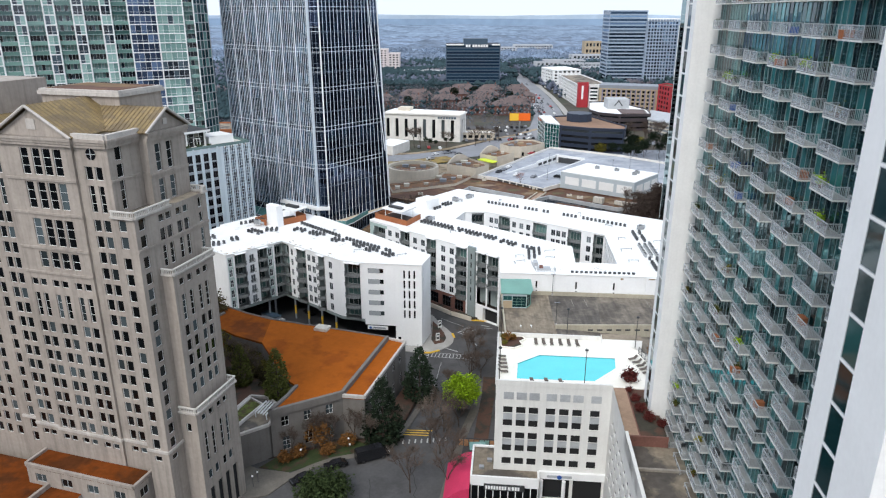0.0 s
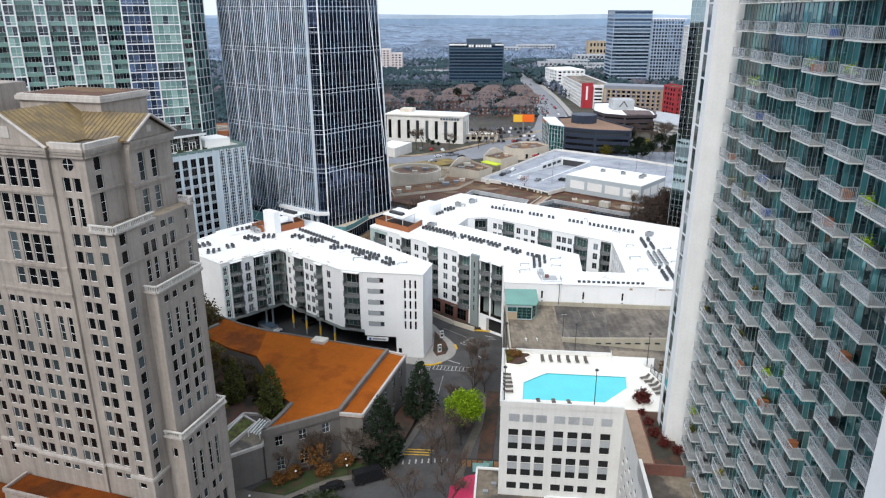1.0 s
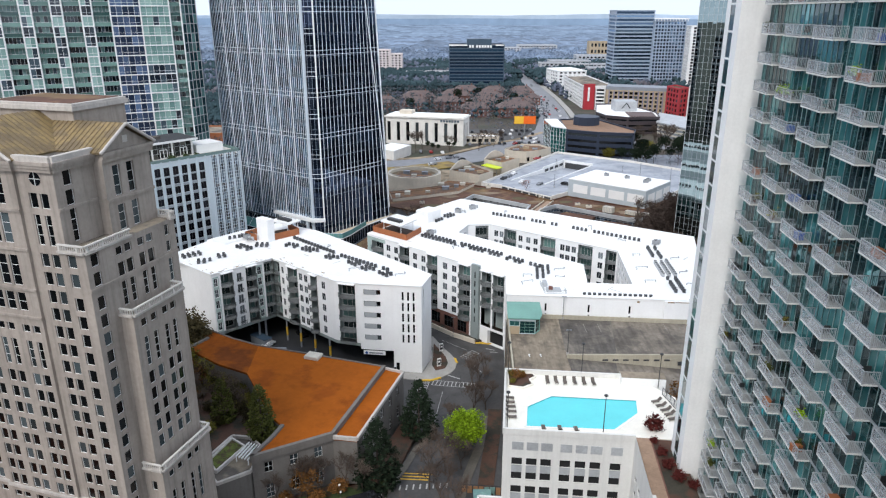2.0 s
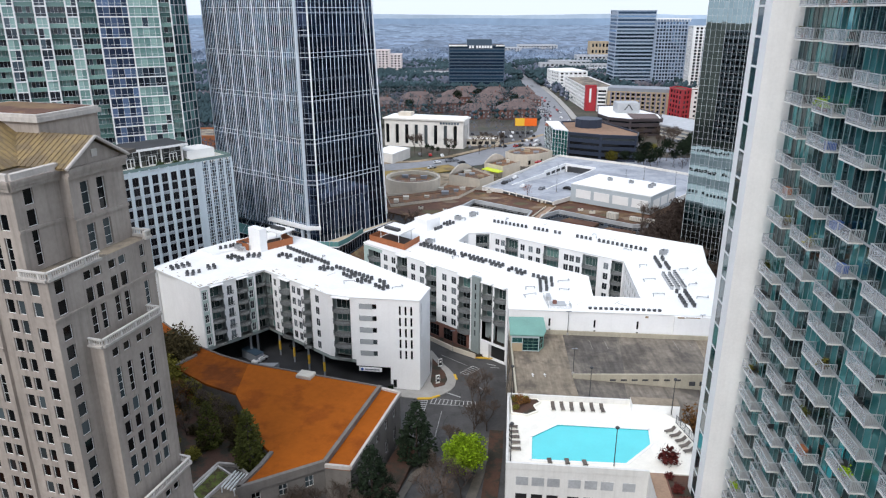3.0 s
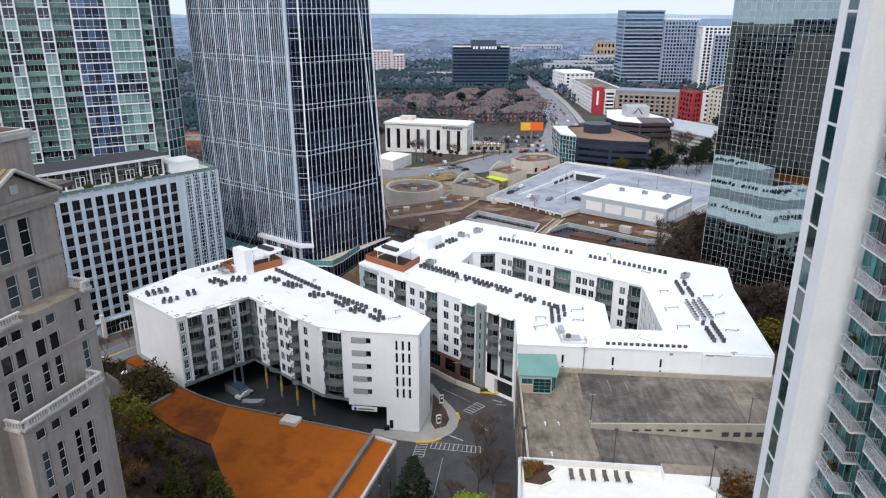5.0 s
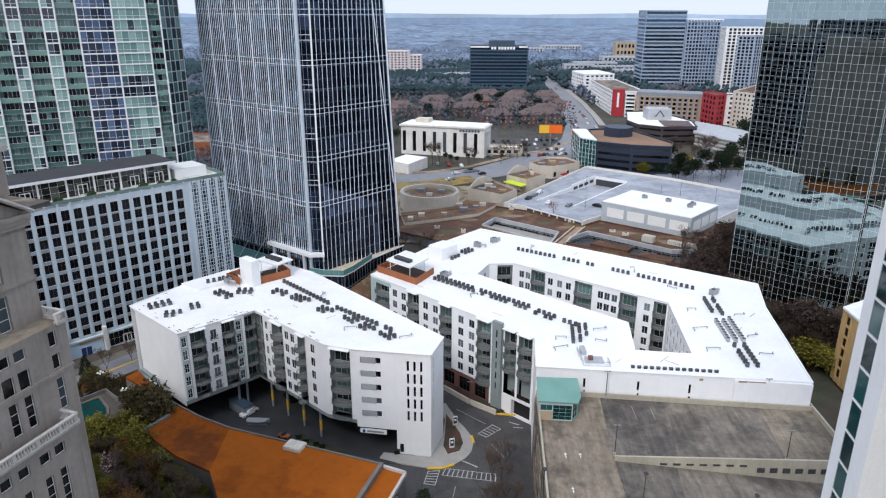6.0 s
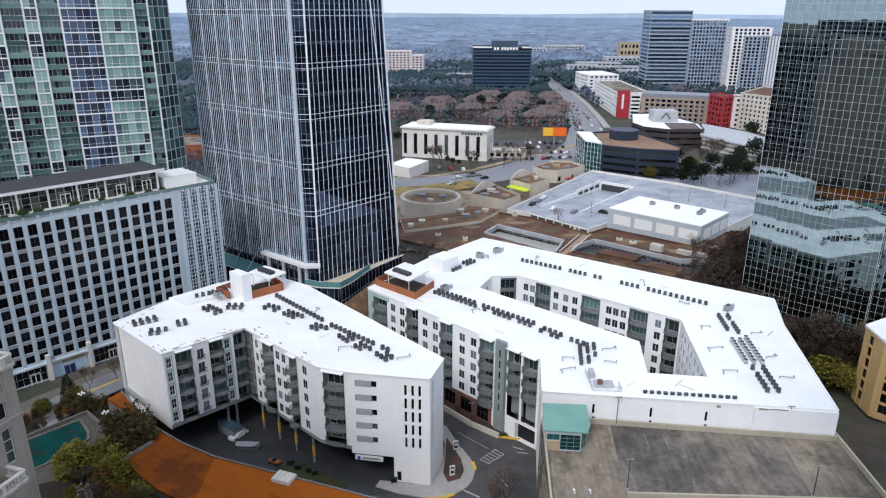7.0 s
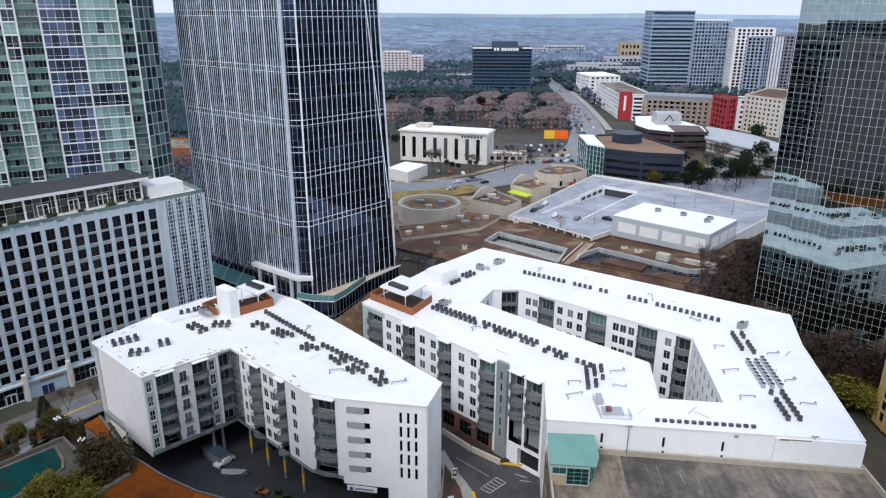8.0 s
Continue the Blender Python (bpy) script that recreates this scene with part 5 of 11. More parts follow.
    # white wings with a window strip on their narrow ends
    for (e0, e1, s0, s1) in ((0.0, 24.0, 0.0, 5.6), (-3.0, 24.0, -64.5, -56.0)):
        d = s1 - s0
        holes = [(d * 0.28, d * 0.28 + 1.9, lo + f * pitch + 0.1, lo + (f + 1) * pitch - 0.08, 1, 1) for f in range(nf)]
        facade(t, F(e0, s1), F(e0, s0), 2, top, holes, M_STUCCO, M_PALERAIL, G_TEALPANE, 0.06)
        facade(t, F(e0, s0), F(e1, s0), 2, top, [], M_WING)
        facade(t, F(e1, s1), F(e0, s1), 2, top, [], M_STUCCO)
    g = Geo()
    g.prism(F.rect(fe + 0.5, 24, -64, 5.4), 2, top - 0.5)
    part("core", g, [M_SOFFIT], t)
    g = Geo()
    g.prism(F.rect(0.2, 24, 0.1, 5.5), top - 0.4, top)
    g.prism(F.rect(fe, 24, -56, 0.1), top - 0.4, top)
    g.prism(F.rect(-2.8, 24, -64.4, -56), top - 0.4, top)
    part("roof", g, [M_ROOF], t)


def balcony_plant(leaf, label):
    rng = random.Random(len(label))
    t = thing("pot_plant", label, "plant", group="balcony plants")
    g = Geo(1)
    g.tube((0, 0, 0), (0, 0, 0.38), 0.17, 0.23, 10)
    part("pot", g, [M_BRICK], t, local=Matrix.Identity(4))
    g = Geo(1)
    for _ in range(90):
        d = Vector((rng.gauss(0, 0.22), rng.gauss(0, 0.22), abs(rng.gauss(0.3, 0.25))))
        u = Vector((rng.gauss(0, 1), rng.gauss(0, 1), rng.gauss(0, 0.6))).normalized() * 0.13
        w = u.orthogonal() * 0.5
        p = Vector((0, 0, 0.38)) + d
        g.poly([tuple(p - u), tuple(p + w), tuple(p + u), tuple(p - w)])
    part("foliage", g, [leaf], t, local=Matrix.Identity(4))
    return t


def balcony_box(paint, label):
    t = thing("storage_box", label, "box", group="balcony boxes")
    g = Geo(1)
    g.box(-0.5, 0.5, -0.28, 0.28, 0, 0.62)
    part("body", g, [paint], t, local=Matrix.Identity(4))
    g = Geo(1)
    g.box(-0.53, 0.53, -0.31, 0.31, 0.62, 0.72)
    part("lid", g, [paint], t, local=Matrix.Identity(4))
    return t


G_TOWERPANE = glass("teal_tower_glass", (0.004, 0.036, 0.042), (0.065, 0.33, 0.33), 0.75, rough=0.02, metal=0.5)
M_TOWERMULL = mat("pale_teal_mullion", (0.30, 0.38, 0.385), 0.5, metal=0.2)
M_SIGNBLUE = mat("blue_sign_enamel", (0.02, 0.09, 0.35), 0.3, var=0.05)
M_PALERAIL = mat("pale_grey_railing", (0.46, 0.475, 0.49), 0.5, metal=0.2)
M_RAILMESH = mat("fine_wire_mesh", (0.66, 0.69, 0.72), 0.5, metal=0.2)
M_RAILMESH.node_tree.nodes["Principled BSDF"].inputs["Alpha"].default_value = 0.25
M_BALCFLOOR = mat("grey_balcony_floor", (0.34, 0.34, 0.33), 0.9, var=0.2)
M_WING = mat("pale_stucco_side_wall", (0.86, 0.85, 0.83), 0.85, var=0.06, scale=0.15, streak=0.05)
G_TEALPANE = glass("teal_window_glass", (0.006, 0.03, 0.034), (0.02, 0.09, 0.09), 0.5, spec=0.5, per="object")
balcony_tower()


M_DEEPRUST = mat("deep_rust_red_roof", (0.165, 0.043, 0.008), 0.9, var=0.3, scale=0.1, fine=0.8, alt=(0.10, 0.032, 0.010), altw=0.45, spec=0.1)
M_BALUSTER = mat("pale_stone_baluster", (0.60, 0.57, 0.53), 0.8, var=0.12)
M_SEAM = mat("dark_gold_seam", (0.17, 0.12, 0.06), 0.6, var=0.2)


# ---- beige tower with gabled metal roofs ----
def beige_tower():
    t = thing("beige_tower", "beige precast tower with stepped sides and weathered gold gabled roof", "tower", (-55, 105, 2))
    F = Frame(-40.5, 96.0, 16.5)
    pitch = 2.54
    rows = [15.9 + pitch * i for i in range(13)]

    def cols(xs, zs, w=0.95, h=1.6, nx=1, nz=1):
        w, h, xs = w * 1.32, h * 1.14, [x - w * 0.16 for x in xs]
        return [(x, x + w, z - h / 2, z + h / 2, nx, nz) for x in xs for z in zs]

    def wall(a, b, z0, z1, holes, m=M_BEIGE, depth=0.3):
        facade(t, a, b, z0, z1, holes, m, M_WHITEPAINT, G_WIN, depth * 0.8)

    EV = 69.2
    # south bay: groups of four tall windows above, pairs below
    x0 = -24.0
    h = []
    for za, zb in ((63.5, 67.4), (58.4, 62.4), (52.6, 56.8)):
        h += [(x - x0 - 0.16, x - x0 + 1.31, za, zb, 1, 3) for x in (-20.7, -18.6, -16.7, -14.8)]
    h += [(x - x0 - 0.16, x - x0 + 1.31, 49.0, 51.6, 1, 2) for x in (-20.7, -18.6, -16.7, -14.8)]
    pairs = [v - x0 for v in (-23.3, -21.7, -19.3, -17.6, -15.0, -13.3)]
    h += cols(pairs, [46.4], 0.95, 1.0)
    h += [(x, x + 0.95, 40.6, 44.6, 1, 3) for x in pairs]
    h += cols(pairs, [z for z in rows if 20 < z < 40])
    h += cols(pairs, [18.3], 0.95, 0.9)
    wall(F(x0, -2.9), F(-11.5, -2.9), 2, EV, h)
    # strips beside the bay
    for sgn in (0, 1):
        a = -11.5 if not sgn else -29.2
        b = a + 5.7 if not sgn else -24.0
        pr = (1.6, 3.3) if not sgn else (1.2, 2.8)
        h = cols(pr, [z for z in rows if z > 20] + [48.9, 51.4, 53.9, 56.4])
        h += cols(pr, [18.3], 0.95, 0.9)
        h += [(x, x + 0.95, 58.4, 62.4, 1, 3) for x in pr] + cols(pr, [64.2], 0.95, 1.7)
        wall(F(a, -2.5), F(b, -2.5), 2, EV, h)
    g = Geo()
    c = F(-8.6, -2.56)
    d = F.e
    ring = [(c[0] + d.x * 0.85 * math.cos(u), c[1] + d.y * 0.85 * math.cos(u), 67.0 + 0.85 * math.sin(u)) for u in [2 * math.pi * i / 20 for i in range(20)]]
    g.poly(ring)
    rw = part("round_window", g, [G_WINI], t, "round window with a cross bar")
    g = Geo()
    for u, v in ((-0.85, 0.85),):
        p, q = F(-8.6 + u, -2.6), F(-8.6 + v, -2.6)
        g.bar(p, q, 0.06, 66.96, 67.04)
    p, q = F(-8.64, -2.6), F(-8.56, -2.6)
    g.bar(p, q, 0.06, 66.15, 67.85)
    part("glazing_bar", g, [M_FRAME], rw, local=Matrix.Identity(4))
    # small returns of the bay
    wall(F(-11.5, -2.9), F(-11.5, -2.5), 2, EV, [])
    wall(F(-24.0, -2.5), F(-24.0, -2.9), 2, EV, [])
    # east wall of the strip above the south-east block, and the east gable bay
    wall(F(-5.8, -2.5), F(-5.8, 4.0), 56, EV, [(1.6, 2.6, 58.7, 63.0, 1, 3)] + cols((1.6,), (64.4, 66.9), 1.0, 1.7))
    wall(F(-5.8, 4.0), F(-4.4, 4.0), 56, EV, [])
    wall(F(-4.4, 4.0), F(-4.4, 12.9), 56, EV, [(1.6, 3.0, 63.1, 67.2, 1, 3), (4.2, 5.6, 63.1, 67.2, 1, 3), (1.6, 3.0, 58.4, 61.9, 1, 3), (4.2, 5.6, 58.4, 61.9, 1, 3)], depth=0.45)
    wall(F(-4.4, 12.9), F(-5.8, 12.9), 56, EV, [])
    # south-east block below the terrace
    T2 = 58.4
    zs = [z for z in rows if z > 20] + [48.9, 51.4]
    wall(F(-5.8, -3.7), F(-1.9, -3.7), 2, T2, cols((1.3,), zs + [54.6, 57.2], 1.0, 1.6) + cols((1.3,), [18.3], 1.0, 0.9))
    wall(F(-5.8, -2.5), F(-5.8, -3.7), 2, T2, [])
    east = cols((1.0,), zs + [54.6, 57.2], 1.0, 1.6) + cols((1.0,), [18.3], 1.0, 0.9) + [(14.6, 15.5, z - 0.8, z + 0.8, 1, 1) for z in (57.0, 54.6)] + [(14.6, 15.5, 49.4, 52.8, 1, 3)]
    east += cols((5.2, 6.8, 9.2, 10.9), (57.0,), 0.95, 1.0) + cols((5.2, 6.8, 9.2, 10.9), (54.5,), 0.95, 1.7) + [(x, x + 0.95, 49.4, 52.8, 1, 3) for x in (5.2, 6.8, 9.2, 10.9)]
    wall(F(-1.9, -3.7), F(-1.9, 13.1), 2, T2, east)
    # two bays stepping out to the east
    T3, T4 = 48.6, 25.2
    cx = (1.5, 3.4, 5.7, 7.4)
    h = cols(cx, [47.0], 0.9, 1.0) + [(x, x + 0.9, 40.6, 44.9, 1, 4) for x in cx] + cols(cx, [z for z in rows if 26.5 < z < 40], 0.9, 1.7)
    wall(F(0, 0.4), F(0, 10.6), T4 - 1, T3, h)
    wall(F(-1.9, 0.4), F(0, 0.4), 2, T3, [])
    wall(F(0, 10.6), F(-1.9, 10.6), 2, T3, [])
    h = cols(cx, [23.6], 0.9, 1.0) + [(x, x + 0.9, 15.2, 20.8, 1, 4) for x in cx] + cols(cx, [12.6], 0.9, 1.6) + [(x, x + 1.3, 2.4, 10.0, 0, 0) for x in (1.3, 3.5, 5.7, 7.9)]
    wall(F(1.2, 0.0), F(1.2, 11.0), 2, T4, h, depth=0.35)
    wall(F(-1.9, 0.0), F(1.2, 0.0), 2, T4, [(1.0, 1.9, 21.6, 23.2, 1, 1)])
    wall(F(1.2, 11.0), F(-1.9, 11.0), 2, T4, [])
    # far sides
    wall(F(-1.9, 13.1), F(-33.0, 18.0), 2, T2, [])
    wall(F(-33.0, 18.0), F(-33.0, -1.5), 2, EV, cols((3, 7, 11, 15), rows + [50, 53, 56]))
    wall(F(-33.0, -1.5), F(-29.2, -1.5), 2, 60, cols((1.3,), rows + [48.9, 51.4, 53.9, 56.4]))
    wall(F(-29.2, -1.5), F(-29.2, -2.5), 2, EV, [])
    wall(F(-5.8, 12.9), F(-33.0, 18.0), 56, EV, [])
    # terraces
    for nm, e0, e1, n0, n1, z in (("terrace", -5.8, -1.9, -3.7, 13.1, T2), ("terrace", -1.9, 0.0, 0.4, 10.6, T3), ("terrace", -1.9, 1.2, 0.0, 11.0, T4)):
        g = Geo()
        g.prism(F.rect(e0, e1 - 0.02, n0 + 0.02, n1 - 0.02), z - 0.5, z - 0.15)
        part(nm, g, [M_CONC], t)
    # pale parapets and belts
    def edge(path, z, w=0.55, h=0.6, m=M_CORNICE, nm="parapet"):
        for a, b in zip(path, path[1:]):
            g = Geo()
            g.bar(F(*a), F(*b), w, z, z + h)
            part(nm, g, [m], t)

    def balustrade(path, z):
        edge(path, z, 0.62, 0.3)
        for a, b in zip(path, path[1:]):
            g = Geo()
            g.bar(F(*a), F(*b), 0.34, z + 0.95, z + 1.12)
            part("top_rail", g, [M_BALUSTER], t)
            L = math.hypot(b[0] - a[0], b[1] - a[1])
            g = Geo()
            n = max(2, int(L / 0.34))
            for i in range(n + 1):
                u = 0.04 + (0.92 * i / n)
                p = (a[0] + (b[0] - a[0]) * u, a[1] + (b[1] - a[1]) * u)
                w = 0.3 if i % 8 == 0 else 0.09
                q = (p[0] + (b[0] - a[0]) / L * w, p[1] + (b[1] - a[1]) / L * w)
                g.bar(F(*p), F(*q), 0.3 if i % 8 == 0 else 0.14, z + 0.3, z + 0.95)
            part("balustrade", g, [M_BALUSTER], t, kind="stuff")

    balustrade([(-5.8, -3.75), (-1.85, -3.75), (-1.85, 4.2)], T2 - 0.15)
    balustrade([(-1.85, 12.0), (-1.85, 13.15), (-5.0, 13.15)], T2 - 0.15)
    balustrade([(-1.9, 0.35), (0.1, 0.35), (0.1, 10.65), (-1.9, 10.65)], T3 - 0.1)
    balustrade([(-1.9, -0.05), (1.3, -0.05), (1.3, 11.05), (-1.9, 11.05)], T4 - 0.1)
    edge([(-11.2, -2.6), (-5.7, -2.6), (-5.7, 3.9)], EV - 0.1, 0.7, 0.75)
    for z in (62.7, 57.5, 52.0, 48.0):
        edge([(-24.1, -2.95), (-11.4, -2.95)], z, 0.3, 0.35, M_BEIGE, "belt_course")
    edge([(-33.1, -1.6), (-29.1, -1.6)], 19.6, 0.35, 0.45, M_CORNICE, "belt_course")
    edge([(-29.2, -2.6), (-24.1, -2.6), (-24.1, -3.0), (-11.4, -3.0), (-11.4, -2.6), (-5.8, -2.6)], 19.6, 0.35, 0.45, M_CORNICE, "belt_course")
    edge([(-5.8, -3.8), (-1.85, -3.8), (-1.85, 0)], 19.6, 0.35, 0.45, M_CORNICE, "belt_course")
    edge([(-4.35, 4.0), (-4.35, 12.9)], 62.5, 0.3, 0.4, M_BEIGE, "belt_course")
    edge([(-5.75, -2.5), (-5.75, 4.0), (-4.4, 4.0)], 63.0, 0.25, 0.35, M_BEIGE, "belt_course")
    edge([(-1.85, -3.7), (-1.85, 13.1)], 53.3, 0.3, 0.35, M_BEIGE, "belt_course")
    for k, dz in enumerate((0.0, 0.45, 0.85)):
        o = 0.15 + 0.16 * k
        edge([(-24.2 - o, -2.9 - o), (-11.3 + o, -2.9 - o)], EV - 1.3 + dz, 0.5, 0.4, M_BEIGE, "cornice")
        edge([(-11.3, -2.5 - o), (-5.8 + o, -2.5 - o), (-5.8 + o, 3.9)], EV - 1.3 + dz, 0.5, 0.4, M_BEIGE, "cornice")
        edge([(-4.4 + o, 3.7), (-4.4 + o, 13.2)], EV - 1.3 + dz, 0.5, 0.4, M_BEIGE, "cornice")
    # gable walls and metal roofs with standing seams
    def gable(face, back, lo_, hi_, zr, south):
        mid = (lo_ + hi_) / 2
        P = (lambda a, b: F(a, b)) if south else (lambda a, b: F(b, a))
        g = Geo()
        q = [(*P(lo_, face), EV), (*P(hi_, face), EV), (*P(mid, face), zr - 0.35)]
        g.poly(q)
        part("gable", g, [M_BEIGE], t)
        g = Geo()
        seams = []
        out = face - 0.6 if south else face + 0.6
        for s, e_ in ((lo_ - 0.5, -1), (hi_ + 0.5, 1)):
            a, b, c, d_ = (*P(s, out), EV - 0.1), (*P(mid, out), zr), (*P(mid, back), zr), (*P(s, back), EV - 0.1)
            for dz in (0, 0.18):
                pts = [(x, y, z + dz) for x, y, z in (a, b, c, d_)]
                g.poly(pts if dz else pts[::-1])
            g.poly([(a[0], a[1], a[2]), (a[0], a[1], a[2] + 0.18), (b[0], b[1], b[2] + 0.18), (b[0], b[1], b[2])])
            n = int(abs(back - out) / 0.75)
            for i in range(n + 1):
                u = out + (back - out) * i / n
                pa, pb = Vector((*P(s, u), EV + 0.1)), Vector((*P(mid, u), zr + 0.2))
                seams.append((pa, pb))
        roof = part("roof", g, [M_GOLD], t, "weathered gold standing-seam metal roof")
        for pa, pb in seams:
            g = Geo()
            g.tube(pa, pb, 0.07, n=4, caps=False)
            part("seam", g, [M_SEAM], roof, local=Matrix.Identity(4))
        g = Geo()
        for s in (lo_ - 0.5, hi_ + 0.5):
            g.tube((*P(s, out), EV), (*P(mid, out), zr + 0.1), 0.22, n=6)
        part("gable_trim", g, [M_CORNICE], t)
        g = Geo()
        o2 = face - 0.05 if south else face + 0.05
        pz = (EV + zr) / 2 - 0.4
        r = 0.75 if south else 0.45
        p, q = P(mid - r, o2), P(mid + r, o2)
        g.bar(p, q, 0.12, pz - r, pz + r)
        part("gable_plaque", g, [M_CORNICE], t, "pale square plaque in the gable")

    gable(-3.0, 9.0, -24.2, -11.2, 73.4, True)
    gable(-4.3, -18.0, 3.8, 13.0, 72.2, False)
    # second south gable further along, and the flat roof between
    gable(-1.6, 9.0, -41.0, -29.0, 73.0, True)
    g = Geo()
    g.prism(F.rect(-33, -5.9, -2.4, 17.5), EV - 0.6, EV - 0.15)
    part("flat_roof", g, [M_CONC], t)
    # plant penthouse
    g = Geo()
    g.prism(F.rect(-26.5, -11.8, 8.2, 18.0), EV - 0.2, 73.6)
    part("penthouse", g, [M_BEIGE], t)
    g = Geo()
    g.prism(F.rect(-26.9, -11.4, 7.8, 18.4), 73.6, 74.2)
    g.prism(F.rect(-26.7, -11.6, 8.0, 18.2), 74.2, 74.5)
    part("penthouse_cornice", g, [M_CORNICE], t)
    g = Geo()
    g.prism(F.rect(-26.0, -12.3, 8.7, 17.6), 74.5, 74.56)
    part("penthouse_roof", g, [M_BROWNROOF], t)
    g = Geo()
    g.prism(F.rect(-46, -31, 4.0, 14.0), EV - 6, 75.6)
    part("penthouse", g, [M_BEIGE], t)
    # west neighbour wing of the same tower
    wall(F(-41.5, -0.8), F(-33.0, -0.8), 2, EV - 2, cols((1.2, 3.2, 5.6), rows + [48.9, 51.4, 53.9, 56.4, 60, 63]))
    wall(F(-33.0, -0.8), F(-33.0, -1.5), 2, EV - 2, [])
    wall(F(-50, 2), F(-41.5, -0.8), 2, EV - 4, cols((1.2, 4.2), rows))
    g = Geo()
    g.prism(F.rect(-50, -33.2, 2.0, 14), 2, EV - 4)
    part("core", g, [M_BEIGE], t)

    # low annex with orange roof at the foot
    a = thing("annex_building", "low beige annex with rust-orange flat roof at the tower's foot", "building", (-55, 92, 2))
    e0, e1, n0, n1, zt = -27.6, -6.3, -7.4, -3.0, 15.0
    hs = [(1.6 + 5.2 * i, 3.8 + 5.2 * i, 12.0, 13.6, 2, 1) for i in range(4)]
    facade(a, F(e0, n0), F(e1, n0), 2, zt, hs, M_BEIGE, M_FRAME, G_WIN)
    facade(a, F(e1, n0), F(e1, n1), 2, zt, [(1.2, 3.2, 12.0, 13.6, 2, 1)], M_BEIGE, M_FRAME, G_WIN)
    facade(a, F(e0, n1), F(e0, n0), 2, zt, [], M_BEIGE)
    g = Geo()
    g.prism(F.rect(e0, e1, n0, n1), zt - 0.5, zt - 0.1)
    part("roof", g, [M_DEEPRUST], a)
    g = Geo()
    for p, q in (((e0, n0), (e1, n0)), ((e1, n0), (e1, n1)), ((e0, n1), (e0, n0))):
        g.bar(F(*p), F(*q), 0.45, zt - 0.2, zt + 0.35)
    part("parapet", g, [M_BEIGE], a)
    g = Geo()
    g.prism(F.rect(-60, -17, -26, -7.4), 2, 11.4, 0, 1)
    part("lower_wing", g, [M_BEIGE, M_DEEPRUST], a, "lower wing with rust-red roof")
    g = Geo()
    g.prism(F.rect(-60, -27.75, -7.39, -2.6), 2, 11.39, 0, 1)
    part("lower_wing", g, [M_BEIGE, M_DEEPRUST], a, "lower wing with rust-red roof")
    g = Geo()
    g.bar(F(-23.5, -26), F(-23.5, -7.5), 0.5, 11.4, 12.2)
    part("lower_parapet", g, [M_BEIGE], a)


beige_tower()


# ---- low stone building with rust-orange roof ----
# Rust roof darkened overall for brown shadows, with darker stains in patches.
M_DARKRUST = mat("stained_shaded_rust_roof", (0.234, 0.061, 0.007), 0.9, var=0.28, scale=0.07, fine=0.8, alt=(0.15, 0.042, 0.010), altw=0.35, spec=0.12)


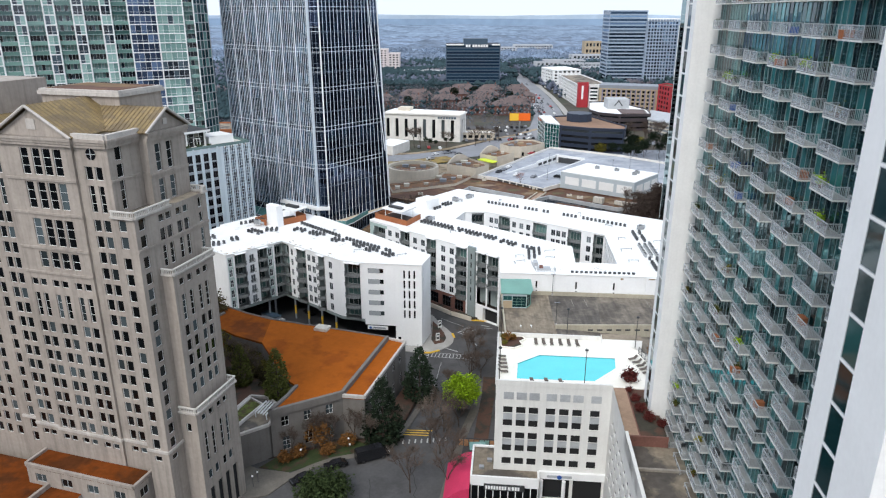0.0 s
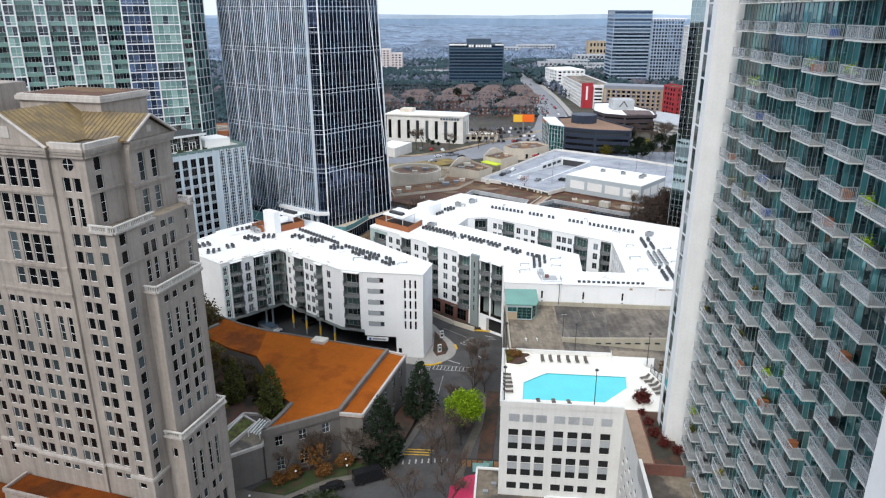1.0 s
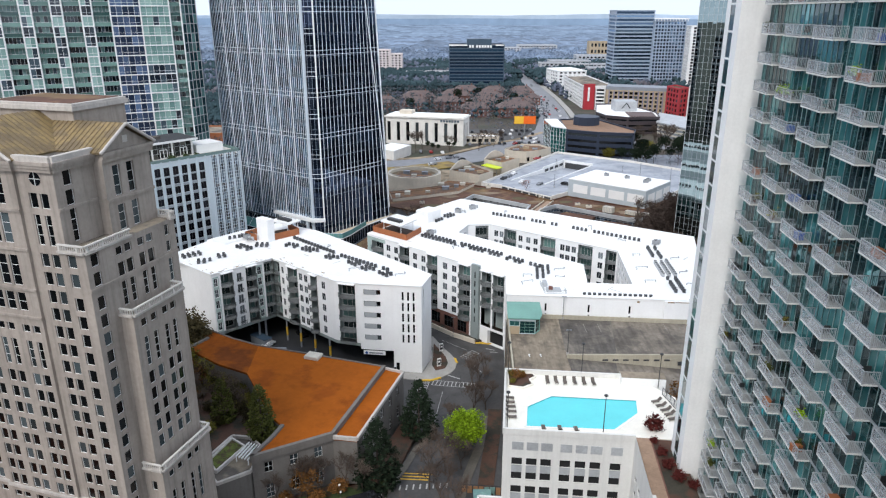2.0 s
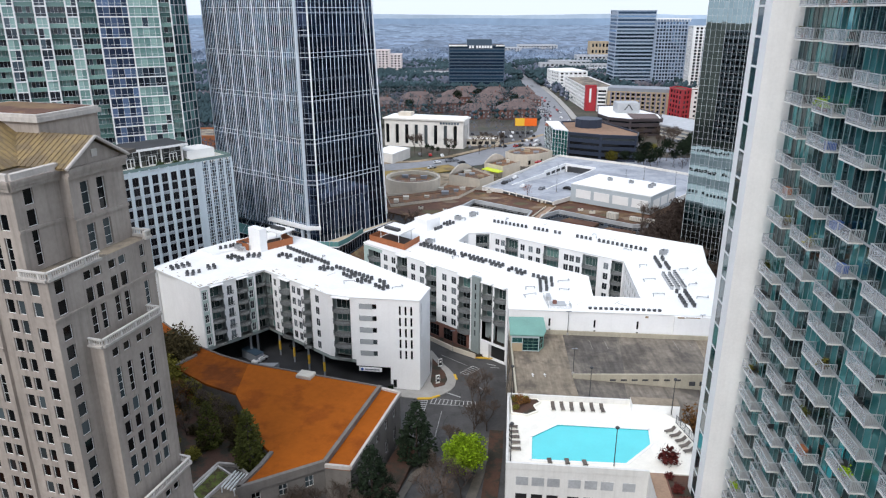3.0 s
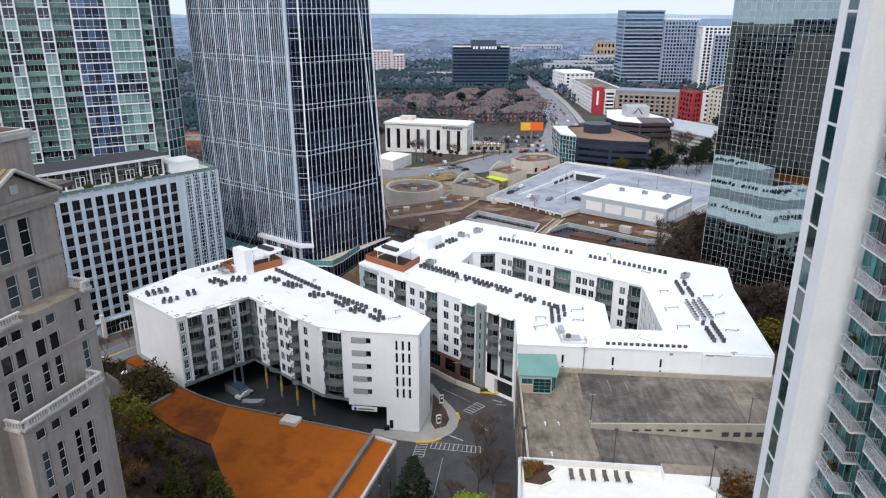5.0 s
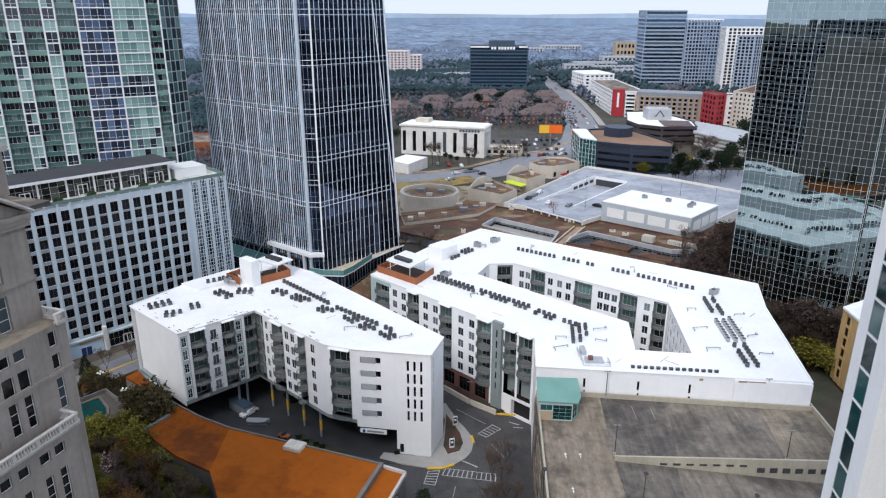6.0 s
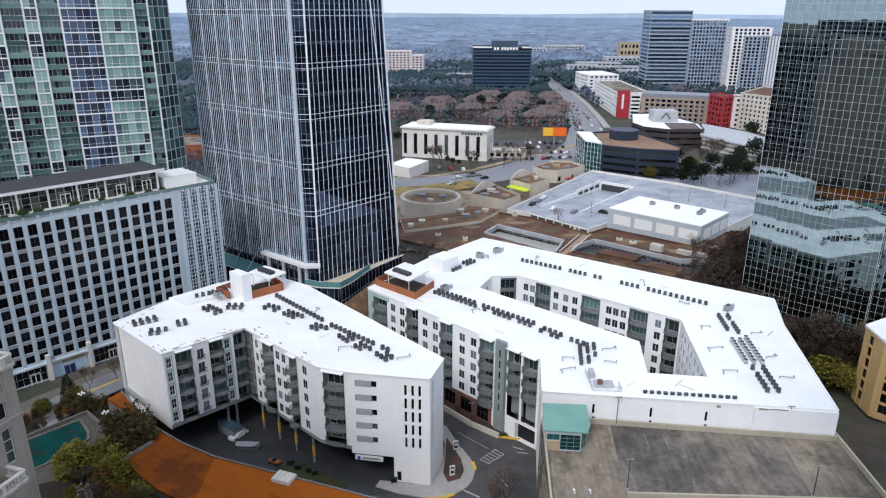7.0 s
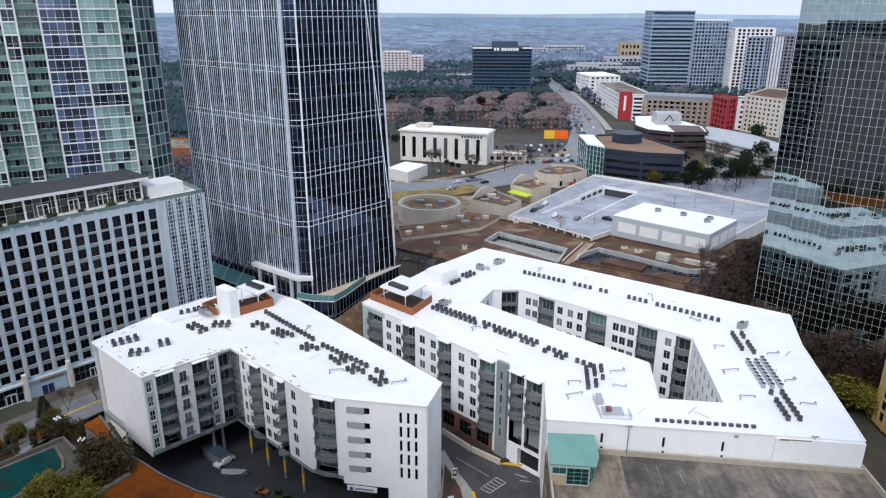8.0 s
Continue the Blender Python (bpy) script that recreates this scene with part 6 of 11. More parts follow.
def orange_building():
    t = thing("stone_building", "low grey stone building with a rust-orange flat roof", "building", (-30, 140, 2))
    z, zb = 12.5, 1.0
    main = [(-20.5, 123.8), (-13.2, 149.4), (-43.3, 159.3), (-50.5, 163.0), (-59.5, 169.0), (-70.6, 180.6), (-72.0, 177.6), (-65.9, 173.1), (-56.2, 163.0), (-59.2, 157.7), (-50.0, 150.5), (-42.5, 146.5), (-33.5, 130.0), (-30.3, 126.4), (-31.3, 122.6), (-33.6, 116.6)]
    g = Geo()
    g.prism(main[:3] + main[11:], z - 0.6, z - 0.1)
    part("roof", g, [M_ORANGE], t)
    g = Geo()
    g.prism(main[2:12], z - 0.6, z - 0.1)
    part("roof", g, [M_DARKRUST], t, "rust-red stretch of roof, dark with stains and painted-in shade")
    eastp = [(-20.4, 123.6), (-15.9, 122.9), (-8.9, 147.7), (-13.0, 149.4)]
    g = Geo()
    g.prism(eastp, z - 1.2, z - 0.7)
    part("roof", g, [M_ORANGE], t)
    for a, b in ((main[0], main[1]), (main[15], main[0]), (main[14], main[15]), (main[13], main[14]), (main[8], main[9])):
        g = Geo()
        g.bar(a, b, 0.7, z - 1.2, z + 0.35)
        part("parapet", g, [M_STONE], t)
    for a, b in zip(main[1:6], main[2:6]):
        g = Geo()
        g.bar(a, b, 0.3, z - 0.4, z + 0.15)
        part("parapet", g, [M_STONE], t)
    for a, b in ((eastp[0], eastp[1]), (eastp[1], eastp[2]), (eastp[2], eastp[3])):
        g = Geo()
        g.bar(a, b, 0.5, z - 0.9, z - 0.2)
        part("parapet", g, [M_CORNICE], t)

    def wins(a, b, step=4.6, w=1.5):
        L = (Vector(b) - Vector(a)).length
        n = int((L - 1) / step)
        off = (L - n * step) / 2 + (step - w) / 2
        out = []
        for i in range(n):
            x = off + i * step
            out += [(x, x + w, 8.4, 10.6, 2, 2), (x, x + w, 3.0, 6.0, 2, 3)]
        return out

    for a, b in ((main[-1], main[0]), (main[0], eastp[1]), (eastp[1], eastp[2])):
        facade(t, a, b, zb, z - 0.7, wins(a, b), M_STONE, M_WHITEPAINT, G_WIN, 0.3)
    for a, b in [(eastp[2], main[2])] + list(zip(main[2:-1], main[3:])):
        facade(t, a, b, zb, z - 0.6, [], M_STONE)
    g = Geo()
    F = Frame(-31.5, 153.0, 18)
    g.prism(F.rect(0, 3.4, 0, 2.6), z - 0.1, z + 0.55)
    part("skylight", g, [M_PALE], t, "pale rooftop hatch")
    g = Geo()
    for i in range(4):
        g.prism(F.rect(0.1 + i * 0.83, 0.78 + i * 0.83, 0.1, 2.5), z + 0.55, z + 0.65)
    part("hatch_lid", g, [M_PALE], t)
    # small wing towards the tower with a planted roof
    w = thing("stone_wing", "small grey stone wing with a planted green roof", "building", (-38, 116, 2))
    ring = [(-43.2, 118.8), (-38.8, 113.0), (-33.9, 116.4), (-33.2, 123.0), (-36.8, 126.6), (-40.2, 127.0)]
    for k, (a, b) in enumerate(zip(ring, ring[1:] + ring[:1])):
        L = (Vector(b) - Vector(a)).length
        hs = [(1.4, 3.0, 5.8, 8.2, 2, 2), (4.4, 6.0, 1.2, 4.0, 2, 2)] if k == 0 else []
        facade(w, a, b, 1, 9.6, hs, M_STONE, M_WHITEPAINT, G_WIN)
        g = Geo()
        g.bar(a, b, 0.45, 9.4, 10.0)
        part("parapet", g, [M_CORNICE], w)
    g = Geo()
    g.prism(inset(ring, 0.15), 9.1, 9.4)
    part("roof", g, [M_CONC], w)
    bed = [(-42.2, 119.2), (-39.9, 116.2), (-36.9, 123.6), (-40.0, 126.0)]
    g = Geo()
    g.prism(bed, 9.4, 9.75)
    part("planted_bed", g, [M_SEDUM], w, "yellow-green planted roof bed")
    g = Geo()
    for a, b in zip(bed, bed[1:] + bed[:1]):
        g.bar(a, b, 0.3, 9.4, 10.1)
    part("bed_edging", g, [M_BALUSTER], w)
    for i in range(5):
        g = Geo()
        u = 0.1 + i * 0.2
        g.bar((-37.6 + 2.9 * u, 119.6 - 1.2 * u), (-36.4 + 2.9 * u, 124.0 - 1.2 * u), 0.2, 10.4, 10.65)
        part("pergola_beam", g, [M_WHITEPAINT], w, "white pergola beam")
    for c in ((-37.3, 119.6), (-34.9, 118.7), (-36.2, 123.8), (-33.9, 122.8)):
        g = Geo()
        g.tube((*c, 9.4), (*c, 10.4), 0.12, n=6)
        part("pergola_post", g, [M_WHITEPAINT], w)
    for u in (0.3, 0.72):
        g = Geo()
        c = Vector(ring[0]).lerp(Vector(ring[1]), u)
        d = (Vector(ring[1]) - Vector(ring[0])).normalized()
        n = Vector((d.y, -d.x))
        p, q = c - d * 1.1, c + d * 1.1
        for j in range(4):
            a0, a1 = j * math.pi / 8, (j + 1) * math.pi / 8
            f0, f1 = (1.3 * math.sin(a0), 5.4 - 1.3 * (1 - math.cos(a0))), (1.3 * math.sin(a1), 5.4 - 1.3 * (1 - math.cos(a1)))
            g.poly([(*(p + n * f0[0]), f0[1]), (*(p + n * f1[0]), f1[1]), (*(q + n * f1[0]), f1[1]), (*(q + n * f0[0]), f0[1])])
        part("door_awning", g, [M_DARKMETAL], w, "dark rounded door awning")


M_SEDUM = mat("yellow_green_sedum", (0.10, 0.125, 0.022), 0.95, var=0.4, scale=0.6, fine=3, alt=(0.07, 0.05, 0.025), altw=0.5)
orange_building()


# ---- white parking garage with the pool deck ----
PG = Frame(9.2, 105.5, 5.5)


def pool_garage():
    t = thing("parking_garage", "white parking garage with square openings and a pool deck on top", "parking garage", (20, 110, 2))
    F = PG
    zt = 25.0
    h = []
    xs = (1.4, 3.65, 5.85, 8.8, 11.1, 13.35, 16.4)
    for x in xs:
        h.append((x, x + 1.75, 22.3, 23.7, 1, 1))
    for za, zb in ((19.5, 20.8), (16.85, 18.2), (14.3, 15.65), (11.7, 13.05), (8.95, 10.35)):
        for x in xs:
            h.append((x, x + 1.62, za, zb, 0, 0))
    h += [(8.6, 13.7, 2.2, 6.3, 0, 0), (14.3, 19.4, 2.2, 6.3, 0, 0)]
    blind = [q for q in h if q[4] == 1]
    h = [q for q in h if q[4] == 0]
    facade(t, F(0, 0), F(19.8, 0), 2, zt + 1.0, h, M_GARAGE, depth=0.22)
    for x0, x1, za, zb, *_ in blind:
        g = Geo()
        g.bar(F(x0, -0.02), F(x1, -0.02), 0.08, za, zb)
        part("blind_panel", g, [M_PALERAIL], t, "pale grey louvred panel")
    for x in xs:
        for za in (18.2, 13.05):
            g = Geo()
            g.bar(F(x, -0.01), F(x + 1.62, -0.01), 0.06, za, za + 1.3 if za > 15 else za + 1.25)
            part("spandrel_panel", g, [M_PALERAIL], t)
    # cars glimpsed stay inside; band over the entrance
    g = Geo()
    g.bar(F(8.2, -0.25), F(19.8, -0.25), 0.5, 6.6, 8.0)
    part("entrance_lintel", g, [M_WHITEPAINT], t)
    # west face
    hw = [(1.5 + 3.0 * i, 3.4 + 3.0 * i, za, za + 1.2, 0, 0) for i in range(6) for za in (8.9, 11.7, 14.4, 17.2, 19.6)]
    facade(t, F(0, 19.0), F(0, 0), 0.5, zt + 1.0, hw, M_GARAGE, depth=0.22)
    facade(t, F(23.5, 19.0), F(0, 19.0), 12, zt + 0.6, [], M_GARAGE)
    # south wing: its west face with openings
    hs = [(2.0 + 2.6 * i, 3.6 + 2.6 * i, za, za + 1.2, 0, 0) for i in range(10) for za in (8.9, 11.7, 14.4, 17.2, 19.6)]
    facade(t, F(19.8, 0), F(19.8, -30), 2, zt + 0.9, hs, M_GARAGE, depth=0.22)
    facade(t, F(19.8, -30), F(23.5, -30), 2, zt + 0.9, [], M_GARAGE)
    facade(t, F(26.5, -13.5), F(26.5, 19), 2, zt - 0.1, [], M_GARAGE)
    g = Geo()
    g.prism(F.rect(20.0, 22.2, -13.4, 1.0), zt - 0.4, zt)
    part("terrace", g, [M_TERRACE], t, "tan paved terrace")
    g = Geo()
    g.prism(F.rect(22.2, 26.3, -13.2, 0.9), zt - 1.2, zt - 0.1)
    part("planting_bed", g, [M_SOIL], t, "dark soil bed with red shrubs")
    g = Geo()
    g.bar(F(20.2, -13.4), F(26.4, -13.4), 0.3, zt - 2.2, zt + 0.15), g.bar(F(22.2, -13.4), F(22.2, 0.9), 0.15, zt - 0.4, zt + 0.15)
    part("bed_edging", g, [M_BRICK], t)
    g = Geo()
    g.prism(F.rect(20.0, 34.0, -30, -13.5), 22.8, 23.4)
    part("lower_roof", g, [M_CONC], t, "stained concrete lower roof")
    g = Geo()
    g.bar(F(20.2, -19.5), F(34, -19.5), 0.4, 23.4, 23.8)
    part("lower_parapet", g, [M_RAMPWALL2], t)
    # deck with the pool basin cut out
    pool = [F.o + F.e * e + F.n * n for e, n in POOL]
    pool = [tuple(p) for p in pool]
    g = Geo()
    # the deck as strips round the basin
    p0, p1, p2, p3, p4, p5 = POOL

    def fl(pts):
        q = [F(*p) for p in pts]
        area = sum(q[i][0] * q[(i + 1) % len(q)][1] - q[(i + 1) % len(q)][0] * q[i][1] for i in range(len(q)))
        q = q if area > 0 else q[::-1]
        g = Geo()
        g.prism(q, zt - 0.4, zt)
        part("pool_deck", g, [M_POOLDECK], t, "bright pale paved pool deck")

    fl([(0.1, 0.1), (19.8, 0.1), p5, p0])
    fl([(19.8, 0.1), (19.8, 1.0), (28.5, 1.0), p4, p5])
    fl([(28.5, 1.0), (28.5, 13.5), p3, p4])
    fl([(28.5, 13.5), (23.0, 18.9), (9.0, 18.9), p2, p3])
    fl([(9.0, 18.9), (0.1, 18.9), p1, p2])
    fl([(0.1, 18.9), (0.1, 0.1), p0, p1])
    g = Geo()
    for a, b in zip(POOL, POOL[1:] + POOL[:1]):
        g.bar(F(*a), F(*b), 0.4, zt, zt + 0.05)
    part("pool_coping", g, [M_WHITEPAINT], t)
    g = Geo()
    q = [F(*p) for p in POOL]
    g.poly([(*p, zt - 1.4) for p in q[::-1]])
    for a, b in zip(q, q[1:] + q[:1]):
        g.poly([(*a, zt - 1.4), (*b, zt - 1.4), (*b, zt), (*a, zt)])
    part("pool_basin", g, [M_POOLTILE], t, "turquoise pool basin")
    w = thing("pool_water", "still turquoise swimming pool water", "water", (22, 112, 24.8), kind="structure")
    g = Geo()
    g.poly([(*p, zt - 0.12) for p in (q if sum(q[i][0] * q[(i + 1) % 6][1] - q[(i + 1) % 6][0] * q[i][1] for i in range(6)) > 0 else q[::-1])])
    part("surface", g, [M_WATER], w)
    g = Geo()
    for a, b in (((0.1, 0.05), (19.8, 0.05)), ((0.05, 0), (0.05, 19)), ((0, 18.95), (20, 18.95))):
        g.bar(F(*a), F(*b), 0.35, zt, zt + (1.0 if a[1] < 1 and a[0] == 0.1 else 0.9))
    part("parapet", g, [M_GARAGE], t)
    # low white store at the deck's far corner
    g = Geo()
    g.prism(F.rect(20.0, 27.5, 16.6, 18.9), zt - 4, zt + 1.5, 0, 1)
    part("pool_store", g, [M_WHITEPAINT, M_CONC], t, "low white pool store with grey roof")
    # concrete apron below
    g = Geo()
    g.prism(F.rect(23.6, 44, -30, 0.5), 11.0, 12.0)
    part("apron", g, [M_CONC], t, "bare concrete apron beside the garage")
    g = Geo()
    g.bar(F(20.05, -30), F(20.05, -13.4), 0.5, 23.4, zt + 0.9)
    part("wing_parapet", g, [M_GARAGE], t)
    # entrance under the lintel: a dark back in place of its shade
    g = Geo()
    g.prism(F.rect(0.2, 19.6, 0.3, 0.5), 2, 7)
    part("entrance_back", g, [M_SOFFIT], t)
    # garage floors behind the openings
    for z in (8.2, 11.0, 13.7, 16.5, 18.9, 21.4):
        g = Geo()
        g.prism(F.rect(0.5, 23.0, 1.3, 18.5), z, z + 0.3)
        part("floor_slab", g, [M_CONC], t)


POOL = [(3.4, 2.2), (3.6, 8.1), (7.8, 11.9), (22.0, 11.9), (21.6, 7.8), (17.2, 2.6)]
M_RAMPWALL2 = mat("grey_stained_parapet", (0.30, 0.27, 0.23), 0.9, var=0.25, scale=0.3)
M_TERRACE = mat("tan_terrace_paving", (0.33, 0.22, 0.15), 0.85, var=0.2, scale=0.5)
M_POOLTILE = mat("turquoise_pool_tile", (0.22, 0.70, 0.72), 0.4, var=0.06)
pool_garage()


# ---- parking deck between the pool garage and the apartments ----
M_CONCPALE = mat("pale_worn_concrete", (0.27, 0.222, 0.165), 0.9, var=0.3, scale=0.09, fine=0.9, alt=(0.165, 0.135, 0.103), altw=0.45, swipe=(0.9, 0.13, 0.3))
M_CONCMID = mat("grey_worn_concrete", (0.205, 0.175, 0.142), 0.9, var=0.35, scale=0.09, fine=0.9, alt=(0.13, 0.112, 0.094), altw=0.45, swipe=(0.8, 0.11, 0.32))
M_CONCDARK = mat("dark_worn_concrete", (0.155, 0.135, 0.113), 0.9, var=0.4, scale=0.08, fine=0.9, alt=(0.095, 0.084, 0.074), altw=0.45, swipe=(0.9, 0.12, 0.32))


def parking_deck():
    t = thing("parking_deck", "stained concrete parking deck with a sloping ramp and low walls", "parking deck", (40, 145, 2))
    z = 15.8
    # pours of different age, side by side
    for pts, m in (([(13.4, 124.2), (26.4, 124.2), (26.4, 147.6), (27.6, 168.6), (15.3, 169.3)], M_CONCPALE), ([(26.4, 147.6), (37.2, 147.6), (40.3, 167.8), (27.6, 168.6)], M_CONCDARK),
                   ([(37.2, 147.6), (55.3, 147.6), (57.4, 166.8), (40.3, 167.8)], M_CONCMID), ([(55.3, 147.6), (66.3, 147.6), (66.8, 166.2), (57.4, 166.8)], M_CONCPALE)):
        g = Geo()
        g.prism(pts, z - 0.5, z)
        part("upper_deck", g, [m], t)
    slope = lambda x: z - (x - 26.4) * 4.0 / 39.9
    for x0, x1, x2, x3, m in ((26.4, 34.3, 36.9, 26.4, M_CONCDARK), (34.3, 66.3, 66.3, 36.9, M_CONCMID)):
        a, b, c, d = (x0, 124.2, slope(x0)), (x1, 124.2, slope(x1)), (x2, 147.2, slope(x2)), (x3, 147.2, slope(x3))
        g = Geo()
        g.poly([a, b, c, d])
        g.poly([(x, y, zz - 0.5) for x, y, zz in (d, c, b, a)])
        part("ramp", g, [m], t)
    g = Geo()
    g.poly([(26.4, 147.25, z - 0.3), (66.3, 147.25, 11.4), (66.3, 147.25, z + 0.9), (26.4, 147.25, z + 0.9)])
    g.poly([(66.3, 147.6, z - 0.5), (26.4, 147.6, z - 0.5), (26.4, 147.6, z + 0.9), (66.3, 147.6, z + 0.9)])
    g.poly([(26.4, 147.25, z + 0.9), (66.3, 147.25, z + 0.9), (66.3, 147.6, z + 0.9), (26.4, 147.6, z + 0.9)])
    g.poly([(26.4, 147.6, z - 0.5), (26.4, 147.25, z - 0.5), (26.4, 147.25, z + 0.9), (26.4, 147.6, z + 0.9)])
    part("ramp_wall", g, [M_RAMPWALL], t, "cream concrete ramp wall")
    # Dark bars on the wall's face paint the shade of open slots.
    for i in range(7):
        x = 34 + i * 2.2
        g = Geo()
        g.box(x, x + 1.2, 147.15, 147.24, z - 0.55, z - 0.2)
        part("opening", g, [M_SOFFIT], t, "dark bar standing in for a shaded slot in the ramp wall")
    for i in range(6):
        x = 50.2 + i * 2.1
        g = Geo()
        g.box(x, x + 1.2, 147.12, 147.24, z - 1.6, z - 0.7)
        part("opening", g, [M_SOFFIT], t, "dark bar standing in for a shaded slot in the ramp wall")
    for p, q in (((15.3, 168.5), (66.8, 164.0)), ((13.6, 124.5), (15.3, 168)), ((66.5, 147.6), (66.9, 165.8)), ((66.3, 124.2), (66.4, 147.4)), ((14, 124.4), (66, 124.4))):
        g = Geo()
        g.bar(p, q, 0.35, z - 0.5 if p[0] < 60 else 11.5, z + 1.0)
        part("parapet", g, [M_RAMPWALL], t)
    facade(t, (15.0, 168.5), (13.4, 124.2), 0, z, [(2 + 5.2 * i, 6.2 + 5.2 * i, za, za + 1.6, 0, 0) for i in range(8) for za in (2.5, 6.2, 9.9, 13.0)], M_CONC, depth=0.3)
    facade(t, (66.5, 124.2), (66.9, 166.2), 2, 11.5, [(2 + 5.2 * i, 6.2 + 5.2 * i, za, za + 1.6, 0, 0) for i in range(7) for za in (5.0, 8.5)], M_CONC, depth=0.3)
    g = Geo()
    for i in range(3):
        x = 18.4 + 2.5 * (i % 2)
        y = 148.5 - (i // 2) * 9
        g.poly([(x - 0.09, y - 0.7, z + 0.012), (x + 0.09, y - 0.7, z + 0.012), (x + 0.09, y + 0.3, z + 0.012), (x - 0.09, y + 0.3, z + 0.012)])
        g.poly([(x - 0.3, y + 0.2, z + 0.012), (x + 0.3, y + 0.2, z + 0.012), (x, y + 0.8, z + 0.012)])
    part("lane_arrow", g, [M_MARK], t, "white painted lane arrow")
    g = Geo()
    for x in (33, 36.4, 52, 55.2):
        g.poly([(x, 160, z + 0.01), (x + 0.1, 160, z + 0.01), (x + 0.1, 164.6, z + 0.01), (x, 164.6, z + 0.01)])
    part("bay_line", g, [M_WORNMARK], t, "faint worn bay line", kind="stuff")
    # stair pavilion with sea-green roof
    p = thing("stair_pavilion", "small glazed stair pavilion with a sea-green metal roof", "pavilion", (19, 163, 15.8))
    b = [(14.9, 159.3), (20.9, 158.9), (22.2, 160.9), (22.2, 165.2), (15.2, 165.4)]
    facade(p, b[0], b[1], z, z + 4.0, [(0.15, 2.35, z + 2.0, z + 3.2, 2, 1), (2.45, 5.9, z + 0.15, z + 3.2, 3, 4)], M_BLUEGREY, M_TEALROOF, G_TEALPANE, 0.1)
    g = Geo()
    g.bar((b[0][0] + 0.1, b[0][1] - 0.06), (b[0][0] + 2.4, b[0][1] - 0.21), 0.14, z, z + 1.9)
    part("lower_panel", g, [M_TAN], p, "tan lower wall panel")
    facade(p, b[1], b[2], z, z + 4.0, [(0.2, 2.1, z + 0.2, z + 3.6, 2, 3)], M_TEALROOF, M_TEALROOF, G_TEALPANE, 0.1)
    facade(p, b[2], b[3], z, z + 4.0, [(0.3, 4.0, z + 0.2, z + 3.6, 4, 3)], M_TEALROOF, M_TEALROOF, G_TEALPANE, 0.1)
    facade(p, b[3], b[4], z, z + 4.0, [], M_PALE)
    facade(p, b[4], b[0], z, z + 4.0, [], M_PALE)
    g = Geo()
    r = [(14.5, 159.0), (21.8, 158.6), (22.6, 160.6), (22.6, 165.6), (14.8, 165.8)]
    lo_, hi_ = z + 4.0, z + 5.6
    zz = lambda q: lo_ + (hi_ - lo_) * (q[1] - 158.6) / 9.4
    g.poly([(*q, zz(q)) for q in r])
    g.poly([(*q, zz(q) - 0.25) for q in r[::-1]])
    for q, s in zip(r, r[1:] + r[:1]):
        g.poly([(*q, zz(q) - 0.25), (*s, zz(s) - 0.25), (*s, zz(s)), (*q, zz(q))])
    roof = part("roof", g, [M_TEALROOF], p, "sea-green standing-seam metal roof")
    for i in range(13):
        x = 15.0 + i * 0.58
        g = Geo()
        g.tube((x, 159.1, zz((x, 159.1)) + 0.02), (x, 165.6, zz((x, 165.6)) + 0.02), 0.04, n=4)
        part("seam", g, [M_TEALROOF], roof, local=Matrix.Identity(4))


M_WORNMARK = mat("worn_road_paint", (0.30, 0.28, 0.25), 0.9, var=0.4, scale=1.5)
M_RAMPWALL = mat("cream_concrete_wall", (0.44, 0.40, 0.31), 0.85, var=0.15, scale=0.2, streak=0.12)
parking_deck()


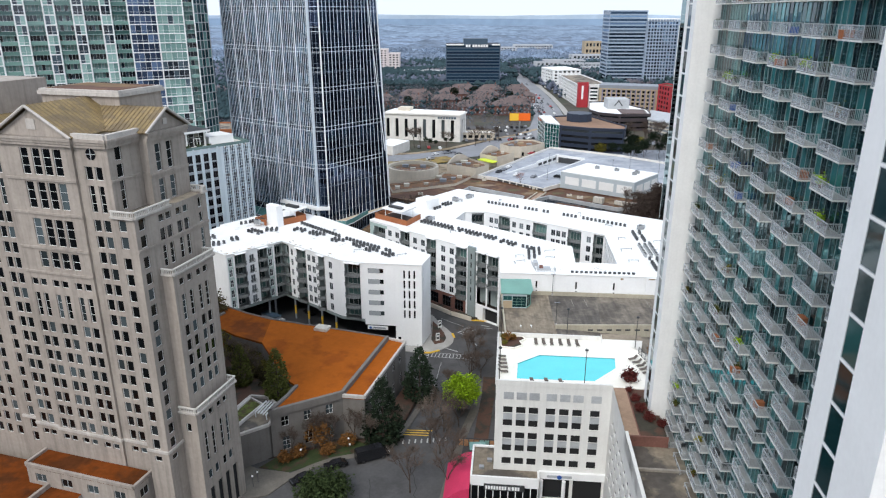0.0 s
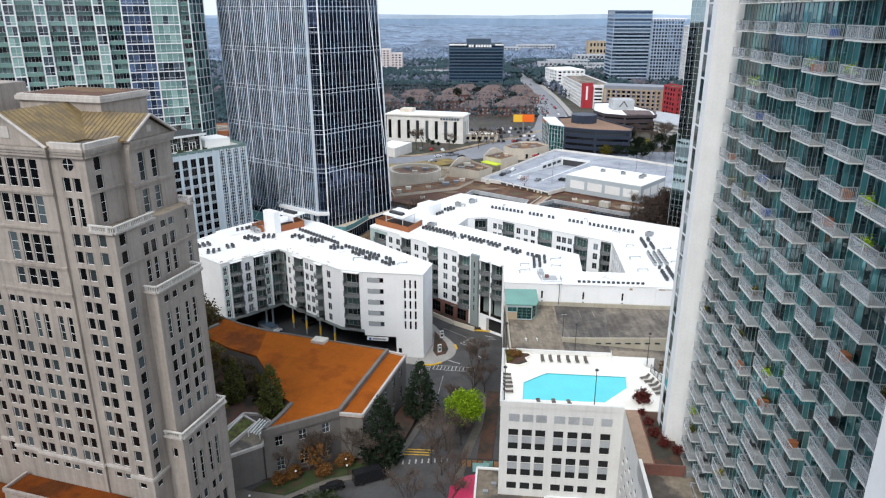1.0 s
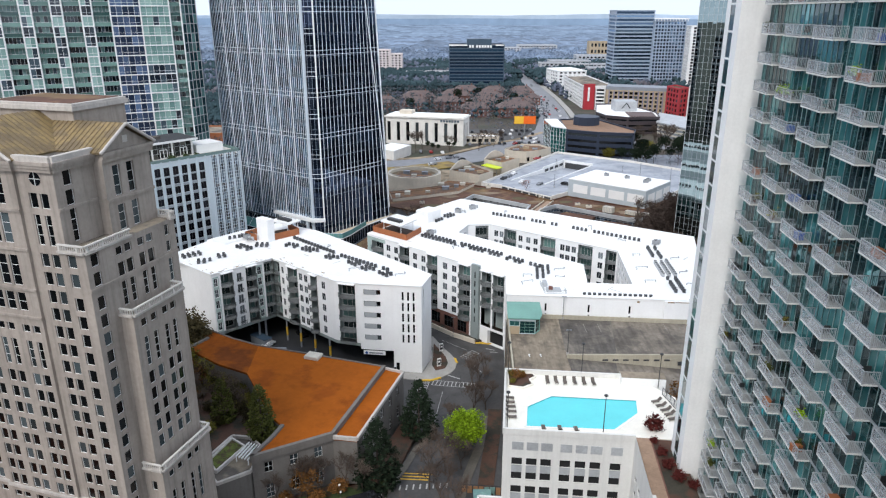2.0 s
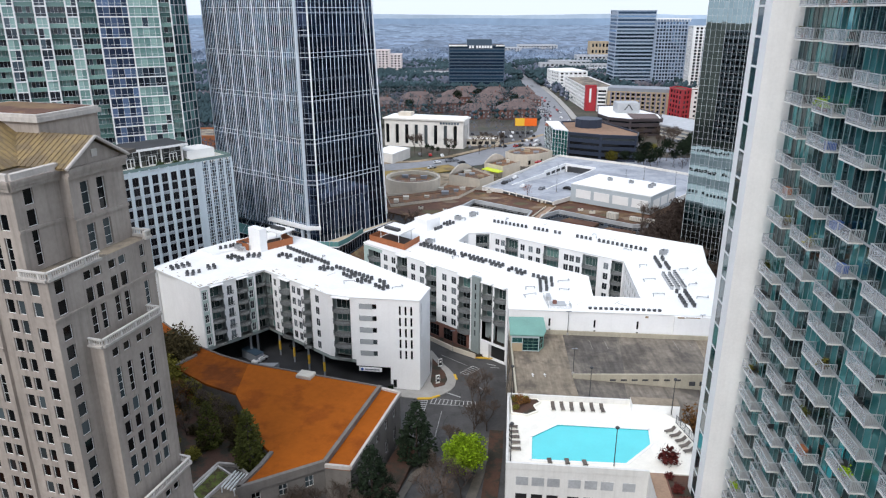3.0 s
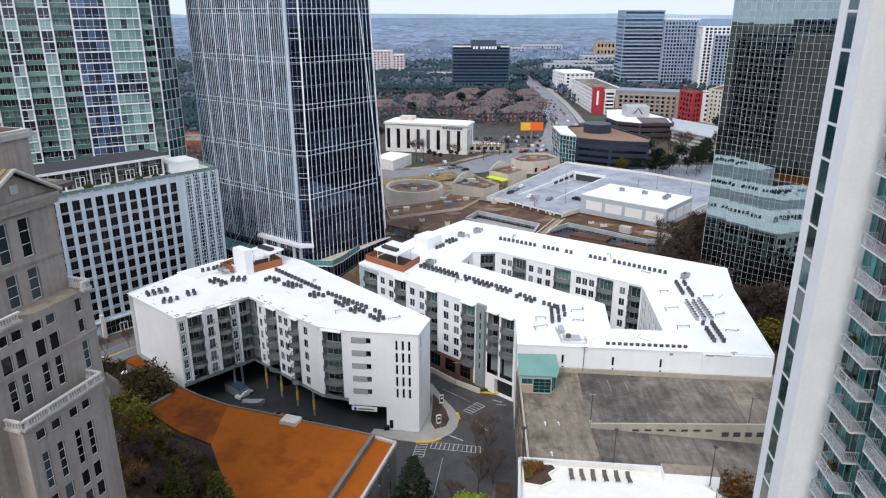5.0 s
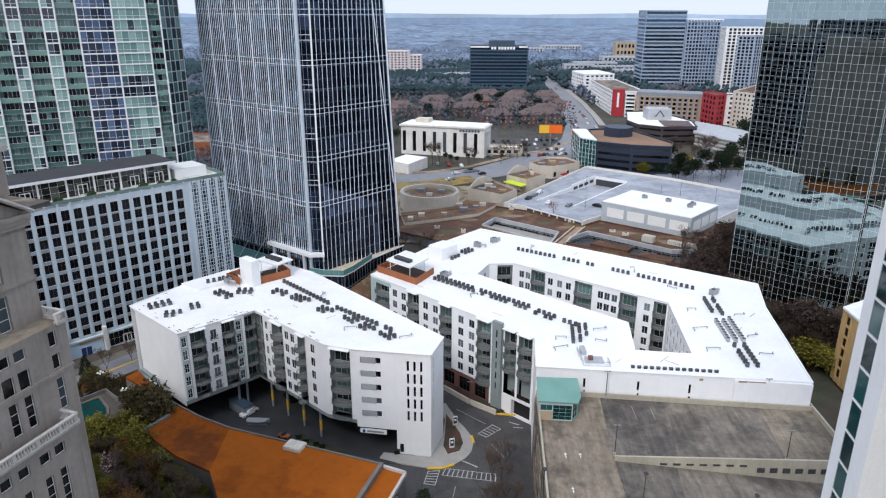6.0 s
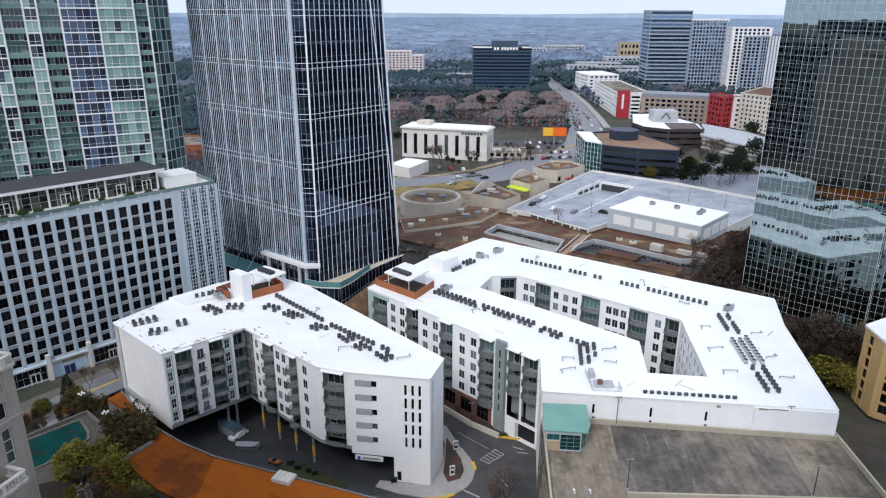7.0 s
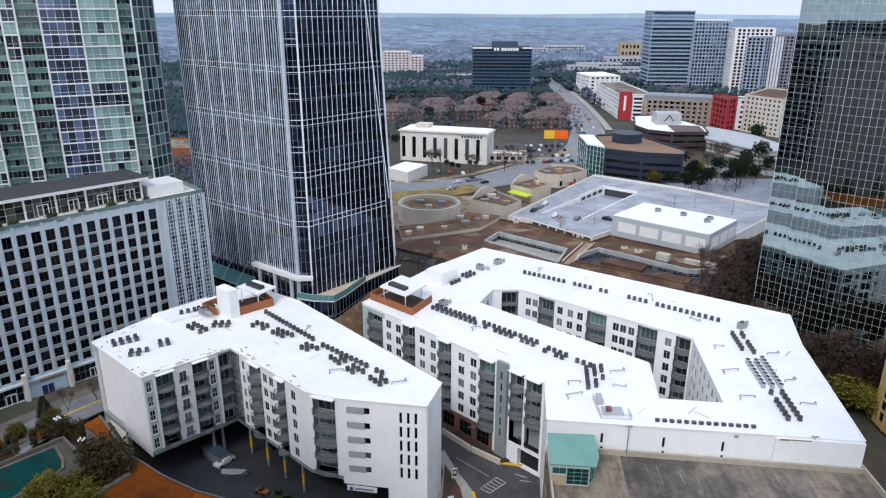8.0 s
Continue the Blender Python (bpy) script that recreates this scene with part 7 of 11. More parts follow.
# ---- restaurant front below the garage ----
def restaurant():
    t = thing("restaurant_building", "low white restaurant front with a dark flat roof and dark sign", "building", (10, 104, 2))
    F = PG
    zr = 7.9
    for r in (F.rect(-3.9, -0.05, -2.9, 6.3), F.rect(-0.05, 8.0, -2.9, -0.3)):
        g = Geo()
        g.prism(r, 2, zr, 0, 1)
        part("body", g, [M_GARAGE, M_CONC], t)
    for a, b in (((-3.9, -2.9), (8.0, -2.9)), ((-3.9, -2.9), (-3.9, 6.3)), ((-3.9, 6.3), (0, 6.3)), ((8.0, -2.9), (8.0, -0.5))):
        g = Geo()
        g.bar(F(*a), F(*b), 0.35, zr - 1.6, zr + 0.35)
        part("parapet", g, [M_WHITEPAINT], t)
    # small roof vents
    for e, n in ((-1.2, 1.6), (-2.6, -0.6)):
        g = Geo()
        g.prism(F.rect(e, e + 0.9, n, n + 0.7), zr, zr + 0.5)
        part("roof_vent", g, [M_METAL], t)
    # glazed shop front under the sign
    curtain(t, F(-3.9, -2.95), F(8.0, -2.95), 2.2, zr - 1.6, 9, 1, G_WIN, M_WHITEPAINT, 0.14, 0.14, 0.1, seed=66)
    g = Geo()
    g.bar(F(-1.6, -3.3), F(5.6, -3.3), 0.25, 5.7, 6.9)
    part("sign_board", g, [M_DARKMETAL], t, "dark sign board with pale letter bars")
    x = -1.3
    for w in (0.35,) * 8 + (0.0,) + (0.35, 0.12, 0.35, 0.35, 0.35):
        if w:
            g = Geo()
            g.bar(F(x, -3.47), F(x + w, -3.47), 0.06, 5.95, 6.65)
            part("letter_bar", g, [M_WHITEPAINT], t, "plain pale bar in place of a letter")
        x += w + 0.13
    g = Geo()
    for s in (8.6, 12.6):
        g = Geo()
        g.tube((*F(s, -0.9), 2), (*F(s, -0.9), 6.6), 0.35, n=10)
        part("entrance_column", g, [M_WHITEPAINT], t)
    g = Geo()
    g.bar(F(9.6, -0.55), F(14.0, -0.55), 0.12, 7.0, 7.5)
    part("lintel_sign", g, [M_PALERAIL], t, "pale grey sign strip")
    g = Geo()
    c = F(11.8, -0.66)
    g.tube((c[0], c[1], 7.25), (c[0] - 0.01, c[1] - 0.1, 7.25), 0.42, n=16)
    part("sign_disc", g, [M_SIGNBLUE], t, "round blue sign disc")
    a = thing("awning", "curved crimson fabric awning over the terrace", "awning", (1, 106, 2))
    g = Geo()
    n = 12
    for i in range(n):
        for j in range(2):
            u0, u1 = i / n, (i + 1) / n
            f = lambda u, s: (*F(-8.8 + 4.7 * u, -5.0 + s * 11.0), 3.9 + 2.9 * math.sin(math.pi * 0.5 * u))
            s0, s1 = (0.0, 0.5) if j == 0 else (0.5, 1.0)
            g.poly([f(u0, s0), f(u1, s0), f(u1, s1), f(u0, s1)])
    for s in (0.0, 1.0):
        pts = [(*F(-8.8 + 4.7 * i / n, -5.0 + s * 11.0), 3.9 + 2.9 * math.sin(math.pi * 0.5 * i / n)) for i in range(n + 1)]
        g.poly(pts + [(*F(-4.1, -5.0 + s * 11.0), 3.9)])
    part("canopy", g, [M_CRIMSON], a)
    for e, nn in ((-8.6, -4.8), (-8.6, 5.8), (-4.3, -4.8)):
        g = Geo()
        g.tube((*F(e, nn), 2.0), (*F(e, nn), 4.0), 0.06, n=6)
        part("pole", g, [M_DARKMETAL], a)
    # terrace fence in front of the garage
    f = thing("terrace_fence", "dark metal terrace fence with teal panels", "fence", (2, 113, 2))
    for i in range(8):
        g = Geo()
        p = F(-7.4 + i * 1.05, 14.6)
        g.tube((*p, 1.5), (*p, 4.0), 0.06, n=6)
        part("post", g, [M_DARKMETAL], f)
        if i < 7:
            g = Geo()
            g.bar(F(-7.3 + i * 1.05, 14.6), F(-6.45 + i * 1.05, 14.6), 0.05, 1.9, 3.6)
            part("panel", g, [M_FENCETEAL if i in (4, 5) else M_FENCETAN], f, "teal fence panel" if i in (4, 5) else "tan fence panel")
    g = Geo()
    g.bar(F(-7.4, 14.6), F(0, 14.6), 0.08, 3.85, 3.95)
    part("rail", g, [M_DARKMETAL], f)
    # tables' teal parasol roof behind the fence
    u = thing("parasol", "pale teal square parasol on the terrace", "parasol", (5, 117, 2))
    g = Geo()
    c = Vector(F(-3.4, 11.6))
    q = [(c.x - 1.6, c.y - 1.4, 4.3), (c.x + 1.6, c.y - 1.4, 4.3), (c.x + 1.6, c.y + 1.4, 4.3), (c.x - 1.6, c.y + 1.4, 4.3)]
    for a, b in zip(q, q[1:] + q[:1]):
        g.poly([a, b, (c.x, c.y, 5.0)])
    part("fabric", g, [M_FENCETEAL], u)
    g = Geo()
    g.tube((c.x, c.y, 1.6), (c.x, c.y, 5.0), 0.05, n=6)
    part("pole", g, [M_METAL], u)


M_FENCETEAL = mat("pale_teal_panel", (0.22, 0.40, 0.37), 0.7, var=0.2, scale=0.5)
M_FENCETAN = mat("tan_fence_panel", (0.38, 0.20, 0.10), 0.8, var=0.25, scale=0.5)
M_CRIMSON = mat("crimson_awning_fabric", (0.55, 0.03, 0.10), 0.8, var=0.12, scale=0.4)
restaurant()


# ---- the town beyond ----
def block(name, label, category, pts, z0, z1, wall_mat, rows=0, step=4.0, w=2.2, hfrac=0.5, roof_mat=None, faces=None, glass_mat=None, group="", ring=0.7):
    """A distant building over a plan outline (counter-clockwise), with rows of cut windows on its faces and a flat roof behind a parapet."""
    c = [sum(p[i] for p in pts) / len(pts) for i in (0, 1)]
    t = thing(name, label, category, (*c, z0), group)
    fl = (z1 - z0) / max(1, rows)
    for i, (a, b) in enumerate(zip(pts, pts[1:] + pts[:1])):
        L = (Vector(b) - Vector(a)).length
        holes = []
        if rows and (faces is None or i in faces):
            n = max(1, int((L - 1) / step))
            w_, step_ = (w, step) if L > step else (L - 1.6, L - 0.4)
            off = (L - n * step_) / 2 + (step_ - w_) / 2
            for r in range(rows):
                for k in range(n):
                    x = off + k * step_
                    holes.append((x, x + w_, z0 + r * fl + fl * (1 - hfrac) * 0.5, z0 + r * fl + fl * (1 + hfrac) * 0.5, 1, 1))
        far_wall(t, a, b, z0 - 1, z1, holes, wall_mat, glass_mat or G_WINI)
    g = Geo()
    g.prism(inset(pts, 0.05), z1 - 0.6, z1 - 0.2)
    part("roof", g, [roof_mat or M_BROWNROOF], t)
    if ring:
        for a, b in zip(pts, pts[1:] + pts[:1]):
            g = Geo()
            g.bar(a, b, 0.5, z1 - 0.2, z1 + ring)
            part("parapet", g, [wall_mat], t)
    return t


def far_wall(parent, p0, p1, z0, z1, holes, wall_mat, glass_mat, depth=0.35):
    """As facade(), with all its small panes in one mesh."""
    P, Q = Vector(p0), Vector(p1)
    L = (Q - P).length
    d = (Q - P) / L
    n = Vector((d.y, -d.x))
    xs = sorted({0.0, round(L, 3)} | {round(v, 3) for h in holes for v in h[:2]})
    zs = sorted({z0, z1} | {round(v, 3) for h in holes for v in h[2:4]})
    ix, iz = {v: i for i, v in enumerate(xs)}, {v: i for i, v in enumerate(zs)}
    cut = {(i, j) for h in holes for i in range(ix[round(h[0], 3)], ix[round(h[1], 3)]) for j in range(iz[round(h[2], 3)], iz[round(h[3], 3)])}
    g, gl = Geo(), Geo()

    def q3(x, z, y=0.0):
        return (P.x + d.x * x - n.x * y, P.y + d.y * x - n.y * y, z)

    pierced(g, xs, zs, cut, holes, depth, q3)
    for x0, x1, za, zb, *_ in holes:
        gl.poly([q3(x0, za, depth), q3(x1, za, depth), q3(x1, zb, depth), q3(x0, zb, depth)])
    part("wall", g, [wall_mat], parent)
    if gl.f:
        part("window_glass", gl, [glass_mat], parent, kind="stuff")


def rect(x0, x1, y0, y1):
    return [(x0, y0), (x1, y0), (x1, y1), (x0, y1)]


GZ = 6.0
G_OFFICE = glass("dark_blue_office_glass", (0.010, 0.020, 0.040), (0.022, 0.05, 0.085), 0.4, spec=0.5)
M_SLATE = mat("slate_blue_cladding", (0.045, 0.078, 0.115), 0.5, var=0.1)
M_PALEBLUE = mat("pale_blue_cladding", (0.30, 0.36, 0.45), 0.6, var=0.08)
M_LILAC = mat("grey_lilac_cladding", (0.24, 0.22, 0.28), 0.7, var=0.1)
M_GRAVEL2 = mat("brown_gravel_roof", (0.25, 0.15, 0.095), 0.95, var=0.25, scale=0.06, fine=0.5)
G_OFFICE2 = glass("deep_green_annex_glass", (0.008, 0.06, 0.058), (0.025, 0.13, 0.12), 0.6, spec=0.6)
M_PINKWHITE = mat("pinkish_white_render", (0.62, 0.55, 0.54), 0.8, var=0.06)
M_NAVYCLAD = mat("navy_cladding", (0.02, 0.03, 0.055), 0.5, var=0.1)

# dark office block with a sign band
_t = block("office_block", "dark blue-green glass office block with pale sign bars on top", "office building", rect(2.8, 61.5, 773, 808), GZ, 52.4, M_SLATE, 14, 58.0, 57.0, 0.62, M_SHINGLE, [0, 1], G_OFFICE)
_g = Geo()
_g.prism(rect(22, 48, 780, 800), 52.4, 58.5)
part("plant_room", _g, [M_SLATE], _t)
for _i in range(8):
    _g = Geo()
    _g.box(24 + _i * 2.9 + (1.5 if _i > 1 else 0), 26.2 + _i * 2.9 + (1.5 if _i > 1 else 0), 772.4, 772.9, 50.0, 52.6)
    part("sign_bar", _g, [M_WHITEPAINT], _t, "plain white sign bar")
_g = Geo()
_g.box(3, 22, 772.3, 772.9, 51.8, 53.2), _g.box(52, 61, 772.3, 772.9, 51.8, 53.2)
part("roof_edge", _g, [M_WHITEPAINT], _t)

# banded tower in two heights
_t = block("banded_tower", "pale blue office tower with dark window bands", "office tower", rect(189, 232, 828, 862), GZ, 87.0, M_PALEBLUE, 21, 42.0, 41.6, 0.6, M_SHINGLE, [0, 3], G_NAVY)
_t = block("grid_tower", "pale blue office tower with a grid of square windows", "office tower", rect(232.3, 268, 826, 862), GZ, 76.0, M_PALEBLUE, 19, 3.4, 2.4, 0.66, M_SHINGLE, [0, 1], G_NAVY)
_g = Geo()
_g.prism(rect(231.9, 270, 824.5, 862.5), 78.0, 79.2)
for _i in range(12):
    _g.box(232.5 + _i * 3.3, 233.2 + _i * 3.3, 825.5, 826.2, 76.0, 78.2)
part("roof_frame", _g, [M_WHITEPAINT], _t)
# white apartment tower with dark balcony columns, and one behind
_t = block("apartment_tower", "white apartment tower with dark window columns", "apartment tower", [(262, 792), (300, 788), (307, 815), (266, 820)], GZ, 71.0, M_WHITEPAINT, 20, 4.2, 2.6, 0.7, M_SHINGLE, [0, 3])
_t = block("apartment_tower", "grey apartment tower with white piers and dark windows", "apartment tower", [(268, 774), (283, 768), (306, 781), (292, 788)], GZ, 63.5, M_PALEBLUE, 18, 3.6, 2.3, 0.72, M_SHINGLE, [0, 1])
for _i in range(4):
    _g = Geo()
    _a = line((283, 768), (306, 781), 10.5 + _i * 4.4)
    _g.bar(_a, line((283, 768), (306, 781), 12.3 + _i * 4.4), 1.0, GZ, 64)
    part("pier", _g, [M_WHITEPAINT], _t)
block("lilac_tower", "grey-lilac apartment tower with dark windows", "apartment tower", rect(309, 340, 806, 835), GZ, 64.0, M_LILAC, 17, 4.0, 2.4, 0.6, M_TERRACOTTA, [0, 3])
block("far_apartments", "far white apartment slab", "apartment building", rect(-108, -74, 953, 975), 8, 38.0, M_PINKWHITE, 10, 4.6, 2.4, 0.45, M_ROOF, [0, 1])

block("far_apartments", "lower wing of a far white apartment slab", "apartment building", rect(-73.6, -58, 950, 972), 8, 33.0, M_PINKWHITE, 8, 4.6, 2.4, 0.45, M_ROOF, [0, 1])

# new apartments with red corners along the avenue
block("apartment_block", "white and grey apartment block", "apartment building", [(112.0, 812), (113.5, 795), (119, 770), (150, 776), (141, 822)], GZ, 26.0, M_WHITEPAINT, 6, 5.0, 2.8, 0.5, M_ROOF, [0, 1, 2, 3])
_t = block("apartment_block", "white apartment block with a grid of windows beside the avenue", "apartment building", [(118.2, 728), (119.4, 627), (146, 630), (142, 732)], GZ, 24.6, M_WHITEPAINT, 6, 4.4, 2.9, 0.62, M_CONC, [0, 3])
_t = block("red_corner_block", "red corner block with a white sign bar", "apartment building", [(118.9, 626), (119.6, 622), (128.0, 622.4), (128.4, 626.6)], GZ, 26.4, M_RED, 0, roof_mat=M_BROWNROOF)
_g = Geo()
_g.bar((122.0, 621.8), (123.6, 621.8), 0.6, 13, 24.5)
part("sign_bar", _g, [M_WHITEPAINT], _t, "plain white upright sign bar")
_t = block("apartment_block", "white apartment wing with dark balcony strips", "apartment building", [(128.6, 620), (136, 619), (137, 632), (129, 633)], GZ, 24.0, M_WHITEPAINT, 6, 7.0, 6.4, 0.55, M_BROWNROOF, [0])
_t = block("apartment_block", "long tan and grey apartment block with balconies", "apartment building", [(136.2, 616), (183.5, 599.5), (190, 622), (143, 640)], GZ, 22.6, M_TAN, 5, 4.2, 2.6, 0.62, M_CONC, [0, 1])
_g = Geo()
_g.prism([(136.2, 617), (183.5, 600.5), (189.5, 621), (143.4, 638)], 22.6, 26.0)
part("set_back_floor", _g, [M_STEELGREY], _t)
for _i in range(12):
    _g = Geo()
    _a, _b = line((136.2, 616), (183.5, 599.5), 2.2 + _i * 4.0), line((136.2, 616), (183.5, 599.5), 3.2 + _i * 4.0)
    _g.bar((_a[0], _a[1] - 0.5), (_b[0], _b[1] - 0.5), 0.8, GZ, 22.8)
    part("pier", _g, [M_LILAC], _t)
_t = block("red_corner_block", "red corner block with dark windows", "apartment building", [(179.6, 590), (183.4, 569), (193.4, 578), (190, 600)], GZ, 28.4, M_RED, 6, 4.6, 2.8, 0.6, M_BROWNROOF, [0, 1])
block("apartment_block", "white apartment block with dark window strips", "apartment building", [(193.8, 580), (202, 576), (208, 590), (200, 596)], GZ, 27.4, M_WHITEPAINT, 6, 4.4, 3.2, 0.5, M_BROWNROOF, [0, 1])
block("stone_apartments", "pale limestone apartment building with many small windows", "apartment building", [(196.5, 574), (212, 546), (248, 600), (232, 622)], GZ, 31.0, M_PALE, 8, 3.6, 1.6, 0.5, M_BROWNROOF, [0, 3])

# dark brown office with white roof, and the navy office in front
_t = block("brown_office", "dark brown office building with pale roof plant and triangle emblem", "office building", [(108.4, 520), (112, 503), (125, 493.4), (147.6, 496), (152, 522), (140, 570), (118, 566)], GZ, 17.0, M_DARKBROWN, 3, 70, 66, 0.35, M_ROOF, [0, 1, 2])
for _q, _m in (([(128, 500), (146, 499), (149, 520), (130, 522)], M_SHINGLE),):
    _g = Geo()
    _g.prism(_q, 17.0, 17.5)
    part("roof_sheet", _g, [_m], _t)
_g = Geo()
_g.prism(rect(124, 140, 528, 542), 17, 24)
_p = part("plant_room", _g, [M_PALERAIL], _t)
_g = Geo()
_g.poly([(128.6, 527.8, 19.0), (129.6, 527.8, 19.0), (132, 527.8, 22.4), (134.4, 527.8, 19.0), (135.4, 527.8, 19.0), (132, 527.8, 23.4)])
part("emblem", _g, [M_DARKMETAL], _t, "plain dark triangle emblem")
_t = block("navy_office", "dark navy glass office building with brown gravel roof", "office building", [(71, 421), (87.6, 411.6), (106.7, 407.5), (111, 420), (96, 468), (73, 462)], GZ, 20.2, M_NAVYCLAD, 4, 60, 58, 0.42, M_GRAVEL2, [0, 1, 2, 5], G_WINI)
_g = Geo()
_g.tube((87, 446, 20), (87, 446, 25), 8.2, n=10)
part("roof_drum", _g, [M_NAVYCLAD], _t)
_t = thing("glass_annex", "green glass end block with white frame", "office building", (67, 432, GZ))
for _a, _b in (((63.0, 430), (70.6, 421.5)), ((62.5, 458), (63.0, 430))):
    curtain(_t, _a, _b, GZ, 21.0, 5, 6, G_OFFICE2, M_MULLION, 0.15, 0.12, 0.1, seed=77)
_g = Geo()
_g.prism([(63.2, 430.2), (70.8, 421.8), (70.8, 458), (62.7, 458)], 21.0, 21.6)
part("roof", _g, [M_ROOF], _t)
_g = Geo()
_g.prism(inset([(63.2, 430.2), (70.8, 421.8), (70.8, 458), (62.7, 458)], 0.3), GZ - 1, 21.0)
part("core", _g, [M_SOFFIT], _t)

# curved pale garage
_t = thing("curved_garage", "low parking garage with a pale curved roof", "parking garage", (160, 480, GZ))
_g = Geo()
_c = [(144.6, 489), (162, 448), (182, 455), (176, 500), (159, 532)]
_g.prism(_c, GZ - 1, 14.2)
part("body", _g, [M_STEELGREY], _t)
_g = Geo()
_g.prism(inset(_c, -1.2), 14.2, 15.2)
part("roof", _g, [M_PALERAIL], _t)
for _i in range(3):
    _g = Geo()
    for _a, _b in zip(_c[:2], _c[1:3]):
        _g.bar(_a, _b, 0.8, GZ + 1.4 + _i * 2.5, GZ + 2.5 + _i * 2.5)
    part("deck_band", _g, [M_PALE], _t)

# ---- shopping centre ----
def shopping_centre():
    # parking deck with a sunken bay
    t = thing("rooftop_car_park", "pale grey rooftop car park with a sunken lower level", "parking deck", (70, 350, GZ))
    z = 9.6
    o = [(17.0, 330.5), (26.0, 325.5), (45.8, 305.0), (54.0, 313.0), (70, 331), (98.5, 310), (124, 338), (128, 352), (100, 380), (63.8, 405.6)]
    v = [(31.2, 338.2), (46.2, 329.8), (77.2, 372.6), (63.9, 382.7)]
    for q in ([o[0], o[1], o[2], o[3], v[1], v[0]], [o[3], o[4], v[2], v[1]], [o[4], o[5], o[6], o[7], o[8], v[2]], [o[8], o[9], v[3], v[2]], [o[9], o[0], v[0], v[3]]):
        g = Geo()
        g.prism(q, z - 0.6, z)
        part("deck", g, [M_PALEDECK], t)
    # the bay slopes down from the near end
    g = Geo()
    zs = (z - 0.05, z - 0.05, z - 3.4, z - 3.4)
    g.poly([(*p, q) for p, q in zip(v, zs)])
    g.poly([(*p, q - 0.5) for p, q in zip(v[::-1], zs[::-1])])
    part("ramp", g, [M_PALEDECK], t)
    for a, b, lo, hi in ((v[1], v[2], z - 4, z + 0.45), (v[2], v[3], z - 4, z + 1.0), (v[3], (50.0, 363.4), z - 4, z + 1.2), ((50.0, 363.4), v[0], z - 2, z + 0.25)):
        g = Geo()
        g.bar(a, b, 0.5, lo, hi)
        part("parapet", g, [M_WHITEPAINT], t)
    # Dark bars in place of the shade in the open lower level.
    g = Geo()
    g.bar(line(v[2], v[3], 0.8), line(v[2], v[3], 15.8), 0.7, z - 3.3, z - 0.3)
    part("opening", g, [M_SOFFIT], t, "dark bar standing in for the shade of the level below")
    for i in range(4):
        p, q = line(v[3], (50.0, 363.4), 2 + i * 5.5), line(v[3], (50.0, 363.4), 6 + i * 5.5)
        g = Geo()
        g.bar(p, q, 0.6, z - 1.6, z - 0.2)
        part("opening", g, [M_SOFFIT], t, "dark bar painted as a shaded opening in the bay wall")
    for k, (a, b) in enumerate(zip(o, o[1:] + o[:1])):
        g = Geo()
        if k == 1:
            # front on piers, a dark bar in place of its shaded open level
            g.bar(a, b, 0.3, z - 0.7, z + 0.35)
            part("slab_edge", g, [M_SOFFIT], t, "dark bar standing in for the shaded open front")
            g = Geo()
            g.bar(a, b, 0.5, z + 0.35, z + 0.75)
            part("parapet", g, [M_CREAM], t)
            L = (Vector(b) - Vector(a)).length
            for i in range(8):
                g = Geo()
                g.bar(line(a, b, L * i / 7 - 0.3 if i else 0.0), line(a, b, L * i / 7 + 0.3), 0.5, GZ - 3, z + 0.35)
                part("pier", g, [M_CREAM], t)
        else:
            g.bar(a, b, 0.5, GZ - 3, z + 1.1)
            part("parapet", g, [M_CREAM], t)
    # white store box
    b = thing("store_building", "white flat-roofed store with pale blue-grey panelled walls", "store", (76, 311, 8))
    c = [(54.2, 312.6), (82.3, 290.4), (98.0, 308.6), (70.0, 330.8)]
    for i, (p, q) in enumerate(zip(c, c[1:] + c[:1])):
        far_wall(b, p, q, 5, 16.4, [], M_BLUEGREY, G_WINI)
    for p, q, n in ((c[0], c[1], 4), (c[1], c[2], 3)):
        L = (Vector(q) - Vector(p)).length
        for i in range(n):
            g = Geo()
            g.bar(line(p, q, 2.5 + i * (L - 2) / n), line(p, q, 1.0 + (i + 1) * (L - 2) / n), 0.3, 11.0, 14.6)
            part("wall_panel", g, [M_WHITEPAINT], b)
    g = Geo()
    g.prism(c, 16.2, 16.7)
    part("roof", g, [M_ROOF], b)
    for x, y in ((80, 313), (86, 305), (88, 308), (72, 318)):
        u = thing("roof_unit", "small grey rooftop air unit", "air unit", (x, y, 16.7), "units on the store roof")
        g = Geo()
        g.box(x - 1, x + 1, y - 0.7, y + 0.7, 16.7, 17.9)
        part("housing", g, [M_METAL], u)
        g = Geo()
        g.tube((x - 0.3, y, 17.9), (x - 0.3, y, 18.1), 0.5, n=10)
        part("fan_guard", g, [M_DARKMETAL], u)
    # low mall with gravel roof and two sunken glazed courts
    m = thing("shopping_mall", "low shopping mall with brown gravel roof and sunken glazed courts", "mall", (35, 290, GZ))
    z = 8.6
    v1 = [(7.3, 304.1), (31.0, 282.4), (35.7, 296.3), (12.6, 314.1)]
    out = [(-30, 312), (-26, 296), (-14, 288), (6, 276), (32, 262), (62, 250), (76, 256), (71, 263.5), (37, 284), (39.2, 290.4), (47, 297.5), (72.3, 277.2), (82.2, 278.2), (93.6, 292.9), (102, 294.5), (104, 310), (98.2, 308.4), (82.4, 290.2), (53.8, 311.8), (45.6, 304.4), (25.5, 325), (10, 333)]
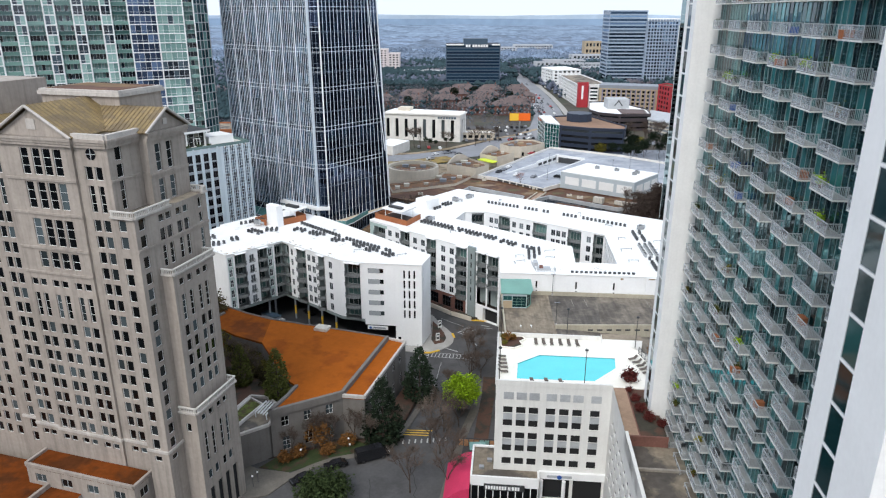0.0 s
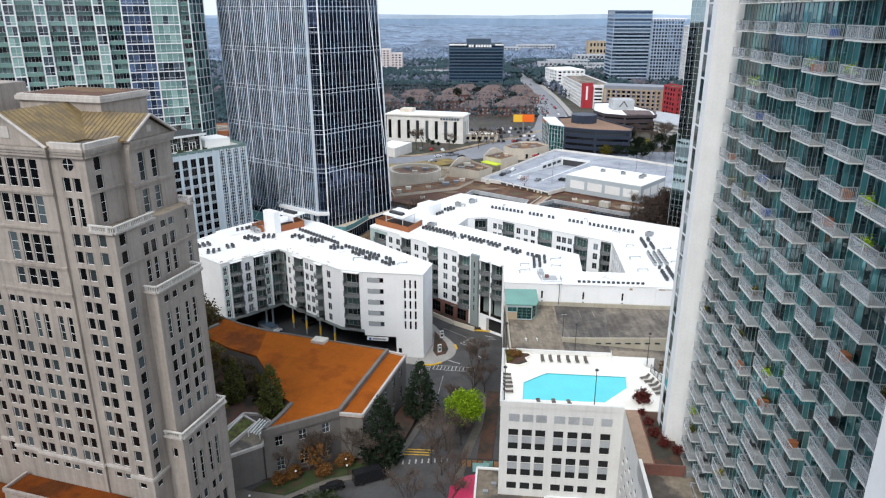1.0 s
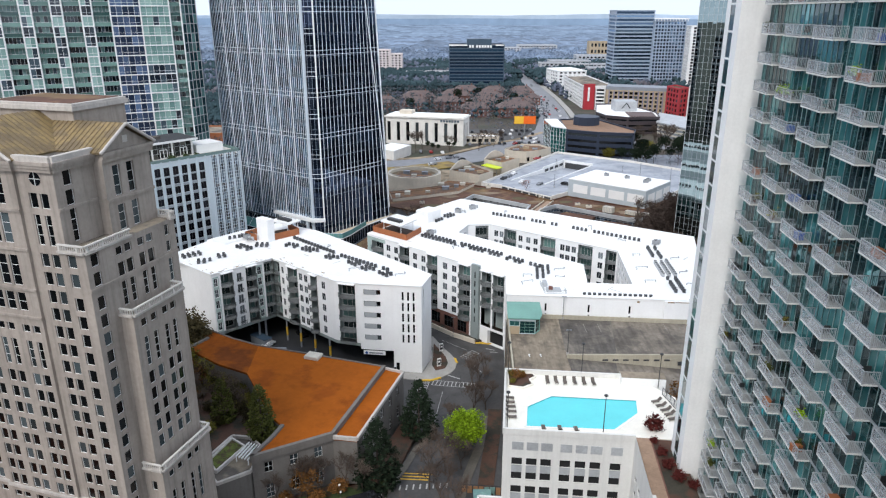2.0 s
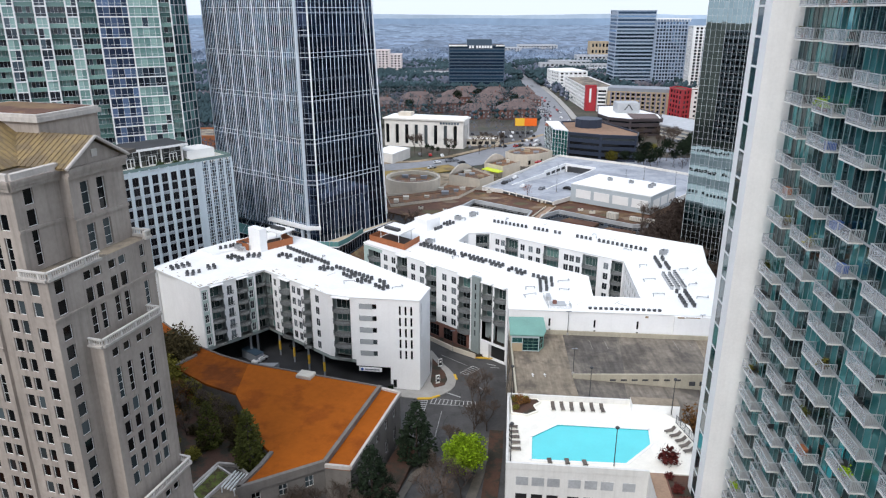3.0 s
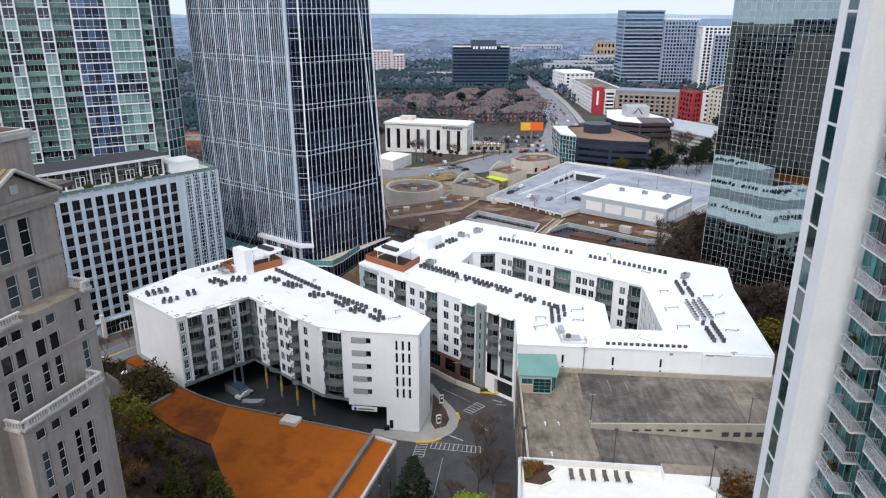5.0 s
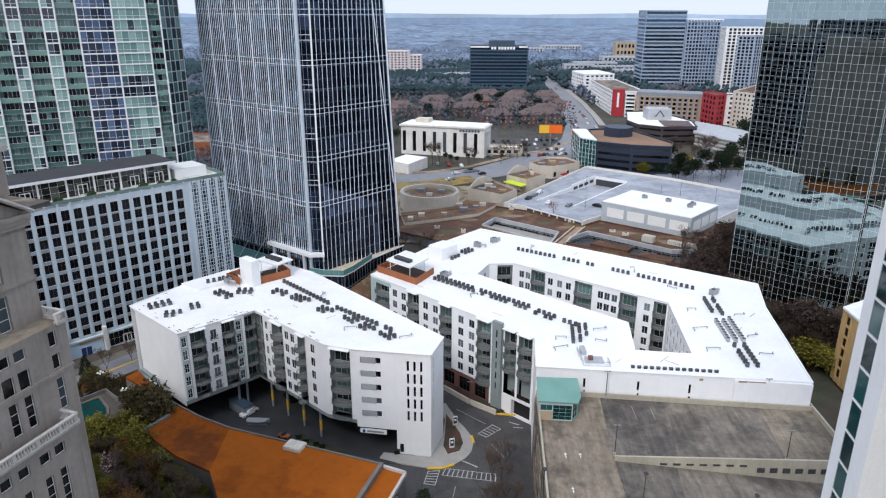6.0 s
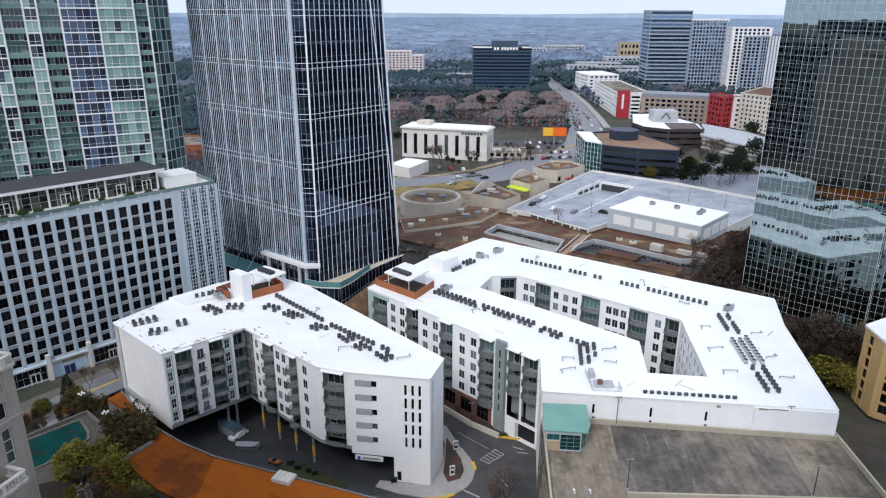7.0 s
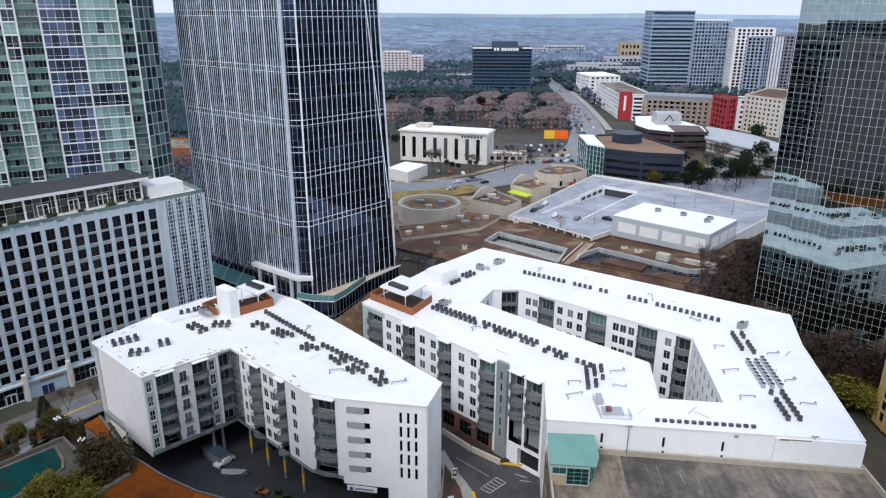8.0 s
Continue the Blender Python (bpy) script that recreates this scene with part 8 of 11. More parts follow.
    quads = ([out[0], out[1], out[2], v1[0], v1[3], out[21]], [out[2], out[3], out[4], v1[1], v1[0]], [out[4], out[5], out[6], out[7], out[8], v1[1]], [v1[1], out[8], out[9], out[10], out[19], v1[2]],
             [v1[2], out[19], out[20], out[21], v1[3]], [out[10], out[11], out[17], out[18], out[19]], [out[11], out[12], out[13], out[17]], [out[13], out[14], out[15], out[16], out[17]])
    for q in quads:
        g = Geo()
        g.prism(q, z - 0.7, z)
        part("roof", g, [M_BROWNROOF], m)
    # Second court's floor is dark grey: the overhang's shade is in its colour.
    for v, fl, fm in ((v1, 6.15, M_PAVE), ([(37, 284), (71, 263.5), (84, 264), (98, 281), (102, 294.5), (93.6, 292.9), (82.2, 278.2), (72.3, 277.2), (47, 297.5), (39.2, 290.4)], 6.15, M_DARKROOF)):
        g = Geo()
        g.prism(v, fl - 0.6, fl)
        part("court_floor", g, [fm], m)
    for a, b, gm in [(p, q, G_WINI) for q, p in zip(v1, v1[1:] + v1[:1])] + [(p, q, G_NAVY) for p, q in zip(out[7:14], out[8:15])]:
        L = (Vector(b) - Vector(a)).length
        curtain(m, a, b, 6.1, z - 0.7, max(3, int(L / 1.7)), 2, gm, M_METAL, 0.12, 0.2, 0.12, seed=88)
        g = Geo()
        g.bar(a, b, 0.6, z - 1.1, z + 0.5)
        part("parapet", g, [M_BROWNROOF if (a, b) in ((out[7], out[8]),) else M_PALERAIL], m)
    for k, (a, b) in enumerate(zip(out, out[1:] + out[:1])):
        if not 7 <= k < 14:
            far_wall(m, a, b, 2, z, [], M_STEELGREY, G_WINI)
            g = Geo()
            g.bar(a, b, 0.5, z, z + 0.5)
            part("parapet", g, [M_BROWNROOF], m)
    for c, zt in (([(46.0, 287.6), (58.0, 280.2), (61.0, 284.6), (50.0, 291.6)], 7.4), ([(60.0, 276.4), (70.0, 270.4), (73.0, 274.6), (64.0, 280.4)], 7.0)):
        g = Geo()
        g.prism(c, 6.1, zt)
        part("court_terrace", g, [M_BROWNROOF], m)
    g = Geo()
    g.bar((44.5, 302.6), (33.6, 281.0), 2.0, z, z + 0.3)
    part("walkway", g, [M_TERRACE], m)
    for a, b in (((46.6, 303.6), (36.4, 283.4)), ((42.4, 303.2), (32.6, 283.4))):
        g = Geo()
        g.bar(a, b, 0.35, z, z + 0.55)
        part("walkway_kerb", g, [M_PALETAN], m)
    # worn patches of moss and bare screed on the gravel
    rng = random.Random(15)
    for x, y, s, mm in ((20, 318, 5, 0), (32, 309, 4, 1), (39, 303, 3, 0), (52, 303, 4, 1), (60, 297, 5, 0), (66, 291, 4, 1), (73, 286, 4, 0), (80, 284, 3, 1), (88, 292, 4, 0), (97, 300, 3, 1), (14, 292, 5, 0), (26, 277, 5, 1), (44, 270, 4, 0), (56, 262, 4, 1), (-6, 296, 5, 1), (2, 312, 4, 0), (16, 326, 3, 1)):
        g = Geo()
        pts = [(x + s * rng.uniform(0.5, 1.1) * math.cos(k * 0.785), y + s * 0.7 * rng.uniform(0.5, 1.1) * math.sin(k * 0.785)) for k in range(8)]
        g.prism(pts, z, z + 0.03)
        part("roof_patch", g, [M_MOSSROOF if mm else M_SCREED], m, "mossy olive patch on the gravel roof" if mm else "pale tan bare patch on the gravel roof")
    for (x, y), w, d, h in (((64.0, 286.4), 4.2, 2.4, 2.6), ((72.4, 283.4), 5.6, 1.8, 1.7), ((78.2, 280.6), 3.4, 1.6, 1.6)):
        u = thing("roof_plant_unit", "long pale ribbed rooftop plant unit on the mall", "air unit", (x, y, z), "plant units on the mall roof")
        F = Frame(x, y, 38)
        g = Geo()
        g.prism(F.rect(0, w, 0, d), z + 0.3, z + h)
        part("housing", g, [M_PALE], u)
        g = Geo()
        g.prism(F.rect(0.2, w - 0.2, 0.2, d - 0.2), z, z + 0.3)
        part("plinth", g, [M_DARKMETAL], u)
        for i in range(int(w / 0.7)):
            g = Geo()
            g.prism(F.rect(0.2 + i * 0.7, 0.36 + i * 0.7, -0.06, d + 0.06), z + 0.4, z + h + 0.06)
            part("rib", g, [M_METAL], u)
    rng = random.Random(5)
    for x, y in ((19.9, 327.5), (25.0, 327.7), (31.2, 321.8), (38.2, 316.2), (41.9, 309.2), (-10, 300), (0, 295), (26, 276), (56, 298), (60, 294), (97, 297)):
        u = thing("roof_unit", "weathered pale rooftop air unit on the mall", "air unit", (x, y, z), "units on the mall roof")
        w, d, h = rng.uniform(1.4, 2.6), rng.uniform(0.9, 1.4), rng.uniform(0.9, 1.5)
        g = Geo()
        g.box(x - w / 2, x + w / 2, y - d / 2, y + d / 2, z, z + h)
        part("housing", g, [M_PALE], u)
        g = Geo()
        g.tube((x, y, z + h), (x, y, z + h + 0.2), 0.4, n=10)
        part("fan_guard", g, [M_DARKMETAL], u)
    # round plaza ring
    r = thing("plaza_rotunda", "round tan open-topped rotunda with a parapet walk", "rotunda", (-15.5, 337, GZ))
    cx, cy = -15.1, 341.0
    g = Geo()
    n = 40
    for i in range(n):
        a0, a1 = 2 * math.pi * i / n, 2 * math.pi * (i + 1) / n
        p = lambda rr, a, zz: (cx + rr * math.cos(a), cy + rr * math.sin(a), zz)
        g.poly([p(12.8, a0, 4), p(12.8, a1, 4), p(12.8, a1, 13), p(12.8, a0, 13)])
        g.poly([p(11.6, a1, 10), p(11.6, a0, 10), p(11.6, a0, 13), p(11.6, a1, 13)])
        g.poly([p(12.8, a0, 13), p(12.8, a1, 13), p(11.6, a1, 13), p(11.6, a0, 13)])
    part("wall", g, [M_PALETAN], r)
    g = Geo()
    g.prism([(cx + 11.7 * math.cos(2 * math.pi * i / n), cy + 11.7 * math.sin(2 * math.pi * i / n)) for i in range(n)], 10.9, 11.5)
    part("floor", g, [M_TANPATH], r)
    g = Geo()
    g.prism([(cx + 8.5 * math.cos(2 * math.pi * i / n), cy + 8.5 * math.sin(2 * math.pi * i / n)) for i in range(n)], 11.5, 11.8)
    part("planted_centre", g, [M_RUSTROOF], r)
    g = Geo()
    for i in range(20):
        a0, a1 = 2 * math.pi * i / 20, 2 * math.pi * (i + 1) / 20
        g.tube((cx + 12.2 * math.cos(a0), cy + 12.2 * math.sin(a0), 13.6), (cx + 12.2 * math.cos(a1), cy + 12.2 * math.sin(a1), 13.6), 0.08, n=4)
        g.tube((cx + 12.2 * math.cos(a0), cy + 12.2 * math.sin(a0), 13), (cx + 12.2 * math.cos(a0), cy + 12.2 * math.sin(a0), 13.6), 0.06, n=4)
    part("railing", g, [M_PALERAIL], r)
    # clutter on the terrace roofs: small plant boxes and planters
    rr = random.Random(19)
    for x0, y0, z0 in ((8, 349, 11.4), (13, 352, 11.4), (17, 347, 11.4), (11, 356, 11.4), (28, 378, 11.4), (33, 381, 11.4), (40, 406, 11.4), (46, 410, 11.4), (51, 408, 11.4), (44, 414, 11.4), (-15, 337, 11.8), (-10, 342, 11.8), (-19, 344, 11.8), (-17, 315, 8.9), (-8, 318, 8.9), (0, 324, 8.9), (5, 328, 8.9), (8, 332, 8.9), (-21, 310, 8.9), (-2, 332, 8.9)):
        u = thing("roof_box", "small weathered box on a shop roof", "roof box", (x0, y0, z0), "boxes on the shop roofs")
        w, d, h = rr.uniform(0.7, 2.0), rr.uniform(0.6, 1.4), rr.uniform(0.5, 1.3)
        g = Geo()
        g.box(x0 - w, x0 + w, y0 - d, y0 + d, z0, z0 + h)
        g.box(x0 - w - 0.1, x0 + w + 0.1, y0 - d - 0.1, y0 + d + 0.1, z0 + h, z0 + h + 0.12)
        part("housing", g, [rr.choice((M_PALE, M_METAL, M_TAN, M_STEELGREY))], u)
    # tan shop blocks with barrel gables
    for k, c in enumerate(([(1.9, 349.4), (16.1, 338.7), (23.4, 348.5), (13.2, 365.4)], [(20.3, 376.9), (29.0, 367.3), (39.4, 380.2), (31.5, 388.2)], [(33.6, 406.4), (38.3, 398.6), (44.7, 397.2), (52.2, 401.4), (60.4, 409.1), (54.7, 420.1), (44.4, 421.0)], [(-26.1, 319.6), (-22.7, 302.8), (-7.3, 310.0), (5.7, 316.7), (16.1, 335.9), (0.8, 341.4), (-4.3, 330.3), (-12.2, 326.0)])):
        s = thing("shop_block", "tan stucco shop block with a low parapet roof", "shop", (*c[0], GZ), "shops round the plaza")
        top = 11.4 if k < 3 else 8.9
        for a, b in zip(c, c[1:] + c[:1]):
            L = (Vector(b) - Vector(a)).length
            far_wall(s, a, b, 4, top + 0.9, [(1.0 + 7 * i, 2.8 + 7 * i, 6.4, 8.8, 1, 1) for i in range(int((L - 1) / 7))] if k == 2 else [], M_PALETAN, G_WINI)
        g = Geo()
        g.prism(inset(c, 0.3), top - 0.4, top)
        part("roof", g, [M_RUSTROOF], s)
        if k < 2:
            g = Geo()
            a, b = Vector(c[3]), Vector(c[0])
            arc = [(*(a + (b - a) * (i / 12)), top + 0.9 + 3.4 * math.sin(math.pi * i / 12)) for i in range(13)]
            off = (Vector(c[1]) - Vector(c[0])).normalized() * 0.7
            arc2 = [(x + off.x, y + off.y, zz) for x, y, zz in arc]
            for i in range(12):
                g.poly([arc[i], arc[i + 1], arc2[i + 1], arc2[i]])
            g.poly(arc), g.poly(arc2[::-1])
            part("barrel_gable", g, [M_PALETAN], s)
    g = Geo()
    w = thing("shade_canopy", "lime-yellow fabric shade canopy", "canopy", (22, 357, 8))
    g.prism([(18.6, 370.5), (26.2, 361.5), (29.4, 365.5), (21.8, 374.5)], 9.9, 10.3)
    part("fabric", g, [M_LIME], w)
    for cx_, cy_ in ((19.3, 370.3), (26.1, 362.6), (28.6, 365.6), (21.9, 373.3)):
        g = Geo()
        g.tube((cx_, cy_, 5.5), (cx_, cy_, 9.9), 0.12, n=6)
        part("pole", g, [M_METAL], w)


M_MOSSROOF = mat("mossy_gravel_roof", (0.105, 0.088, 0.040), 0.95, var=0.4, scale=0.15, fine=0.9)
M_SCREED = mat("bare_tan_screed", (0.225, 0.165, 0.110), 0.95, var=0.3, scale=0.15, fine=0.9)
M_PALEDECK = mat("pale_grey_deck", (0.37, 0.39, 0.43), 0.7, var=0.22, scale=0.06, fine=0.5, alt=(0.29, 0.31, 0.35), altw=0.5)
M_RUSTROOF = mat("rusty_brown_gravel_roof", (0.23, 0.115, 0.055), 0.95, var=0.35, scale=0.12, fine=0.8, alt=(0.13, 0.085, 0.06), altw=0.5)
M_TANPATH = mat("tan_soil_path", (0.36, 0.28, 0.19), 0.95, var=0.3, scale=0.08, fine=0.6, alt=(0.20, 0.15, 0.09), altw=0.5)
M_LIME = mat("lime_fabric", (0.62, 0.72, 0.03), 0.7, var=0.06)
shopping_centre()


# pale colonnaded building
def colonnade_building():
    t = thing("colonnaded_building", "cream stone office building with tall pilasters and flat roof", "office building", (-15, 443, GZ))
    c = [(-38.5, 459.9), (11.0, 447.9), (15.0, 462.5), (-33.5, 476.0)]
    top = 23.0
    for i, (a, b) in enumerate(zip(c, c[1:] + c[:1])):
        L = (Vector(b) - Vector(a)).length
        n = max(2, round(L / 6.0))
        holes = [(0.9 + k * (L - 1) / n, 0.9 + k * (L - 1) / n + 2.2, 7.6, 19.6, 2, 5) for k in range(n)] if i in (0, 1) else []
        far_wall(t, a, b, 5, top, holes, M_CREAM, G_WINI, 0.9)
    g = Geo()
    g.prism(inset(c, -0.8), top - 0.6, top + 0.3)
    part("cornice", g, [M_CREAM], t)
    g = Geo()
    g.prism(inset(c, 0.4), top + 0.3, top + 0.8)
    part("roof", g, [M_ROOF], t)
    g = Geo()
    g.prism([(-30, 464), (-22, 462), (-20, 469), (-28, 471)], top + 0.8, top + 3.0, 0)
    part("plant_room", g, [M_PALETAN], t)
    for k in range(7):
        g = Geo()
        a = line(c[0], c[1], 36 + k * 1.8)
        b = line(c[0], c[1], 37.2 + k * 1.8)
        g.bar((a[0], a[1] - 0.2), (b[0], b[1] - 0.2), 0.2, top - 2.6, top - 1.4)
        part("sign_bar", g, [M_SLATE], t, "plain dark sign bar")
    s = thing("low_shop", "low cream shop with flat roof", "shop", (-30, 411, GZ))
    c = [(-40.5, 412), (-29.3, 401.5), (-20.5, 421), (-33, 428)]
    for a, b in zip(c, c[1:] + c[:1]):
        far_wall(s, a, b, 5, 11.4, [], M_CREAM, G_WINI)
    g = Geo()
    g.prism(inset(c, 0.2), 11.0, 11.5)
    part("roof", g, [M_ROOF], s)


colonnade_building()

M_YELLOWGRASS = mat("yellow_winter_grass", (0.30, 0.21, 0.06), 0.95, var=0.3, scale=0.1, fine=0.6, alt=(0.20, 0.14, 0.06), altw=0.5)

# roads out to the horizon
strip("road_avenue", [(120, 1500), (106, 1100), (98, 894), (95, 821), (93, 703), (90, 620), (86, 566), (76, 510), (62, 468), (34, 436), (12, 409), (-12, 395), (-38, 387), (-90, 380), (-200, 372)], 24, M_ROADFAR, "wide pale asphalt avenue with traffic", "road", 0.12)
strip("road_cross", [(80, 504), (100, 480), (140, 440), (200, 420), (300, 400)], 12, M_ROADFAR, "side road off the avenue", "road", 0.10)
strip("pavement_avenue", [(109, 820), (108, 700), (105, 620), (102, 570)], 5.0, M_PAVE, "pale pavement beside the avenue", "pavement", 0.2)
strip("pavement_verge", [(68, 500), (50, 474), (24, 448), (4, 424), (-16, 409), (-40, 401), (-90, 394)], 4.0, M_TANPATH, "tan verge beside the avenue", "pavement", 0.2)
patch("ground_plaza", -40, 62, 290, 378, M_TANPATH, "tan soil and paving of the plaza building site", "ground", 0.03)
sheet("ground_verge", [(-40, 366), (-12, 374), (8, 388), (2, 400), (-20, 388), (-44, 378)], M_YELLOWGRASS, "yellow winter grass verge beside the avenue", "ground", 6.22, 0.0, 0.4)
patch("road_carpark", 14, 62, 446, 515, M_ASPHALT, "asphalt car park", "road", 0.05)
M_BANK = mat("brown_mulch_bank", (0.125, 0.068, 0.036), 0.95, var=0.4, scale=0.2, fine=1.0, alt=(0.17, 0.125, 0.060), altw=0.4)
M_SLIPROAD = mat("blue_grey_slip_road", (0.24, 0.26, 0.30), 0.8, var=0.25, scale=0.06, fine=0.5)
M_LITTER = mat("dark_leaf_litter", (0.050, 0.034, 0.022), 0.95, var=0.4, scale=0.15, fine=1.0, spec=0.1)
sheet("ground_bed", [(-94.8, 180.4), (-89.6, 172.6), (-79.4, 182.6), (-80.5, 189.2), (-87.5, 193.0), (-91.9, 187.0)], M_LITTER, "dark brown mulched planting bed", "ground", None, 0.2, 1.2)
_g = Geo()
_top, _foot = [(-38.0, 232.5, 8.6), (-34.0, 233.4, 9.6), (-30.6, 238.6, 10.6), (-26.8, 249.6, 11.0), (-18.4, 262.6, 10.6), (-10, 270, 8)], [(-38.0, 222.0, 2.0), (-30.0, 221.0, 2.0), (-22.0, 224.0, 2.4), (-14.0, 237.0, 3.4), (-7.0, 250.0, 4.6), (2.0, 260.0, 5.6)]
for _i in range(5):
    for _j in range(6):
        for _k in range(4):
            _g.poly([tuple((Vector(_top[_i]).lerp(Vector(_top[_i + 1]), u)).lerp(Vector(_foot[_i]).lerp(Vector(_foot[_i + 1]), u), v) + Vector((0, 0, 0.5 * noise.noise(Vector((_i + u, v * 3, 2)))))) for u, v in ((_k / 4, _j / 6), (_k / 4, (_j + 1) / 6), ((_k + 1) / 4, (_j + 1) / 6), ((_k + 1) / 4, _j / 6))])
setting("ground_bank", _g, [M_BANK], "brown mulched bank below the glass pavilion", "ground")
patch("ground_grove", 62, 114, 205, 290, M_LITTER, "dark leaf litter under bare trees", "ground", 0.06)
patch("road_slip", 100, 190, 330, 420, M_SLIPROAD, "pale concrete slip roads and car park", "road", 0.05)


# ---- brick townhouses ----
def townhouse(x, y, rz, w, d, h, seed):
    t = thing("townhouse", "red brick townhouse with brown shingle hipped roof", "house", group="brick townhouses")
    g = Geo()
    g.box(-w / 2, w / 2, -d / 2, d / 2, -1, h)
    part("wall", g, [M_BRICK], t, local=Matrix.Identity(4))
    g = Geo()
    o, r = 0.6, w * 0.22
    a = [(-w / 2 - o, -d / 2 - o, h), (w / 2 + o, -d / 2 - o, h), (w / 2 + o, d / 2 + o, h), (-w / 2 - o, d / 2 + o, h)]
    p, q = (-w / 2 + r, 0, h + d * 0.33), (w / 2 - r, 0, h + d * 0.33)
    g.poly([a[0], a[1], q, p]), g.poly([a[1], a[2], q]), g.poly([a[2], a[3], p, q]), g.poly([a[3], a[0], p]), g.poly(a[::-1])
    part("roof", g, [M_SHINGLE], t, local=Matrix.Identity(4))
    n = max(2, int(w / 3.2))
    wm = Geo()
    for i in range(n):
        for f in range(int(h / 3)):
            u, v = -w / 2 + (i + 0.5) * w / n, 0.9 + f * 3.0
            wm.box(u - 0.65, u + 0.65, -d / 2 - 0.06, -d / 2 + 0.06, v, v + 1.7)
    part("window_row", wm, [M_TOWNWIN], t, local=Matrix.Identity(4), kind="stuff")
    g = Geo()
    g.box(w * 0.2, w * 0.2 + 0.9, -0.5, 0.4, h, h + d * 0.33 + 1.4)
    part("chimney", g, [M_BRICK], t, local=Matrix.Identity(4))
    t.matrix_basis = at(x, y, land(x, y), rz)


M_TOWNWIN = mat("pale_framed_window", (0.30, 0.30, 0.31), 0.4, var=0.1)
_r = random.Random(21)
for _row, (_y, _x0, _x1) in enumerate(((580, 12, 66), (618, -72, 70), (660, -40, 72), (704, 6, 74))):
    _x = _x0
    while _x < _x1:
        _w = _r.uniform(20, 32)
        townhouse(_x + _w / 2, _y + _r.uniform(-3, 3), _r.choice((0, 6, 14, -8, 10)), _w, _r.uniform(13, 17), _r.uniform(6.0, 8.0), _row)
        _x += _w + _r.uniform(3, 8)

M_FARGREY = mat("pale_grey_render", (0.46, 0.47, 0.49), 0.8, var=0.1)
# a few small far roofs among the woods
for _i, (_x, _y, _w, _d, _h) in enumerate(((60, 1400, 70, 40, 14), (118, 1440, 60, 30, 12), (188, 1500, 80, 40, 14), (180, 1055, 60, 26, 12), (238, 1130, 70, 30, 15), (205, 1000, 80, 22, 11), (222, 950, 70, 24, 10), (150, 1010, 40, 20, 12), (-20, 900, 60, 14, 9), (-140, 1350, 40, 20, 10), (262, 1250, 33, 24, 31))):
    block("far_building", "far tan brick block above the trees" if _x > 250 else "far white low commercial building among trees", "building", rect(_x - _w / 2, _x + _w / 2, _y, _y + _d), GZ, GZ + _h, M_TAN if _x > 250 else M_FARGREY, 3, 6.0, 3.4, 0.5, M_PALEDECK, [0])
block("low_store", "low white flat-roofed store beside the car park", "store", rect(10, 34, 456, 466), GZ, 10.0, M_PALETAN, 1, 4.0, 2.6, 0.5, M_ROOF, [0])
block("brick_store", "long tan brick store with an arched entrance", "store", rect(-185, -128, 440, 470), GZ, 14.5, M_TERRACOTTA, 0, roof_mat=M_CONC)

# billboard
_b = thing("billboard", "orange and yellow roadside billboard on a steel post", "billboard", (54, 490, GZ))
_g = Geo()
_g.tube((54, 490.6, GZ - 1), (54, 490.6, 13.4), 0.5, n=8)
part("post", _g, [M_METAL], _b)
_g = Geo()
_g.box(46.5, 61.5, 490.0, 490.8, 13.2, 18.8)
_p = part("panel", _g, [M_TERRACOTTA], _b)
_g = Geo()
_g.box(46.8, 53.0, 489.9, 490.0, 13.5, 18.5)
part("poster", _g, [mat("yellow_poster", (0.85, 0.50, 0.04), 0.6, var=0.05)], _b)
_g = Geo()
_g.box(53.0, 61.2, 489.9, 490.0, 13.5, 18.5)
part("poster", _g, [mat("orange_poster", (0.90, 0.15, 0.01), 0.6, var=0.05)], _b)


# ---- plants ----
M_DULLBROWN = mat("dull_brown_green_leaves", (0.062, 0.050, 0.024), 0.9, var=0.4, scale=0.5, island=0.55, rnd=0.3, spec=0.08)
M_BLOSSOM = mat("pale_blossom", (0.42, 0.30, 0.29), 0.9, var=0.3, island=0.4, spec=0.08)
M_DOME = mat("evergreen_hedge", (0.045, 0.065, 0.025), 0.9, var=0.35, scale=0.6, island=0.5, spec=0.08)
def clump(g, c, r, rng, m=0, flat=0.8):
    """One ragged leafy clump: a jittered octahedron split once."""
    cx, cy, cz = c
    ps = []
    for x, y, z in ((1, 0, 0), (0, 1, 0), (-1, 0, 0), (0, -1, 0), (0.1, 0, 1), (0, 0.1, -0.8)):
        k = r * rng.uniform(0.65, 1.25)
        a = rng.uniform(-0.5, 0.5)
        ps.append((cx + k * (x * math.cos(a) - y * math.sin(a)), cy + k * (x * math.sin(a) + y * math.cos(a)), cz + k * z * flat))
    i = len(g.v)
    g.v += ps
    for q in ((0, 1, 4), (1, 2, 4), (2, 3, 4), (3, 0, 4), (1, 0, 5), (2, 1, 5), (3, 2, 5), (0, 3, 5)):
        g.f.append(tuple(i + j for j in q))
        g.m.append(m)


